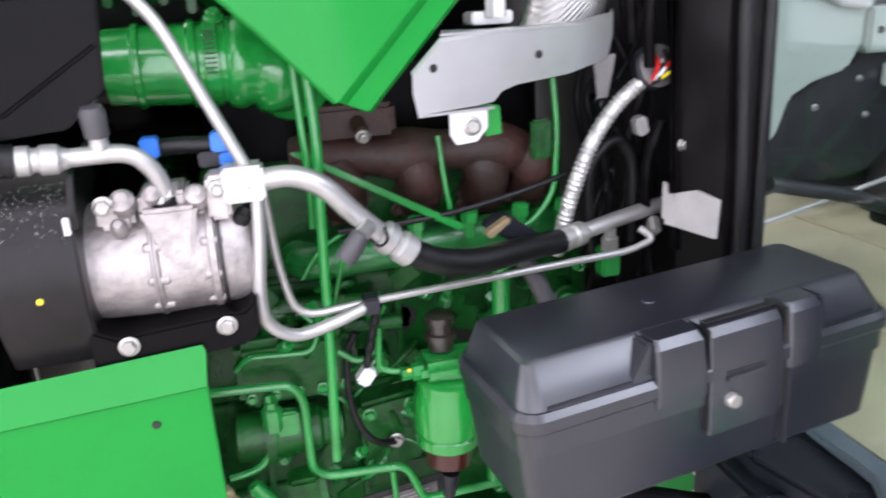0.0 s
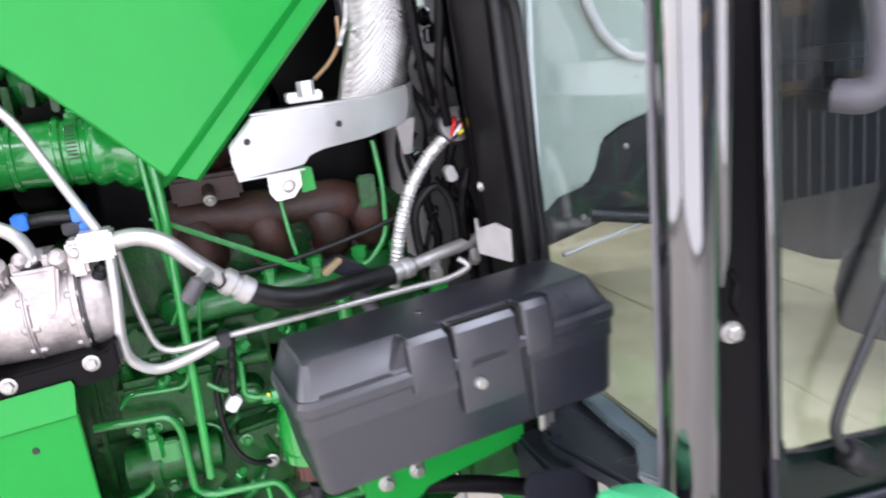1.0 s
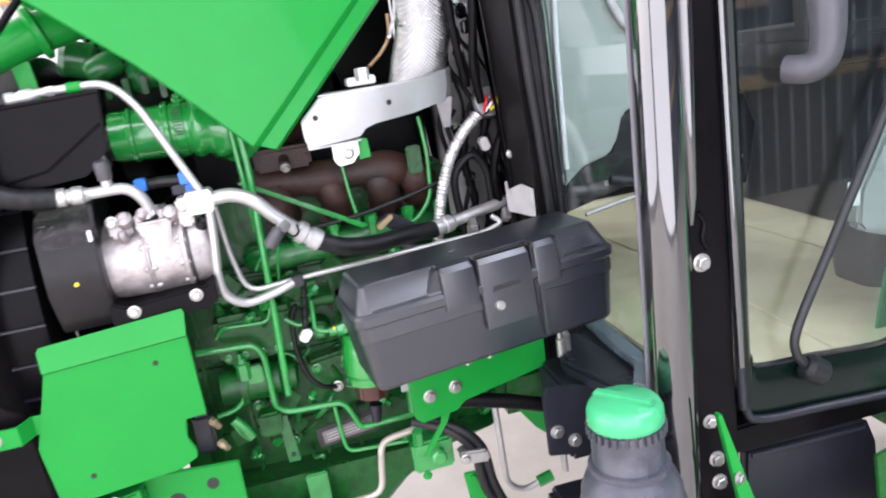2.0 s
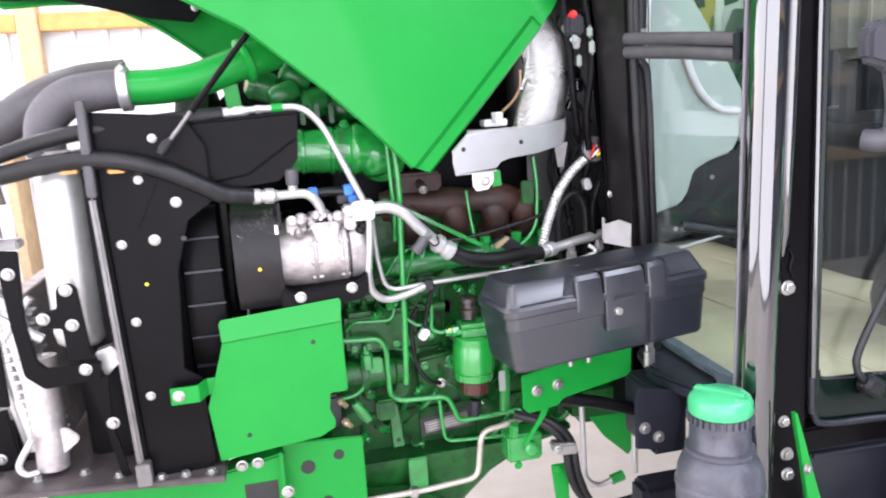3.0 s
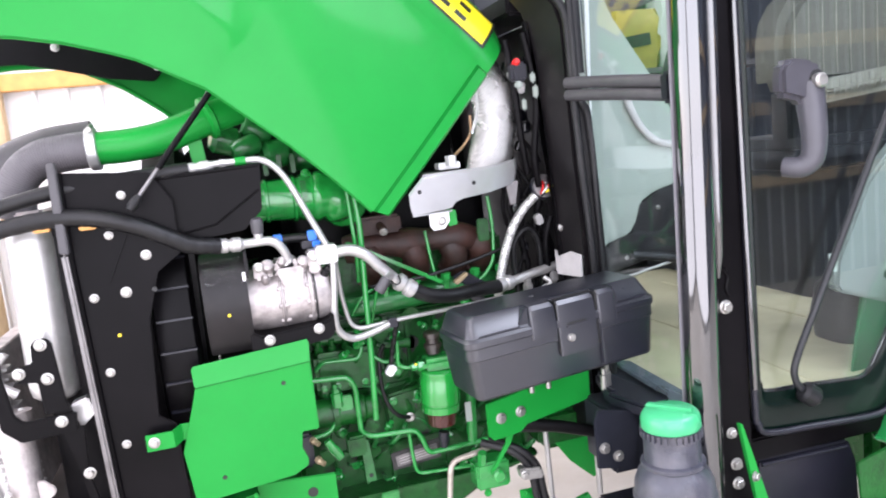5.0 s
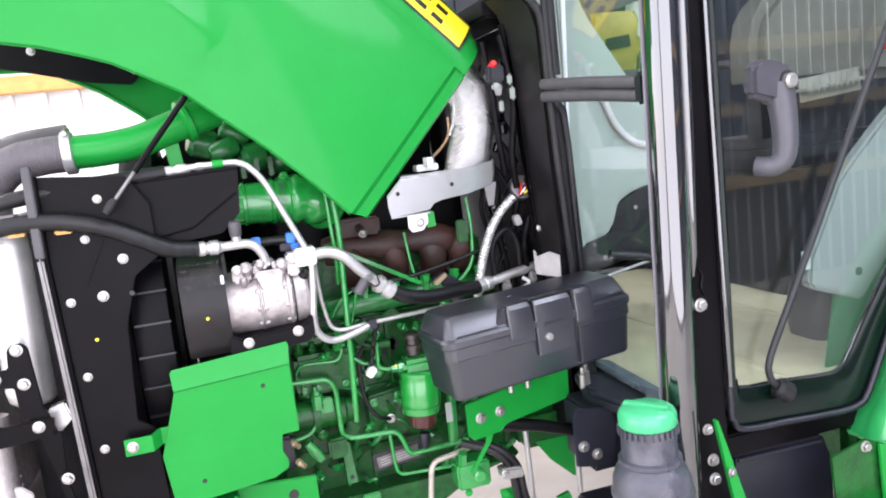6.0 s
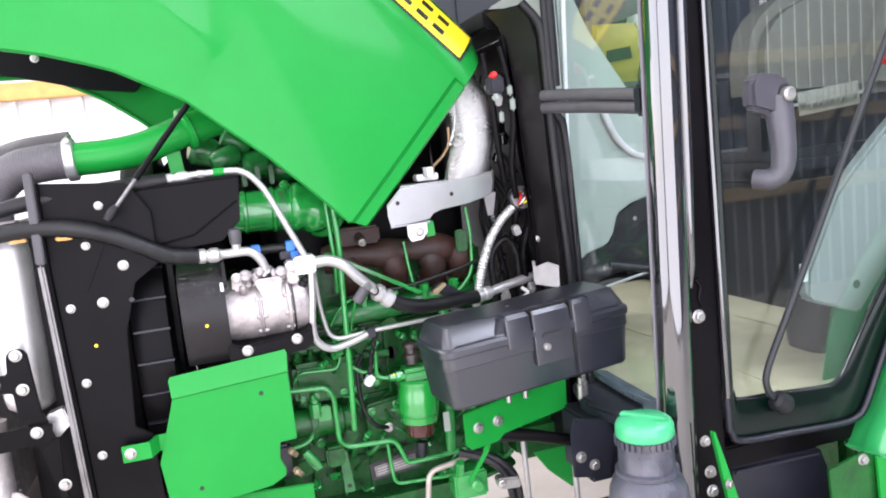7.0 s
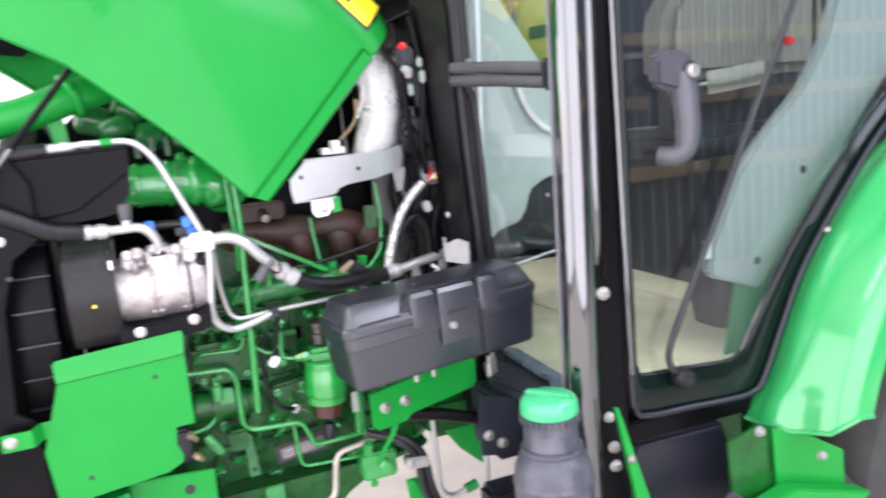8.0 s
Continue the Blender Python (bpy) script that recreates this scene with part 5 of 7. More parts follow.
part("pipe_union", lathe([(0, 0.013), (0.03, 0.013), (0.032, 0.009), (0.04, 0.009)], (-0.008, 0.85, 1.01), (0, 0, 1), seg=6), GREEN_PIPE, eng)
part("clip_block", box(0.35, 0.376, 0.852, 0.864, 1.322, 1.372, 0.003), GREEN_CAST_SHADED, eng)
part("clip_block", box(-0.005, 0.025, 0.848, 0.866, 0.995, 1.03, 0.003), GREEN_PIPE, eng)
tabp = part("strap_plate", prism([(0.032, 0.92), (0.049, 0.918), (0.058, 0.821), (0.035, 0.821)], 0.858, 0.862, 0.001), GREEN_RAIL, eng)
part("hole", lathe([(0, 0.005), (0.001, 0.0045)], (0.046, 0.8575, 0.836), (0, -1, 0), seg=12), INK, tabp)
part("valve_lever", loft([rounded_ring(-0.009, 0.009, -0.009, 0.009, 0.005, -0.026), rounded_ring(-0.011, 0.011, -0.01, 0.01, 0.006, -0.004), rounded_ring(-0.008, 0.008, -0.008, 0.008, 0.005, 0.024)], pose(-0.030, 0.835, 0.924, 0, -32, 0)), GREEN_PIPE, eng, "small green drain lever")
part("drain_boss", box(0.0, 0.04, 0.82, 0.86, 0.9, 0.945, 0.005), GREEN_CAST_SHADED, eng)
sensor = part("sensor", box(-0.108, -0.074, 0.80, 0.83, 0.905, 0.98, 0.006), BLACK_PLASTIC, eng, "black sensor with brass ends")
part("brass_end", lathe([(0, 0.008), (0.009, 0.008), (0.011, 0.006), (0.022, 0.0055)], (-0.076, 0.806, 0.965), (0.5, -0.6, -0.3), seg=6), BRASS, sensor)
part("brass_end", lathe([(0, 0.008), (0.009, 0.008), (0.011, 0.006), (0.022, 0.0055)], (-0.07, 0.806, 0.921), (0.5, -0.6, -0.3), seg=6), BRASS, sensor)
part("wire_loop", sweep(spline([(0.106, 0.842, 1.13), (0.094, 0.85, 1.10), (0.092, 0.85, 1.039), (0.102, 0.85, 0.991), (0.124, 0.855, 0.96), (0.152, 0.87, 0.946)], 6), 0.0046, seg=10), RUBBER, eng, "black wire loop")
conn = part("white_connector", box(-0.009, 0.009, -0.01, 0.01, -0.012, 0.012, 0.003, None, pose(0.113, 0.83, 1.075, 0, 40, 0)), WHITE_PAINT, eng, "white plastic connector")
part("corrugated_wire", sweep(spline([(0.128, 0.78, 1.19), (0.124, 0.80, 1.155), (0.12, 0.82, 1.12), (0.114, 0.83, 1.08)], 10), lambda s: 0.0055 + 0.0012 * math.sin(s * 1800), seg=8), RUBBER, eng)
part("wire_run", sweep(spline([(0.1, 0.87, 1.255), (0.22, 0.86, 1.262), (0.33, 0.86, 1.28), (0.42, 0.87, 1.30)], 6), 0.004, seg=8), RUBBER, eng)
part("brown_plug", prism([(0.27, 1.255), (0.30, 1.268), (0.345, 1.235), (0.33, 1.215)], 0.815, 0.84, 0.004), BLACK_PLASTIC, eng)
part("brass_tip", prism([(0.268, 1.25), (0.298, 1.268), (0.302, 1.262), (0.275, 1.242)], 0.80, 0.816, 0.002), BRASS, eng)
part("grey_hose", sweep(spline([(0.315, 0.82, 1.215), (0.335, 0.81, 1.18), (0.355, 0.80, 1.13)], 6), 0.012, seg=12), DUSTY_RUBBER, eng)
nameplate = part("nameplate", prism([(0.095, 0.875), (0.21, 0.89), (0.21, 0.844), (0.098, 0.834)], 0.858, 0.861, 0.001), INK, eng, "engine nameplate with unreadable rows")
part("plate_face", prism([(0.105, 0.867), (0.202, 0.879), (0.203, 0.851), (0.108, 0.842)], 0.8565, 0.8582), WORN_STEEL, nameplate)
for k in range(3):
    part("text_bar", prism([(0.113, 0.861 - k * 0.006), (0.19, 0.8705 - k * 0.006), (0.19, 0.8695 - k * 0.006), (0.113, 0.86 - k * 0.006)], 0.856, 0.8568), TUBE_METAL, nameplate)
# small unions, tabs and stub pipes crowding the side of the block
rnd = random.Random(8)
for k in range(84):
    x, z, y = rnd.uniform(-0.06, 0.45), rnd.uniform(0.79, 1.18), rnd.uniform(0.865, 0.92)
    if k % 3 == 0:
        part("union_nut", lathe([(0, 0.009), (0.014, 0.009), (0.016, 0.006), (0.026, 0.006)], (x, y, z), (rnd.uniform(-1, 1), -0.6, rnd.uniform(-1, 1)), seg=6), GREEN_PIPE, eng)
    elif k % 3 == 1:
        a = Vector((x, y, z))
        b = a + Vector((rnd.uniform(-0.06, 0.06), rnd.uniform(-0.01, 0.02), rnd.uniform(-0.05, 0.05)))
        part("stub_pipe", sweep(spline([a, (a + b) / 2 + Vector((0.008, -0.012, 0.01)), b, b + Vector((0, 0.05, -0.005))], 4), rnd.choice((0.003, 0.004, 0.006)), seg=8), rnd.choice((GREEN_RAIL, GREEN_RAIL, GREEN_CAST_SHADED)), eng)
    else:
        part("bracket_tab", box(-0.014, 0.014, -0.003, 0.003, -0.02, 0.02, 0.002, None, pose(x, y, z, rnd.uniform(-20, 20), rnd.uniform(-60, 60), rnd.uniform(-40, 40))), GREEN_CAST_SHADED, eng)
# black discs on the block's face paint in dark gaps between the pipes
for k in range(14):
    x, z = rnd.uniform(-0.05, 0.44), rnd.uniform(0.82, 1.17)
    part("painted_recess", lathe([(0, 0.016), (0.001, 0.0155)], (x, 0.9385, z), (0, -1, 0), seg=10), INK, blk)
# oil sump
part("sump", loft([rounded_ring(0.0, 0.10, 0.97, 1.42, 0.04, 0.48), rounded_ring(-0.06, 0.17, 0.92, 1.47, 0.06, 0.58), rounded_ring(-0.09, 0.22, 0.88, 1.49, 0.06, 0.66), rounded_ring(-0.09, 0.27, 0.87, 1.49, 0.05, 0.715), rounded_ring(-0.09, 0.36, 0.87, 1.49, 0.04, 0.765), rounded_ring(-0.09, 0.46, 0.87, 1.49, 0.04, 0.785)]), GREEN_CAST_SHADED, eng)

# rusty exhaust manifold
man = part("exhaust_manifold", sweep(spline([(0.06, 0.93, 1.335), (0.12, 0.915, 1.34), (0.2, 0.91, 1.335), (0.3, 0.905, 1.335), (0.36, 0.91, 1.32), (0.385, 0.93, 1.29)], 8), lambda s: 0.03 + 0.004 * math.sin(s * 55), seg=20), RUST, eng, "brown rusty cast manifold")
for x, z in ((0.115, 1.295), (0.215, 1.29), (0.305, 1.285), (0.37, 1.29)):
    part("port", sweep(spline([(x - 0.01, 0.91, 1.33), (x, 0.905, 1.3), (x + 0.004, 0.93, z - 0.015), (x + 0.005, 0.97, z - 0.025)], 5), lambda s: 0.03 + 0.002 * math.sin(s * 90), seg=16), RUST, man)
    part("port_flange", lathe([(0, 0.036), (0.012, 0.036)], (x + 0.005, 0.955, z - 0.022), (0, -1, 0.1), seg=6), RUST, man)
    for s in (-0.024, 0.026):
        bolt(man, (x + s, 0.944, z - 0.03 + s * 0.3), r=0.008, mat=RUST)
part("turbo_foot", box(0.085, 0.185, 0.885, 0.94, 1.365, 1.405, 0.006), RUST, man)
bolt(man, (0.137, 0.847, 1.374), (0, -0.8, -0.4), r=0.0075)
part("stud_lug", rod((0.137, 0.89, 1.385), (0.137, 0.85, 1.376), 0.009), RUST, man)
part("turbo_volute", lathe([(0, 0.03), (0.01, 0.055), (0.04, 0.06), (0.06, 0.045), (0.065, 0.03)], (0.12, 0.95, 1.46), (1, 0, 0), seg=28), RUST, eng, "rusty turbocharger housing")

# green ribbed boot between turbocharger and pipe
boot = thing("intake_boot", (-0.03, 0.885, 1.41), "green painted ribbed intake boot with clamps", "hose")
part("sleeve", lathe([(0, 0.03), (0.0, 0.041), (0.028, 0.043), (0.03, 0.046), (0.036, 0.046), (0.038, 0.043), (0.085, 0.045), (0.088, 0.049), (0.094, 0.049), (0.097, 0.045), (0.125, 0.046), (0.128, 0.05), (0.133, 0.05), (0.135, 0.045)], (-0.13, 0.885, 1.468), (1, 0, -0.02), seg=36), GREEN_WET, boot, smooth=30)
part("elbow", sweep(spline([(-0.0, 0.885, 1.466), (0.03, 0.885, 1.462), (0.055, 0.895, 1.452), (0.07, 0.92, 1.44)], 6), lambda s: 0.05 + 0.003 * math.sin(s * 160), seg=28), GREEN_WET, boot)
part("band_clamp", lathe([(0, 0.047), (0.001, 0.0485), (0.016, 0.0485), (0.017, 0.047)], (-0.028, 0.885, 1.466), (1, 0, -0.02), seg=36), GREEN_WET, boot)
for k in range(10):
    part("clamp_slot", box(-0.006, 0.006, -0.0006, 0.0006, -0.0008, 0.0008, 0, None, Matrix.Translation((-0.02, 0.885 - 0.049 * math.cos(radians(k * 6 - 8)), 1.466 + 0.049 * math.sin(radians(k * 6 - 8))))), INK, boot)
bolt(boot, (-0.012, 0.85, 1.515), (0, -0.6, 1), r=0.009, mat=GREEN_WET)
part("front_clamp", lathe([(0, 0.03), (0.002, 0.036), (0.013, 0.036), (0.015, 0.03)], (-0.158, 0.88, 1.455), (1, 0, 0.0), seg=30), ZINC, boot, "bright clamp on the front of the boot")
part("black_neck", lathe([(0, 0.028), (0.035, 0.03)], (-0.165, 0.882, 1.46), (1, 0, 0.02), seg=24), RUBBER, boot)
for k, (x, y, z, r) in enumerate(((-0.12, 0.9, 1.575, 0.022), (-0.06, 0.92, 1.56, 0.03), (0.0, 0.93, 1.55, 0.026), (-0.16, 0.92, 1.61, 0.03), (-0.09, 0.93, 1.63, 0.025))):
    part("upper_casting", lathe([(0, r * 0.7), (0.01, r), (0.05, r), (0.06, r * 0.7)], (x - 0.03, y, z), (1, 0.2, 0.3 - 0.2 * k), seg=16), GREEN_RAIL, boot)
for k in range(5):
    part("casting_fin", box(-0.15 + k * 0.028, -0.14 + k * 0.028, 0.87, 0.93, 1.52 + 0.01 * (k % 2), 1.56, 0.002), GREEN_CAST_SHADED, boot)

# unseen black bodies added to keep the view past the engine dark
dark = thing("bay_backing", (0.0, 1.45, 1.2), "added black bodies closing the view behind the engine", "air cleaner")
part("housing", lathe([(0, 0.09), (0.02, 0.12), (0.5, 0.12), (0.52, 0.09)], (-0.22, 1.38, 1.45), (1, 0, 0), seg=28), BLACK_PAINT, dark)
part("upper_backing", prism([(-0.28, 1.42), (-0.275, 1.575), (-0.2, 1.64), (-0.12, 1.72), (0.44, 1.72), (0.44, 1.42)], 1.30, 1.31, 0.003), BLACK_PAINT, dark)
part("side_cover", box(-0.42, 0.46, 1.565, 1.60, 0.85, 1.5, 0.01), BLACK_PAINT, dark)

# ---- fuel filter ----
fil = thing("fuel_filter", (0.215, 0.815, 0.915), "green canister fuel filter with a dark sediment bowl", "filter")
part("canister", lathe([(0, 0.034), (0.004, 0.041), (0.018, 0.0425), (0.0205, 0.040), (0.0235, 0.040), (0.026, 0.0445), (0.075, 0.0445), (0.086, 0.042), (0.088, 0.0425), (0.095, 0.042), (0.098, 0.038)], (0.2105, 0.815, 0.966), (0.06, 0, 1), seg=40), GREEN_SHINY, fil)
part("head", box(0.178, 0.262, 0.79, 0.85, 1.064, 1.092, 0.009), GREEN_PIPE, fil)
part("inlet_union", lathe([(0, 0.011), (0.014, 0.011), (0.016, 0.008), (0.028, 0.008)], (0.182, 0.812, 1.078), (-1, -0.1, 0), seg=6), GREEN_PIPE, fil)
part("yellow_mark", lathe([(0, 0.003), (0.001, 0.0025)], (0.164, 0.804, 1.085), (-0.3, -1, 0), seg=8), YELLOW_DOT, fil)
bolt(fil, (0.25, 0.79, 1.082), r=0.009, mat=GREEN)
part("sediment_bowl", lathe([(0, 0.016), (0.008, 0.03), (0.03, 0.033), (0.036, 0.035)], (0.210, 0.815, 0.931), (0.06, 0, 1), seg=28), material("dark_red_bowl", (0.05, 0.008, 0.006), 0.25, spread=0.3, coat=0.5), fil, "dark red sediment bowl")
part("drain_cock", lathe([(0, 0.008), (0.02, 0.012), (0.035, 0.012)], (0.208, 0.812, 0.885), (0.1, 0, 1), seg=14), BLACK_PLASTIC, fil)
part("primer_pump", lathe([(0, 0.016), (0.012, 0.016), (0.013, 0.02), (0.022, 0.02), (0.024, 0.015), (0.035, 0.015), (0.037, 0.019), (0.046, 0.019), (0.05, 0.012)], (0.212, 0.83, 1.096), (0, 0, 1), seg=20), material("dark_bronze_plastic", (0.025, 0.019, 0.016), 0.25, coat=0.6, spread=0.2), fil, "dark primer pump knob")
part("white_tag", box(0.262, 0.276, 0.80, 0.803, 0.935, 0.98, 0.001), GREY_TRIM, fil)

# ---- chassis side rail and lower pipes ----
ch = thing("chassis_rail", (-0.2, 0.8, 0.6), "bright green steel chassis rail with holes and bolts", "chassis")
part("rail", prism([(-0.62, 0.895), (-0.30, 0.885), (-0.195, 0.905), (-0.195, 0.6), (-0.62, 0.6)], 0.735, 0.79, 0.004), GREEN, ch)
pl = part("end_plate", prism([(-0.205, 0.918), (-0.04, 0.905), (-0.042, 0.6), (-0.205, 0.6)], 0.752, 0.76, 0.002), GREEN, ch)
part("upright_rib", box(-0.205, -0.197, 0.715, 0.754, 0.6, 0.915, 0.002), GREEN, ch)
part("rail_slot", box(-0.275, -0.212, 0.7342, 0.736, 0.812, 0.852, 0.0), INK, ch)
for x, z, r in ((-0.152, 0.859, 0.0145), (-0.09, 0.875, 0.0105), (-0.12, 0.78, 0.012)):
    part("hole", lathe([(0, r), (0.0008, r * 0.97)], (x, 0.752, z), (0, -1, 0), seg=20), INK, pl)
for x, z in ((-0.275, 0.892), (-0.245, 0.893)):
    bolt(ch, (x, 0.735, z), r=0.009)
bolt(ch, (-0.195, 0.712, 0.835), r=0.01)
part("rear_rail", prism([(-0.042, 0.74), (0.10, 0.725), (0.14, 0.68), (0.13, 0.6), (-0.042, 0.6)], 0.80, 0.86, 0.004), GREEN_CAST_SHADED, ch)
part("transmission", box(0.46, 2.2, 0.87, 1.5, 0.79, 0.895, 0.02), GREEN_CAST_SHADED, ch)
part("rear_housing", box(1.45, 2.1, 0.9, 1.5, 0.45, 0.79, 0.03), GREEN_CAST_SHADED, ch)
fr = part("rear_fin", prism([(0.48, 0.83), (0.60, 0.86), (0.63, 0.76), (0.59, 0.70), (0.53, 0.757)], 0.87, 0.876, 0.002), GREEN, ch)
part("belly_bracket", box(0.06, 0.1, 0.83, 0.84, 0.72, 0.80, 0.003), GREEN_PIPE, ch)
lp = thing("steering_pipe", (0.2, 0.75, 0.7), "bare steel hydraulic pipe bent under the engine", "pipe")
part("pipe", sweep(rounded([(-0.06, 0.752, 0.766), (0.08, 0.75, 0.768), (0.191, 0.75, 0.776), (0.204, 0.75, 0.876), (0.266, 0.752, 0.882), (0.31, 0.77, 0.884)], 0.022), 0.0062, seg=14), TAN_TUBE, lp)
part("nut", lathe([(0, 0.010), (0.018, 0.010)], (0.055, 0.752, 0.758), (0, 0, 1), seg=6), BOLT, lp)
ut = thing("hairpin_pipe", (0.43, 0.72, 0.72), "bare steel hairpin pipe with green fitting", "pipe")
part("pipe", sweep(rounded([(0.413, 0.72, 0.915), (0.416, 0.72, 0.745), (0.445, 0.72, 0.722), (0.485, 0.72, 0.735)], 0.03), 0.006, seg=12), TUBE_METAL, ut)
part("fitting", lathe([(0, 0.011), (0.03, 0.011)], (0.475, 0.72, 0.732), (1, 0, 0.25), seg=6), GREEN_PIPE, ut)
ut2 = thing("upright_pipe", (0.53, 0.72, 0.75), "thin bare steel upright pipe", "pipe")
part("pipe", rod((0.531, 0.72, 0.95), (0.531, 0.72, 0.74), 0.0065), TUBE_METAL, ut2)
cb = thing("cable_bundle", (0.36, 0.67, 0.75), "black cable bundle held by a steel clamp", "cable")
for d in (0.0, 0.016):
    part("cable", sweep(spline([(0.26 + d, 0.70, 0.925), (0.315 + d, 0.675, 0.905), (0.352 + d, 0.67, 0.86), (0.366 + d, 0.67, 0.78), (0.40 + d, 0.67, 0.725 - d), (0.46 + d, 0.66, 0.715 - d), (0.54, 0.64, 0.74)], 7), 0.0085, seg=10), RUBBER, cb)
part("clamp", prism([(0.325, 0.868), (0.375, 0.862), (0.378, 0.838), (0.33, 0.842)], 0.655, 0.685, 0.004), BOLT, cb, "zinc cable clamp")
bolt(cb, (0.335, 0.655, 0.855), r=0.008)
vb = thing("valve_block", (0.29, 0.75, 0.8), "small green hydraulic valve block with unions", "valve")
part("block", box(0.255, 0.33, 0.735, 0.79, 0.80, 0.86, 0.005), GREEN_PIPE, vb)
part("knob", lathe([(0, 0.012), (0.02, 0.014), (0.024, 0.01)], (0.30, 0.735, 0.835), (0, -1, 0), seg=18), GREEN_PIPE, vb)
part("union", lathe([(0, 0.01), (0.03, 0.01)], (0.27, 0.74, 0.86), (0, -0.3, 1), seg=6), GREEN_PIPE, vb)
part("lug_plate", prism([(0.335, 0.80), (0.372, 0.80), (0.372, 0.70), (0.345, 0.70)], 0.70, 0.705, 0.001), GREEN, vb)
for x, z in ((0.35, 0.79), (0.36, 0.715), (0.275, 0.795)):
    bolt(vb, (x, 0.70 if x > 0.3 else 0.735, z), r=0.007, mat=GREEN)
sack("yellow_bag", 2.78, 4.4, 1.88, 0.42, 0.28, 0.42, OLIVE_FILM, "yellow plastic bag with dark print", 1)
sack("white_bag", 3.06, 4.36, 1.88, 0.22, 0.26, 0.48, GREY_TRIM, "white plastic bag with a dark mark", 2)
sack("grey_bag", 2.9, 4.56, 1.88, 0.4, 0.2, 0.8, DUSTY_RUBBER, "creased dark grey plastic bag", 3)

# ---- the cab ----
cab = thing("tractor_cab", (1.2, 1.2, 0.8), "black tractor cab frame with front post and door pillar", "cab")
POST = ((1.15, 0.528, 0.545), (1.27, 0.521, 0.537), (1.345, 0.517, 0.535), (1.485, 0.512, 0.53), (1.67, 0.499, 0.527), (1.76, 0.489, 0.525), (1.80, 0.474, 0.513), (1.83, 0.449, 0.489))
fpost = part("front_post", bevelled(loft([[(a, 0.798, z), (b, 0.722, z), (b + 0.03, 0.73, z), (a + 0.05, 0.812, z)] for z, a, b in POST]), 0.002, 1), GUARD_BLACK, cab)
part("post_flange", prism([(0.526, 1.2), (0.519, 1.2), (0.497, 1.678), (0.476, 1.78), (0.482, 1.78)], 0.79, 0.802, 0.001), BLACK_PAINT, fpost)
bolt(fpost, (0.524, 0.79, 1.336), r=0.0075)
part("window_seal", sweep(spline([(0.50, 0.724, 1.836), (0.532, 0.716, 1.79), (0.539, 0.716, 1.728), (0.54, 0.716, 1.66), (0.546, 0.716, 1.482), (0.553, 0.716, 1.349), (0.56, 0.716, 1.2), (0.566, 0.716, 1.0)], 6), 0.009, seg=12), RUBBER, cab)
part("seal_backing", loft([[(x0, 0.72, z), (x1, 0.716, z), (x1, 0.724, z), (x0, 0.728, z)] for z, x0, x1 in ((1.0, 0.563, 0.588), (1.2, 0.557, 0.582), (1.35, 0.55, 0.578), (1.48, 0.543, 0.574), (1.58, 0.54, 0.568), (1.62, 0.538, 0.553))]), RUBBER, cab, smooth=0)
part("inner_seal", sweep(spline([(0.545, 0.712, 1.84), (0.545, 0.71, 1.72), (0.546, 0.71, 1.66), (0.553, 0.71, 1.605), (0.566, 0.71, 1.58), (0.571, 0.71, 1.527), (0.573, 0.71, 1.479), (0.575, 0.71, 1.382), (0.578, 0.71, 1.272), (0.584, 0.71, 1.0)], 6), 0.0085, seg=12), RUBBER, cab)
part("cowl_top", box(0.45, 0.56, 0.815, 1.58, 1.80, 1.842, 0.006), BLACK_PAINT, cab)
part("far_post", prism([(0.548, 1.15), (0.509, 1.678), (0.487, 1.785), (0.522, 1.845), (0.579, 1.782), (0.602, 1.15)], 1.57, 1.61, 0.003), BLACK_PAINT, cab)
part("firewall", box(0.555, 0.575, 0.80, 1.57, 0.84, 1.80, 0.004), BLACK_PAINT, cab)
pil = part("door_pillar", sweep([(0.619, 0.385, 2.4), (0.5975, 0.385, 1.5), (0.589, 0.385, 1.13), (0.580, 0.385, 0.7)], 0.031, seg=56), BLACK_GLOSS, cab, "gloss black round door pillar")
part("pillar_rib", sweep([(0.646, 0.367, 2.4), (0.6255, 0.367, 1.5), (0.6215, 0.367, 1.31), (0.621, 0.372, 1.27)], lambda s: 0.0105 if s < 1.05 else max(0.003, 0.0105 - (s - 1.05) * 0.09), seg=24), BLACK_GLOSS, pil)
part("pillar_web", prism([(0.62, 2.4), (0.685, 2.4), (0.674, 1.3), (0.672, 0.7), (0.59, 0.7), (0.60, 1.3)], 0.37, 0.40, 0.004), BLACK_PAINT, pil)
# pale colour paints the highlight down the pillar's left edge
part("edge_strip", sweep([(0.591, 0.403, 2.4), (0.572, 0.403, 1.6), (0.5625, 0.403, 1.2), (0.558, 0.403, 1.0)], 0.0032, seg=8), EDGE_HIGHLIGHT, pil)
for x, z, r in ((0.631, 1.217, 0.0102), (0.629, 0.986, 0.0085), (0.636, 0.926, 0.0095), (0.638, 0.889, 0.0095)):
    bolt(pil, (x, 0.37, z), r=r)
part("weld_bead", sweep(spline([(0.63, 0.37, 1.285), (0.638, 0.369, 1.27), (0.634, 0.369, 1.25), (0.641, 0.369, 1.235)], 4), 0.004, seg=8), BLACK_PAINT, pil)
hb = part("hinge_bar", sweep([(0.532, 0.722, 1.643), (0.572, 0.58, 1.63), (0.602, 0.455, 1.616)], 0.012, seg=10), DUSTY_RUBBER, cab, "grey rubber-faced hinge bar")
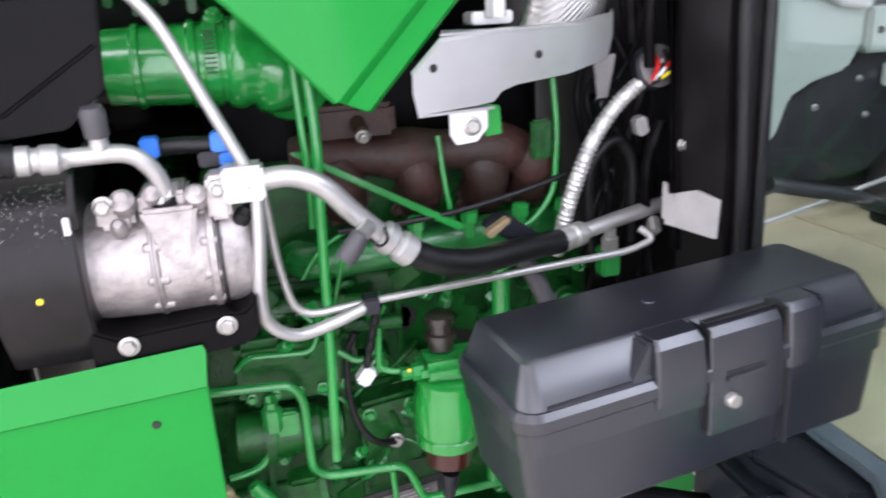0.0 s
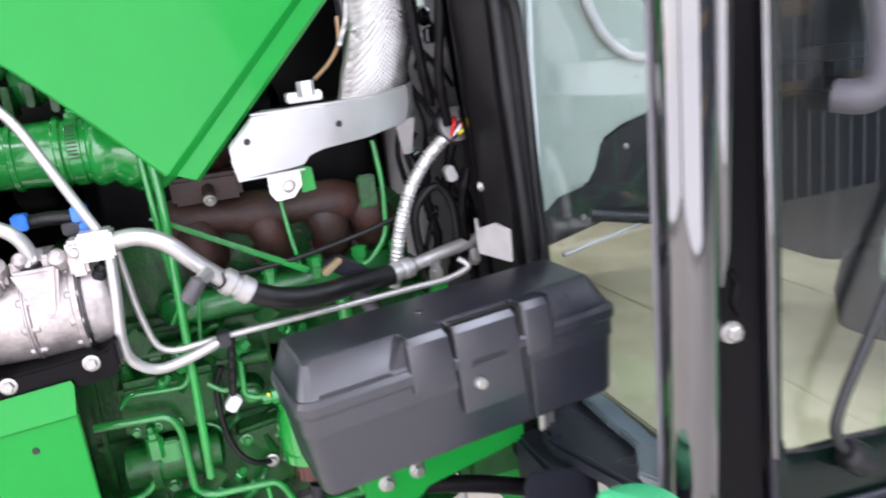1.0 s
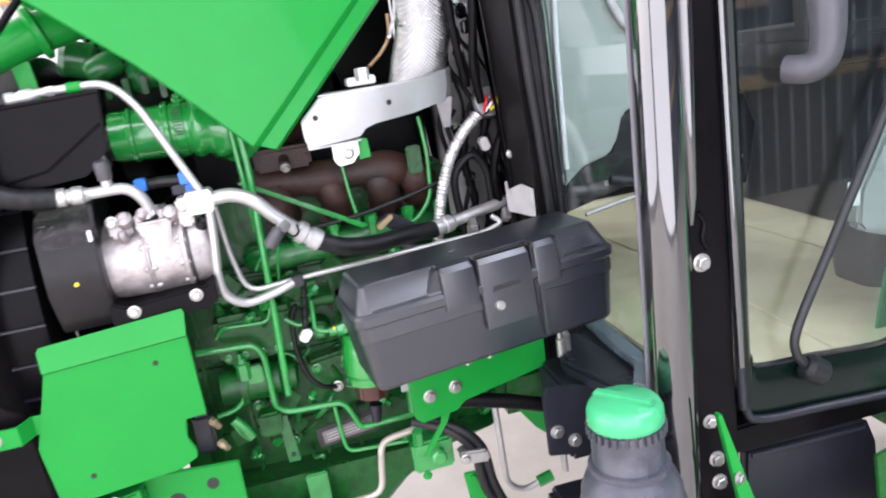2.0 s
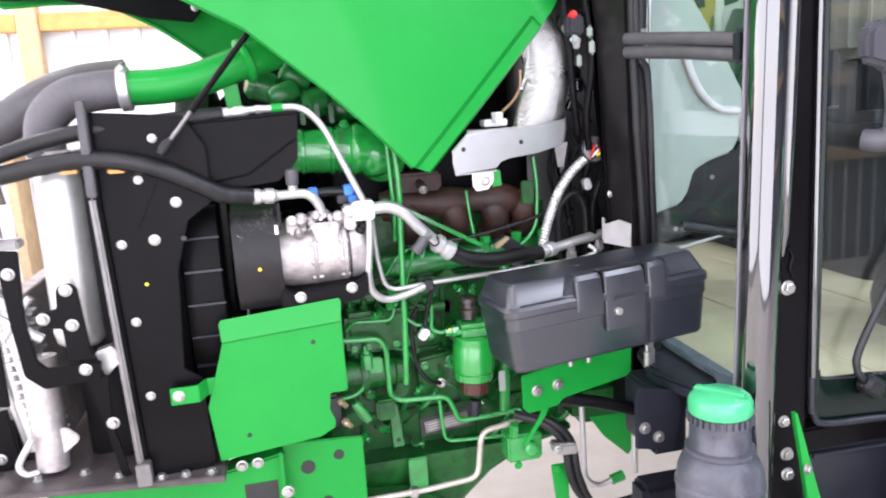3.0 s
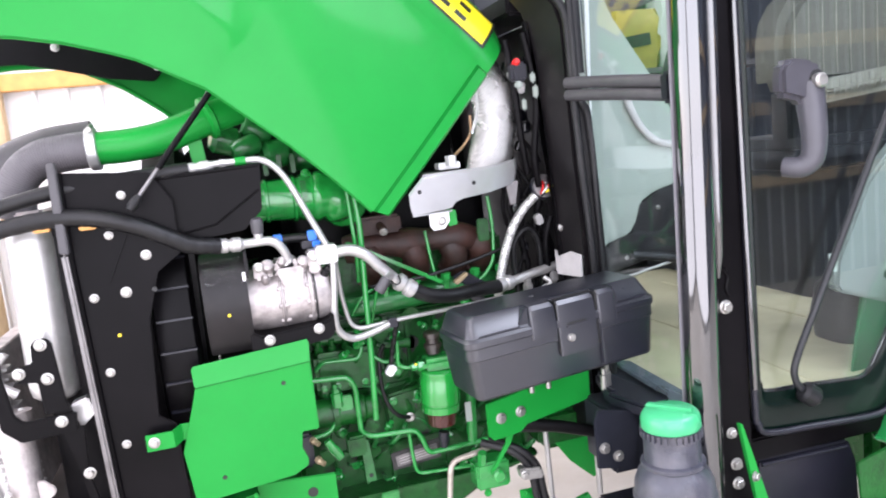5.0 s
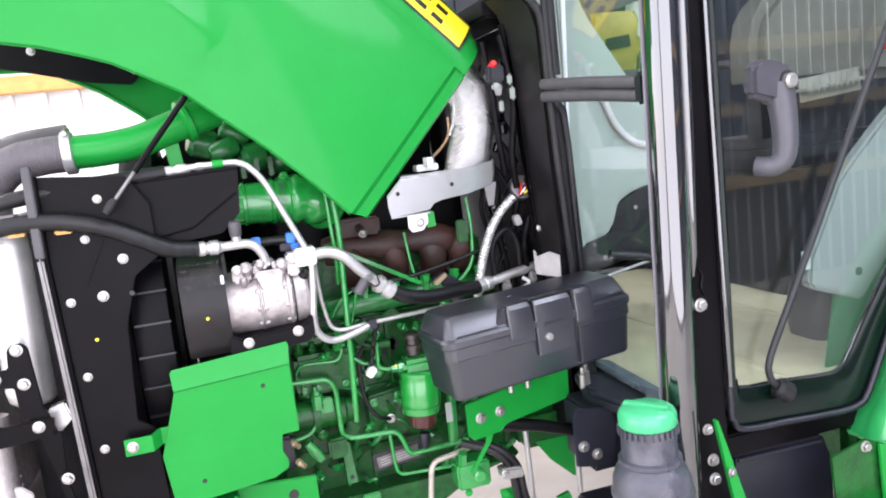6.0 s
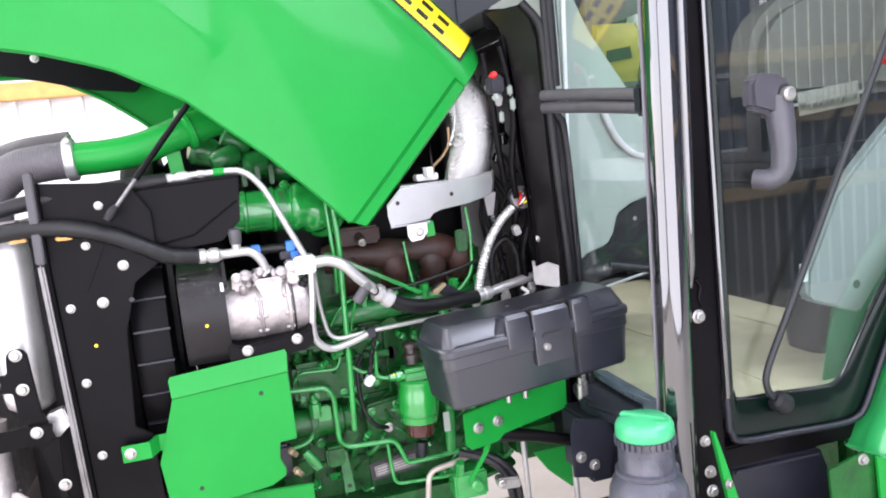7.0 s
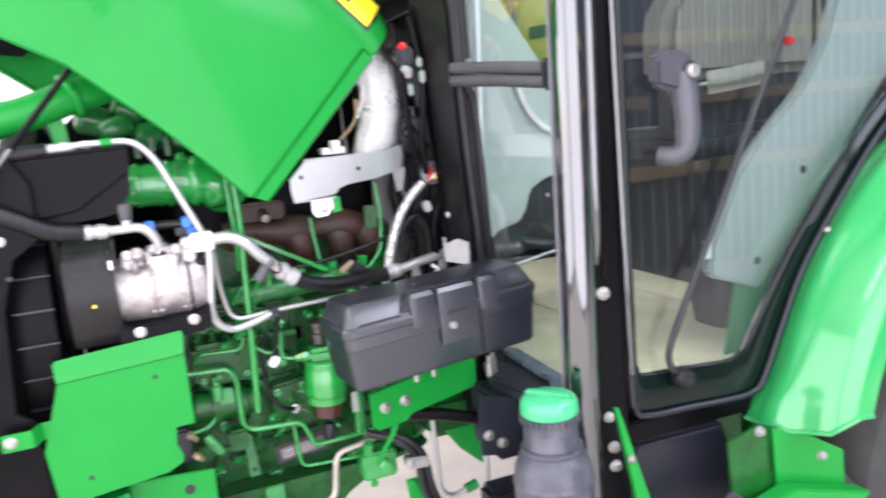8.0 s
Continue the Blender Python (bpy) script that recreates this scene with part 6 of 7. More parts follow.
part("lower_half", sweep([(0.532, 0.722, 1.618), (0.572, 0.58, 1.606), (0.602, 0.455, 1.592)], 0.012, seg=10), DUSTY_RUBBER, hb)
part("end_block", box(0.588, 0.616, 0.435, 0.468, 1.577, 1.634, 0.007), BLACK_PLASTIC, hb)
bolt(hb, (0.606, 0.434, 1.605), (0.6, -1, 0), r=0.007)
part("hinge_pin", rod((0.612, 0.43, 1.605), (0.622, 0.408, 1.605), 0.008), BOLT, hb)
part("floor_pan", box(0.6, 2.2, 0.42, 1.98, 0.9, 0.985, 0.004), BLACK_PAINT, cab)
# roof out of view, added so the inside of the cab stays dim
part("roof", box(0.5, 2.3, 0.32, 2.08, 2.40, 2.52, 0.03), BLACK_PLASTIC, cab)
for x, y in ((0.6, 2.02), (2.2, 2.02), (2.2, 0.40)):
    part("corner_pillar", box(x - 0.03, x + 0.03, y - 0.03, y + 0.03, 0.9, 2.42, 0.006), BLACK_GLOSS, cab)
part("rear_panel", box(2.16, 2.2, 0.42, 1.98, 0.98, 1.5, 0.004), DARK_TRIM, cab)
part("far_side_panel", box(0.65, 2.2, 1.96, 2.0, 0.98, 1.2, 0.004), DARK_TRIM, cab)
part("pane_edge_seal", sweep([(0.556, 0.714, 1.66), (0.556, 0.714, 2.4)], 0.012, seg=12), RUBBER, cab)
pane = part("corner_pane", prism([(0.612, 0.413), (0.618, 0.412), (0.576, 0.71), (0.57, 0.711)], 1.0, 2.4, 0.0, None, "z"), CAB_GLASS, cab, "green-tinted corner window pane")
pane.visible_shadow = False
part("sill_step", box(0.6, 1.1, 0.385, 0.42, 0.912, 0.955, 0.004), BLACK_PAINT, cab)
lowp = part("lower_panel", prism([(0.695, 0.91), (0.905, 0.905), (0.922, 0.86), (0.932, 0.7), (0.935, 0.5), (0.69, 0.5), (0.685, 0.7)], 0.392, 0.41, 0.006), BLACK_PLASTIC, cab)
part("panel_lip", sweep([(0.705, 0.391, 0.9), (0.895, 0.391, 0.895)], 0.004, seg=8), BLACK_PLASTIC, lowp)

door = thing("cab_door", (0.9, 0.37, 0.95), "closed glass cab door with black frame and handle", "door")
OUT = [(0.676, 2.38), (0.676, 1.6), (0.678, 1.06), (0.683, 0.995), (0.704, 0.972), (0.80, 0.965), (0.915, 0.958), (0.965, 0.962), (0.99, 0.984), (1.035, 1.075), (1.095, 1.19), (1.19, 1.312), (1.33, 1.46), (1.54, 1.61), (1.79, 1.71), (2.1, 1.76)]
INN = [(0.699, 2.38), (0.702, 1.6), (0.700, 1.12), (0.703, 1.06), (0.716, 1.043), (0.80, 1.038), (0.905, 1.03), (0.938, 1.036), (0.958, 1.06), (0.988, 1.108), (1.042, 1.19), (1.11, 1.275), (1.26, 1.44), (1.48, 1.61), (1.77, 1.72), (2.1, 1.78)]
OUT, INN = ([(p[0], p[2]) for p in spline([(x, 0, z) for x, z in line], 4)] for line in (OUT, INN))
rows = [[(a[0], 0.372, a[1]), (a[0] * 0.35 + b[0] * 0.65, 0.368, a[1] * 0.35 + b[1] * 0.65), (b[0], 0.376, b[1])] for a, b in zip(OUT, INN)]
dfr = part("frame", grid_mesh(rows, 0.02), DOOR_EDGE, door)
part("outer_lip", sweep([(x, 0.366, z) for x, z in OUT], 0.0065, seg=10), BLACK_PLASTIC, dfr, "shiny black rubber edge of the door")
part("edge_seal", sweep([(0.673, 0.3625, 2.36), (0.673, 0.3625, 1.6), (0.677, 0.3625, 1.06)], 0.0055, seg=14), BLACK_GLOSS, dfr)
part("inner_ledge", sweep([(x, 0.385, z) for x, z in INN], 0.005, seg=8), BLACK_GLOSS, dfr)
part("rear_post", box(2.08, 2.12, 0.368, 0.39, 1.75, 2.38, 0.004), BLACK_PAINT, dfr)
part("top_rail", box(0.672, 2.12, 0.368, 0.39, 2.34, 2.38, 0.004), BLACK_PAINT, dfr)
gl = part("pane", prism([(x + 0.0, z) for x, z in INN] + [(2.1, 2.36), (0.70, 2.36)], 0.380, 0.385), CAB_GLASS, door, "green-tinted door pane")
gl.visible_shadow = False
hd = part("handle", prism([(0.741, 1.568), (0.7405, 1.61), (0.748, 1.624), (0.763, 1.630), (0.812, 1.622), (0.827, 1.608), (0.833, 1.57), (0.831, 1.535), (0.806, 1.53), (0.781, 1.556), (0.76, 1.562)], 0.338, 0.370, 0.009), HANDLE_GREY, door, "dark grey moulded pull handle")
part("grip", sweep(spline([(0.807, 0.356, 1.585), (0.807, 0.35, 1.55), (0.805, 0.343, 1.51), (0.803, 0.341, 1.478), (0.798, 0.343, 1.456), (0.786, 0.35, 1.445), (0.775, 0.358, 1.444), (0.766, 0.372, 1.446)], 6), lambda s: 0.0245 - 0.045 * max(0, min(0.17, s - 0.02)), seg=20), HANDLE_GREY, hd)
oval = [(0.8095 + 0.0165 * math.cos(a), 1.581 + (0.03 if math.sin(a) < 0 else 0.026) * math.sin(a)) for a in (2 * math.pi * k / 24 for k in range(24))]
part("lock_recess", prism(oval, 0.3355, 0.34, 0.001), INK, hd)
part("push_button", lathe([(0, 0.0125), (0.012, 0.0125), (0.016, 0.009)], (0.8095, 0.3375, 1.588), (0, -1, 0), seg=24), BOLT, hd, "chrome push button")
grab = part("grab_rail", sweep(spline([(1.385, 0.36, 2.3), (1.265, 0.36, 2.08), (1.065, 0.356, 1.695), (0.938, 0.354, 1.45), (0.816, 0.354, 1.212), (0.76, 0.354, 1.103), (0.756, 0.354, 1.065), (0.772, 0.354, 1.042)], 6), 0.0065, seg=12), DARK_TRIM, door, "curved dark grab rail")
part("rubber_foot", lathe([(0, 0.012), (0.006, 0.019), (0.03, 0.0195), (0.037, 0.013)], (0.768, 0.354, 1.044), (0.75, -0.1, -0.55), seg=18), RUBBER, grab)

# inside the cab
mat = thing("floor_mat", (1.1, 1.0, 0.985), "beige dusty protective mat on the cab floor", "mat")
part("sheet", prism([(0.66, 0.452), (0.95, 0.425), (1.6, 0.43), (1.6, 1.7), (0.66, 1.7)], 0.985, 0.998, 0.003, None, "z"), MAT_BEIGE, mat)
for x in (0.9, 1.2):
    part("fold", sweep([(x, 0.45, 0.998), (x + 0.02, 0.9, 0.999), (x - 0.01, 1.5, 0.998)], 0.0035, seg=6), MAT_BEIGE, mat)
dash = thing("dashboard", (0.85, 1.2, 0.998), "grey-green moulded dashboard with dark lower housing", "dashboard")
part("grey_side", prism([(0.70, 1.21), (0.697, 1.566), (0.683, 1.81), (0.69, 1.95), (0.74, 1.95), (0.805, 1.804), (0.912, 1.64), (0.99, 1.5), (0.972, 1.42), (0.948, 1.378), (0.885, 1.362), (0.845, 1.341), (0.828, 1.29), (0.808, 1.262), (0.748, 1.247)], 1.0, 1.4, 0.006), GREY_TRIM, dash)
part("dark_housing", prism([(0.57, 1.2), (0.70, 1.2), (0.72, 1.235), (0.76, 1.255), (0.815, 1.27), (0.84, 1.34), (0.9, 1.37), (0.96, 1.39), (0.99, 1.46), (1.05, 1.45), (1.1, 1.38), (1.1, 1.27), (1.02, 1.2), (0.88, 1.19), (0.7, 1.15), (0.57, 1.13)], 1.012, 1.39, 0.008), DARK_TRIM, dash)
# thin tube stands in for the curved reflection across the dash side
part("pale_reflection_strip", sweep(spline([(0.80, 0.992, 1.66), (0.822, 0.992, 1.60), (0.852, 0.992, 1.535), (0.9, 0.992, 1.49), (0.96, 0.994, 1.478)], 6), 0.009, seg=10), PALE_STEEL, dash, "pale curved strip standing for a reflection")
part("edge_bead", sweep([(0.738, 0.995, 1.95), (0.712, 0.995, 1.5), (0.706, 0.995, 1.25)], 0.006, seg=8), WHITE_PAINT, dash)
panel = part("pale_panel", box(0.965, 1.085, 0.985, 1.012, 1.402, 1.472, 0.004), GREY_TRIM, dash, "pale switch panel with two screws")
for x in (0.985, 1.065):
    bolt(panel, (x, 0.985, 1.437), r=0.005, mat=INK)
part("small_bracket", box(1.02, 1.065, 0.98, 1.012, 1.345, 1.384, 0.004), WHITE_PAINT, dash, "small white bracket")
part("bracket_eye", lathe([(0, 0.012), (0.002, 0.011)], (1.04, 0.98, 1.364), (0, -1, 0), seg=14), INK, dash)
for x, z in ((0.80, 1.2), (0.9, 1.32), (0.98, 1.36), (1.0, 1.3)):
    bolt(dash, (x, 1.012, z), r=0.005)
part("pedal_arm", sweep(rounded([(0.78, 0.95, 1.22), (0.92, 0.93, 1.19), (1.02, 0.93, 1.15)], 0.04), 0.012, seg=10), DARK_TRIM, dash)
part("pedal", box(0.99, 1.05, 0.90, 0.97, 1.13, 1.15, 0.005), RUBBER, dash)
part("thin_lever", rod((0.70, 0.9, 1.17), (1.1, 0.98, 1.21), 0.004), TUBE_METAL, dash)
part("steering_column", rod((0.98, 1.2, 1.4), (1.12, 1.2, 1.72), 0.04), DARK_TRIM, dash)

seat = thing("driver_seat", (1.6, 1.2, 0.998), "grey ribbed fabric tractor seat on a dark pedestal", "seat")
part("pedestal", loft([rounded_ring(1.37, 1.95, 1.0, 1.42, 0.05, 0.998), rounded_ring(1.4, 1.92, 1.02, 1.4, 0.05, 1.2), rounded_ring(1.36, 1.9, 0.99, 1.43, 0.05, 1.36)]), DARK_TRIM, seat)
part("back_shell", box(1.36, 1.9, 1.06, 1.16, 1.43, 1.6, 0.02), DARK_TRIM, seat)
pad = part("cushion", box(1.34, 1.84, 1.0, 1.47, 1.36, 1.45, 0.03), DARK_TRIM, seat, "dark lower cushion")
pad = part("backrest", prism([(1.33, 1.585), (1.312, 1.62), (1.314, 1.72), (1.328, 1.78), (1.36, 1.825), (1.41, 1.862), (1.5, 1.895), (1.65, 1.91), (1.82, 1.9), (1.9, 1.86), (1.93, 1.7), (1.9, 1.585)], 1.03, 1.17, 0.03), FABRIC, seat, "grey fabric backrest with pale piping")
own = None
for k in range(12):
    x = 1.355 + k * 0.046
    own = sweep([(x, 1.03, 1.62), (x - 0.004, 1.027, 1.65), (x + 0.004, 1.032, 1.82 + 0.06 * math.sin(k / 11 * math.pi))], 0.0022, own, seg=6)
tagged(part("piping", own, ARM_FABRIC, pad), kind="stuff")
rest = box(1.36, 1.62, 0.93, 0.99, 1.555, 1.618, 0.028, None, Matrix.Translation((1.55, 0, 1.58)) @ Matrix.Rotation(radians(-5), 4, "Y") @ Matrix.Translation((-1.55, 0, -1.58)))
own = None
for k in range(11):
    own = sweep([(1.385 + k * 0.019, 0.928, 1.56 + k * 0.0018), (1.385 + k * 0.019, 0.928, 1.60 + k * 0.0018)], 0.002, own, seg=6)
tagged(part("piping", own, ARM_FABRIC, part("armrest", rest, ARM_FABRIC, seat)), kind="stuff")
part("belt_strap", sweep([(1.72, 0.9, 1.5), (1.69, 0.88, 1.62), (1.72, 0.9, 1.9)], 0.02, seg=8, flat=0.25), INK, seat)
part("buckle", box(1.578, 1.603, 0.86, 0.885, 1.655, 1.675, 0.005), RED, seat, "red belt buckle")

trim = thing("fender_trim", (1.15, 0.46, 1.12), "pale grey curved trim over the inner fender", "trim")
tp = part("panel", prism([(1.285, 1.85), (1.28, 1.711), (1.256, 1.644), (1.233, 1.605), (1.186, 1.54), (1.124, 1.488), (1.06, 1.43), (1.019, 1.388), (0.968, 1.29), (0.942, 1.242), (0.937, 1.19), (0.948, 1.178), (1.068, 1.138), (1.13, 1.21), (1.197, 1.288), (1.33, 1.44), (1.43, 1.55), (1.55, 1.66), (1.56, 1.85)], 0.45, 0.48, 0.006), GREY_PALE, trim)
for x, z in ((1.058, 1.199), (1.186, 1.373)):
    part("plug_hole", lathe([(0, 0.009), (0.001, 0.0085)], (x, 0.45, z), (0, -1, 0), seg=16), INK, tp)
part("label", box(0.912, 0.932, 0.440, 0.4415, 1.225, 1.262), GREY_TRIM, trim, "small white paper label")
part("green_liner", prism([(1.0, 0.99), (1.03, 1.15), (1.10, 1.145), (1.2, 1.26), (1.45, 1.5), (1.45, 0.99)], 0.485, 0.492, 0.001), GREEN_DEEP, trim)
pouch = thing("floor_box", (1.18, 0.68, 0.998), "dark plastic box on the cab floor", "box")
part("body", loft([rounded_ring(1.12, 1.25, 0.62, 0.75, 0.04, 0.998), rounded_ring(1.11, 1.26, 0.615, 0.755, 0.045, 1.06), rounded_ring(1.125, 1.25, 0.62, 0.75, 0.04, 1.12), rounded_ring(1.15, 1.23, 0.64, 0.73, 0.03, 1.14)]), DARK_TRIM, pouch)
part("catch", box(1.165, 1.18, 0.61, 0.618, 1.05, 1.062, 0.001), BOLT, pouch)
cons = thing("side_console", (1.5, 1.7, 0.998), "dark side console with levers", "console")
part("body", box(1.3, 2.1, 1.52, 1.86, 0.998, 1.3, 0.03), DARK_TRIM, cons)


part("lever", rod((1.5, 1.6, 1.29), (1.47, 1.58, 1.42), 0.008), BLACK_PLASTIC, cons)
part("lever_knob", lathe([(0, 0.008), (0.01, 0.016), (0.03, 0.016), (0.04, 0.006)], (1.47, 1.58, 1.41), (-0.2, -0.1, 1), seg=14), YELLOW, cons)

# ---- rear fender, tyre and step bracket ----
WX, WZ = 1.75, 0.75
fen = thing("rear_fender", (1.2, 0.3, 0.91), "glossy green rear fender with a rolled edge", "fender")
prof = [(0.40, 0.75), (0.394, 0.762), (0.385, 0.768), (0.37, 0.764), (0.355, 0.768), (0.335, 0.78), (0.315, 0.781), (0.295, 0.776), (0.275, 0.77), (0.25, 0.763), (0.228, 0.756), (0.212, 0.742), (0.203, 0.718), (0.20, 0.69)]


def fender_at(k, y, r):
    """A point of the fender: k steps round from its lower end, whose outer corner is rounded off."""
    lip = 0.034 * math.exp(-((k * 2.9 / 5.0) ** 2)) * max(0, min(1, (y - 0.29) / 0.06))
    start = 169.2 - 2.0 * max(0, (0.3 - y) / 0.1) - 3.0 * max(0, (0.22 - y) / 0.02) * (1 - k / 39)
    a, r = radians(start - k * 2.9), r + 0.02 * k / 20 + lip
    return (WX + r * math.cos(a), y, WZ + r * math.sin(a))


rows = [[fender_at(k, y, r) for y, r in prof] for k in range(40)]
part("shell", grid_mesh(rows, 0.004), GREEN_SHEEN, fen, smooth=60)
part("rolled_edge", sweep([rows[0][i] for i in range(len(prof))], 0.005, seg=8), GREEN_SHEEN, fen)
for a, lab in ((140, ""), (118, "")):
    part("rivet", lathe([(0, 0.007), (0.003, 0.004)], (WX + 0.8 * math.cos(radians(a)), 0.345, WZ + 0.8 * math.sin(radians(a))), (math.cos(radians(a)), 0, math.sin(radians(a))), seg=10), BOLT, fen)
tyre = thing("rear_axle", (WX, 0.42, 0.0), "rear axle with a large dusty tractor tyre", "axle")
part("axle_tube", rod((WX, 0.5, 0.625), (WX, 1.2, 0.625), 0.09, seg=24), GREEN_CAST_SHADED, tyre)
ty = part("tyre", lathe([(0, 0.36), (0.01, 0.48), (0.05, 0.58), (0.1, 0.605), (0.28, 0.605), (0.33, 0.58), (0.37, 0.5), (0.38, 0.36)], (WX, 0.24, 0.625), (0, 1, 0), seg=64), TYRE, tyre)
for k in range(22):
    a = 2 * math.pi * k / 22
    m = Matrix.Translation((WX, 0.43, 0.625)) @ Matrix.Rotation(-a, 4, "Y") @ Matrix.Translation((0.605, 0, 0)) @ Matrix.Rotation(radians(35 if k % 2 else -35), 4, "X")
    part("lug", box(-0.02, 0.022, -0.12, 0.12, -0.022, 0.022, 0.006, None, m @ Matrix.Translation((0, 0.08 if k % 2 else -0.08, 0))), TYRE, ty)
part("rim", lathe([(0, 0.36), (0.03, 0.34), (0.1, 0.3), (0.12, 0.1), (0.14, 0.05)], (WX, 0.25, 0.625), (0, 1, 0), seg=40), YELLOW, tyre)
step = thing("step_bracket", (1.0, 0.31, 0.69), "folded green step bracket with zinc bolts", "bracket")
# same painted bracket; the darker green puts the turned face in shade
part("inner_fold", prism([(0.845, 0.903), (0.925, 0.922), (0.985, 0.895), (0.965, 0.70), (0.862, 0.70)], 0.31, 0.316, 0.001), GREEN_CAST_SHADED, step)
part("outer_plate", prism([(0.945, 0.912), (1.05, 0.868), (1.128, 0.822), (1.137, 0.65), (0.965, 0.65)], 0.30, 0.306, 0.001), GREEN, step)
part("tread", prism([(0.70, 0.735), (0.96, 0.80), (1.16, 0.74), (1.1, 0.70), (0.75, 0.70)], 0.26, 0.30, 0.003), GREEN, step)
for x, z in ((0.922, 0.908), (1.068, 0.826), (0.98, 0.73)):
    bolt(step, (x, 0.30 if x > 0.95 else 0.31, z), r=0.009)
part("bumper", rod((0.85, 0.31, 0.79), (0.85, 0.28, 0.79), 0.014), DUSTY_RUBBER, step)
flange = thing("green_gusset", (0.65, 0.34, 0.8), "narrow bright green gusset beside the pillar", "gusset")
part("plate", prism([(0.615, 1.02), (0.621, 1.02), (0.638, 0.965), (0.656, 0.905), (0.686, 0.81), (0.71, 0.60), (0.68, 0.60), (0.647, 0.85), (0.630, 0.94)], 0.325, 0.335, 0.001), GREEN, flange)
bolt(flange, (0.64, 0.325, 0.92), (0.5, -1, 0), r=0.008)

# ---- fluid reservoir and the black brackets by the cab front ----
res = thing("fluid_reservoir", (0.494, 0.345, 0.55), "dark grey plastic fluid reservoir with mint green cap", "reservoir")
part("bottle", lathe([(0, 0.064), (0.22, 0.069), (0.33, 0.069), (0.362, 0.067), (0.38, 0.06), (0.39, 0.051), (0.396, 0.048), (0.468, 0.047), (0.47, 0.044)], (0.494, 0.345, 0.578), (0, 0, 1), seg=48), RESERVOIR, res)
part("shoulder_bead", lathe([(0, 0.068), (0.004, 0.071), (0.01, 0.071), (0.014, 0.068)], (0.494, 0.345, 0.908), (0, 0, 1), seg=48), RESERVOIR, res)
part("neck_ring", lathe([(0, 0.05), (0.003, 0.0545), (0.009, 0.0545), (0.012, 0.05)], (0.494, 0.345, 0.968), (0, 0, 1), seg=48), RESERVOIR, res)
capp = part("cap", lathe([(0, 0.0485), (0.003, 0.0505), (0.02, 0.0495), (0.027, 0.046), (0.031, 0.04), (0.032, 0.0)], (0.494, 0.345, 1.036), (0, 0, 1), seg=48), CAP_GREEN, res, "mint green screw cap")
part("grip_bar", box(-0.043, 0.043, -0.009, 0.009, 0, 0.009, 0.004, None, Matrix.Translation((0.494, 0.345, 1.064)) @ Matrix.Rotation(radians(-52), 4, "Z")), CAP_GREEN, capp)
for k in range(30):
    a = 2 * math.pi * k / 30
    part("tooth", box(-0.003, 0.003, -0.003, 0.003, -0.007, 0.007, 0.001, None, Matrix.Translation((0.494 + 0.0495 * math.cos(a), 0.345 + 0.0495 * math.sin(a), 1.029)) @ Matrix.Rotation(a, 4, "Z")), RESERVOIR, capp)
br2 = thing("reservoir_bracket", (0.5, 0.55, 0.85), "black steel bracket with zinc bolts beside the reservoir", "bracket")
part("plate", prism([(0.45, 0.985), (0.458, 1.004), (0.535, 0.99), (0.545, 0.95), (0.53, 0.87), (0.45, 0.885)], 0.548, 0.556, 0.002), BLUE_BLACK, br2)
part("side_box", box(0.49, 0.56, 0.556, 0.68, 0.86, 0.99, 0.006), BLUE_BLACK, br2)
for x, z in ((0.467, 0.925), (0.495, 0.903)):
    bolt(br2, (x, 0.548, z), r=0.0095)
part("lower_arm", box(0.44, 0.60, 0.50, 0.56, 0.76, 0.83, 0.01), BLACK_PLASTIC, br2)
arm = thing("support_arm", (0.45, 0.64, 0.95), "black round support arm under the tool box", "arm")
part("tube", sweep([(0.33, 0.66, 0.967), (0.42, 0.65, 0.945), (0.50, 0.64, 0.92)], 0.0125, seg=16), BLACK_PAINT, arm)
part("second_tube", sweep([(0.33, 0.69, 0.945), (0.42, 0.68, 0.93), (0.52, 0.65, 0.905)], 0.008, seg=12), RUBBER, arm)
tray = thing("cab_front_ledge", (0.62, 0.6, 0.95), "black moulded ledge below the corner window", "ledge")
part("ledge", prism([(0.51, 0.60), (0.55, 0.74), (0.60, 0.75), (0.625, 0.715), (0.612, 0.50), (0.56, 0.43), (0.545, 0.47)], 0.985, 1.012, 0.006, None, "z"), BLUE_BLACK, tray)
part("front_lip", prism([(0.514, 1.02), (0.56, 1.0), (0.59, 0.973), (0.586, 0.925), (0.516, 0.965)], 0.60, 0.64, 0.006), BLUE_BLACK, tray)
# the ledge's bluish reflection, laid on as a pale strip
part("reflection_strip", prism([(0.604, 0.752), (0.632, 0.718), (0.621, 0.488), (0.572, 0.415), (0.557, 0.449), (0.59, 0.51), (0.6, 0.7)], 1.016, 1.030, 0.003, None, "z"), LEDGE_REFLECTION, tray, "pale blue-grey strip standing for a reflection")
for x, y in ((0.52, 0.655), (0.535, 0.67)):
    part("terminal", lathe([(0, 0.008), (0.03, 0.008), (0.032, 0.005), (0.045, 0.005)], (x, y - 0.02, 1.01), (0, 0, 1), seg=10), BOLT, tray)

# ---- wiring on the front of the cab ----
con = thing("wiring_conduit", (0.44, 0.86, 1.25), "silver braided wiring conduit with a multi-pin plug", "cable")
part("braid", sweep(spline([(0.494, 0.835, 1.415), (0.458, 0.84, 1.384), (0.428, 0.84, 1.345), (0.408, 0.842, 1.30), (0.395, 0.85, 1.25), (0.384, 0.86, 1.19)], 60), lambda s: 0.0098 + 0.0012 * math.sin(s * 900) * math.cos(s * 137), seg=20), BRAID, con)
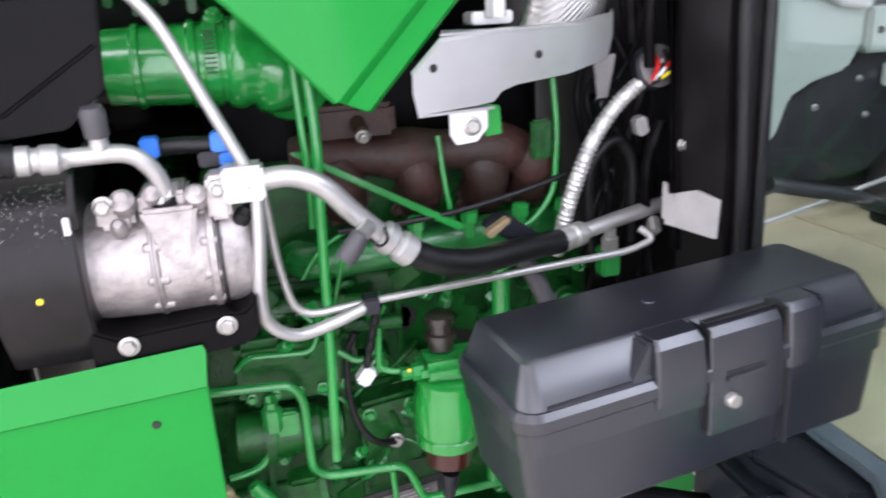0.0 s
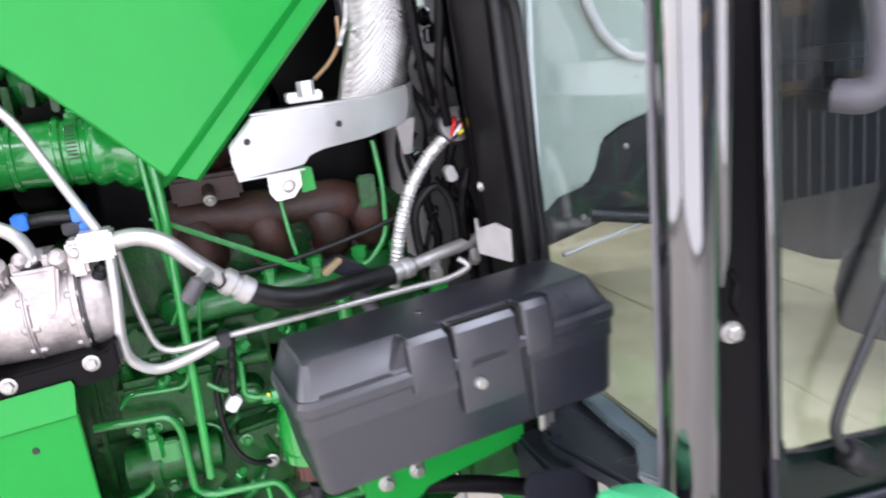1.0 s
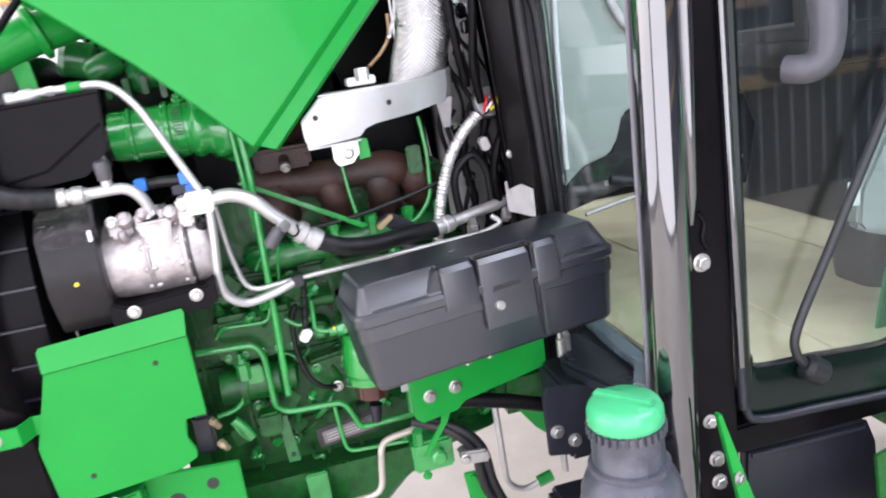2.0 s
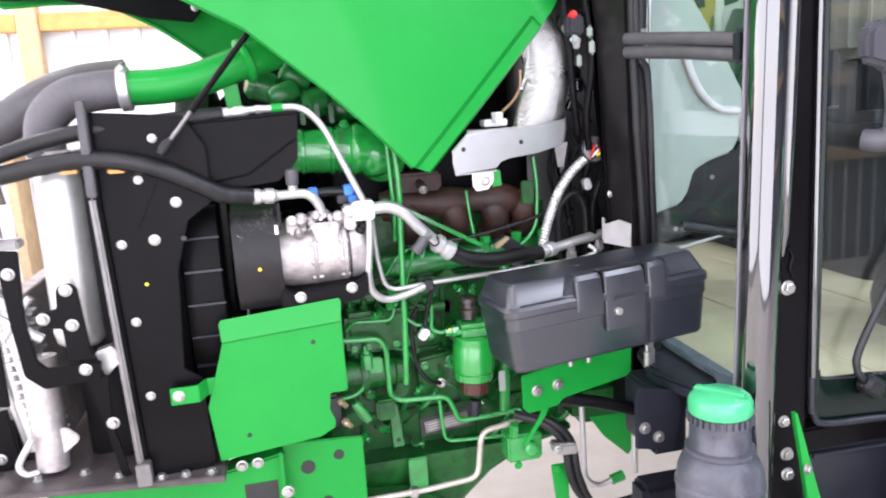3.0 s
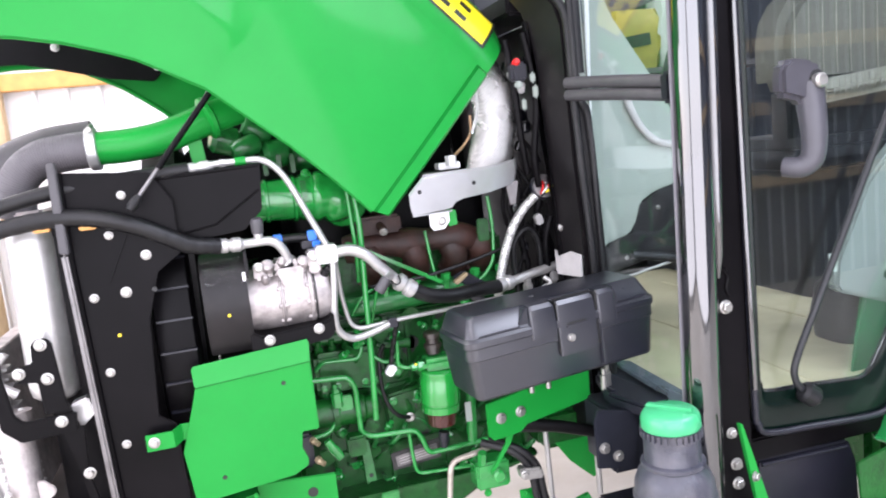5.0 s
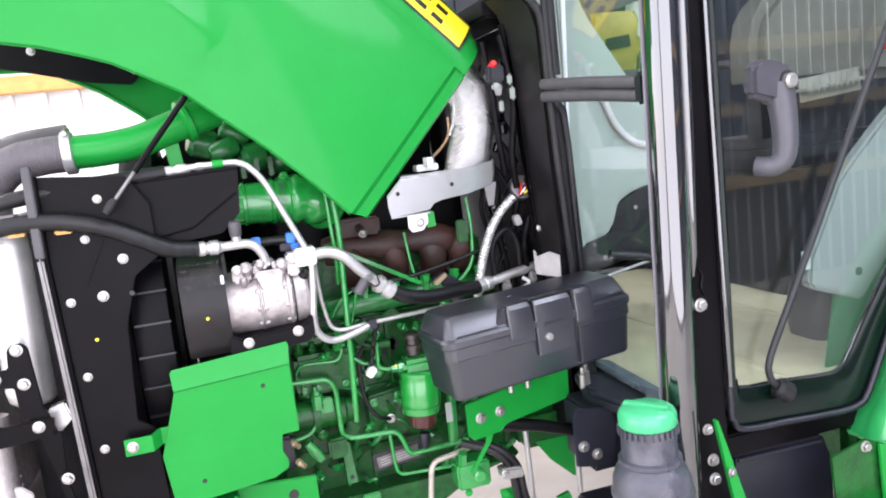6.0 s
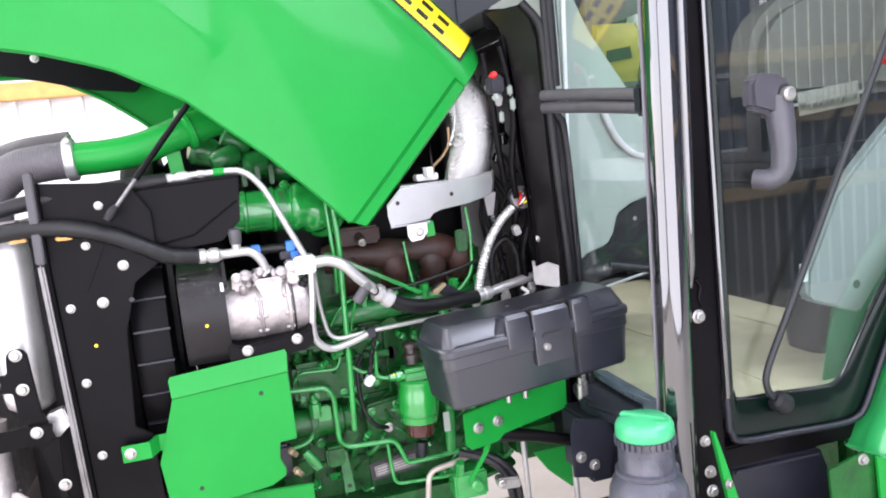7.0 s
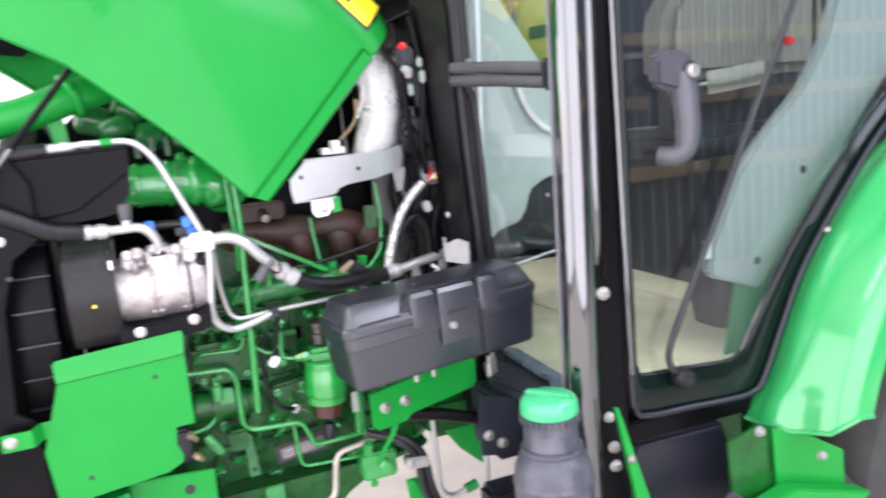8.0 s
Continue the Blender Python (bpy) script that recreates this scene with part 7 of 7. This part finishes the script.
part("plug", lathe([(0, 0.012), (0.006, 0.028), (0.02, 0.028), (0.022, 0.023)], (0.503, 0.85, 1.423), (0.1, -1, 0.25), seg=24), BLACK_PLASTIC, con)
part("plug_rim", lathe([(0, 0.0225), (0.001, 0.0262), (0.005, 0.0262), (0.006, 0.0225)], (0.505, 0.829, 1.4285), (0.1, -1, 0.25), seg=28), WORN_STEEL, con, "scuffed dark rim of the plug")
for k, (mat, dx, dz) in enumerate(((RED, -0.008, 0.006), (YELLOW, 0.011, 0.0), (RUBBER, -0.006, -0.01), (PAPER, 0.0, 0.002), (RUBBER, 0.003, 0.013), (RED, 0.006, 0.008))):
    part("wire", sweep(spline([(0.492, 0.822, 1.408), (0.505 + dx, 0.812, 1.424 + dz), (0.51 + dx, 0.826, 1.434 + dz)], 5), 0.0025, seg=6), mat, con)
loop = thing("heater_hose", (0.45, 0.865, 1.237), "dusty black rubber hose looped in front of the cab", "hose")
part("hose", sweep(spline([(0.442, 0.872, 1.18), (0.432, 0.866, 1.286), (0.452, 0.865, 1.325), (0.478, 0.866, 1.332), (0.498, 0.868, 1.291), (0.5, 0.872, 1.19)], 8), 0.0075, seg=14), RUBBER, loop)
har = thing("wiring_harness", (0.49, 0.82, 1.3), "black wiring harness with white taped plugs", "cable")
for k, pts in enumerate(([(0.475, 0.80, 1.76), (0.488, 0.80, 1.68), (0.492, 0.80, 1.6), (0.482, 0.81, 1.5), (0.49, 0.82, 1.43)],
                         [(0.445, 0.83, 1.75), (0.452, 0.82, 1.66), (0.458, 0.82, 1.55), (0.47, 0.83, 1.46)],
                         [(0.51, 0.87, 1.40), (0.495, 0.88, 1.33), (0.505, 0.885, 1.26), (0.49, 0.89, 1.18)],
                         [(0.47, 0.87, 1.4), (0.46, 0.88, 1.32), (0.47, 0.88, 1.24), (0.44, 0.89, 1.17)],
                         [(0.52, 0.84, 1.36), (0.505, 0.845, 1.30), (0.51, 0.85, 1.22), (0.52, 0.85, 1.15)])):
    part("lead", sweep(spline(pts, 8), lambda s: 0.008 + 0.001 * math.sin(s * 1500), seg=8), BLACK_PAINT, har)
for x, z, w, h in ((0.486, 1.665, 0.005, 0.012), (0.49, 1.635, 0.005, 0.015), (0.453, 1.652, 0.008, 0.008), (0.462, 1.61, 0.004, 0.014)):
    part("taped_plug", box(x - w, x + w, 0.785, 0.80, z - h, z + h, 0.004), GREY_TRIM, har, "white taped plug")
part("red_cap", lathe([(0, 0.008), (0.012, 0.008), (0.016, 0.005)], (0.452, 0.80, 1.697), (0, -1, 0.3), seg=14), RED, har, "small red cap")
part("black_plug", box(0.44, 0.475, 0.79, 0.82, 1.66, 1.70, 0.005), BLACK_PLASTIC, har)
rnd = random.Random(21)
for k in range(16):
    x0, z0 = rnd.uniform(0.43, 0.53), rnd.uniform(1.2, 1.72)
    pts = [(x0, 0.895, z0)]
    for _ in range(3):
        x0, z0 = min(0.535, max(0.425, x0 + rnd.uniform(-0.03, 0.03))), z0 - rnd.uniform(0.03, 0.08)
        pts.append((x0, 0.895 - rnd.uniform(0, 0.02), z0))
    part("thin_lead", sweep(spline(pts, 5), rnd.choice((0.0024, 0.0032, 0.0045)), seg=7), BLACK_PAINT, har)
for k in range(12):
    x0, z0 = rnd.uniform(0.44, 0.525), rnd.uniform(1.18, 1.72)
    part("connector", box(-0.008, 0.008, -0.01, 0.01, -0.012, 0.012, 0.003, None, pose(x0, 0.885 if k % 3 else 0.84, z0, rnd.uniform(-40, 40), rnd.uniform(-40, 40), 0)), BLACK_GLOSS if k % 3 else TUBE_METAL, har)
wb = thing("pipe_clamp_plate", (0.5, 0.71, 1.24), "white painted steel pipe clamp plate", "plate")
def on_post(y, z, lift):
    """A point on the plane of the front post's face, lifted off it."""
    return (0.5215 + (0.798 - y) * 0.2105 - lift, y - lift * 0.2, z)


part("plate", loft([[on_post(y, z, h) for y, z in ((0.803, 1.271), (0.757, 1.286), (0.722, 1.281), (0.724, 1.233), (0.808, 1.231))] for h in (0.004, 0.0085)]), PALE_STEEL, wb, smooth=0)
part("back_leg", loft([[on_post(y, z, h) for y, z in ((0.818, 1.235), (0.818, 1.284), (0.811, 1.282), (0.81, 1.272), (0.806, 1.272), (0.806, 1.235))] for h in (0.001, 0.0038)]), PALE_STEEL, wb, smooth=0)
tp2 = thing("tap_fitting", (0.455, 0.82, 1.19), "zinc tap fitting with green body", "fitting")
part("nut", lathe([(0, 0.012), (0.018, 0.012), (0.02, 0.009), (0.03, 0.009)], (0.447, 0.83, 1.195), (0, 0, 1), seg=6), BOLT, tp2)
part("green_body", box(0.435, 0.462, 0.825, 0.85, 1.16, 1.2, 0.003), GREEN_PIPE, tp2)
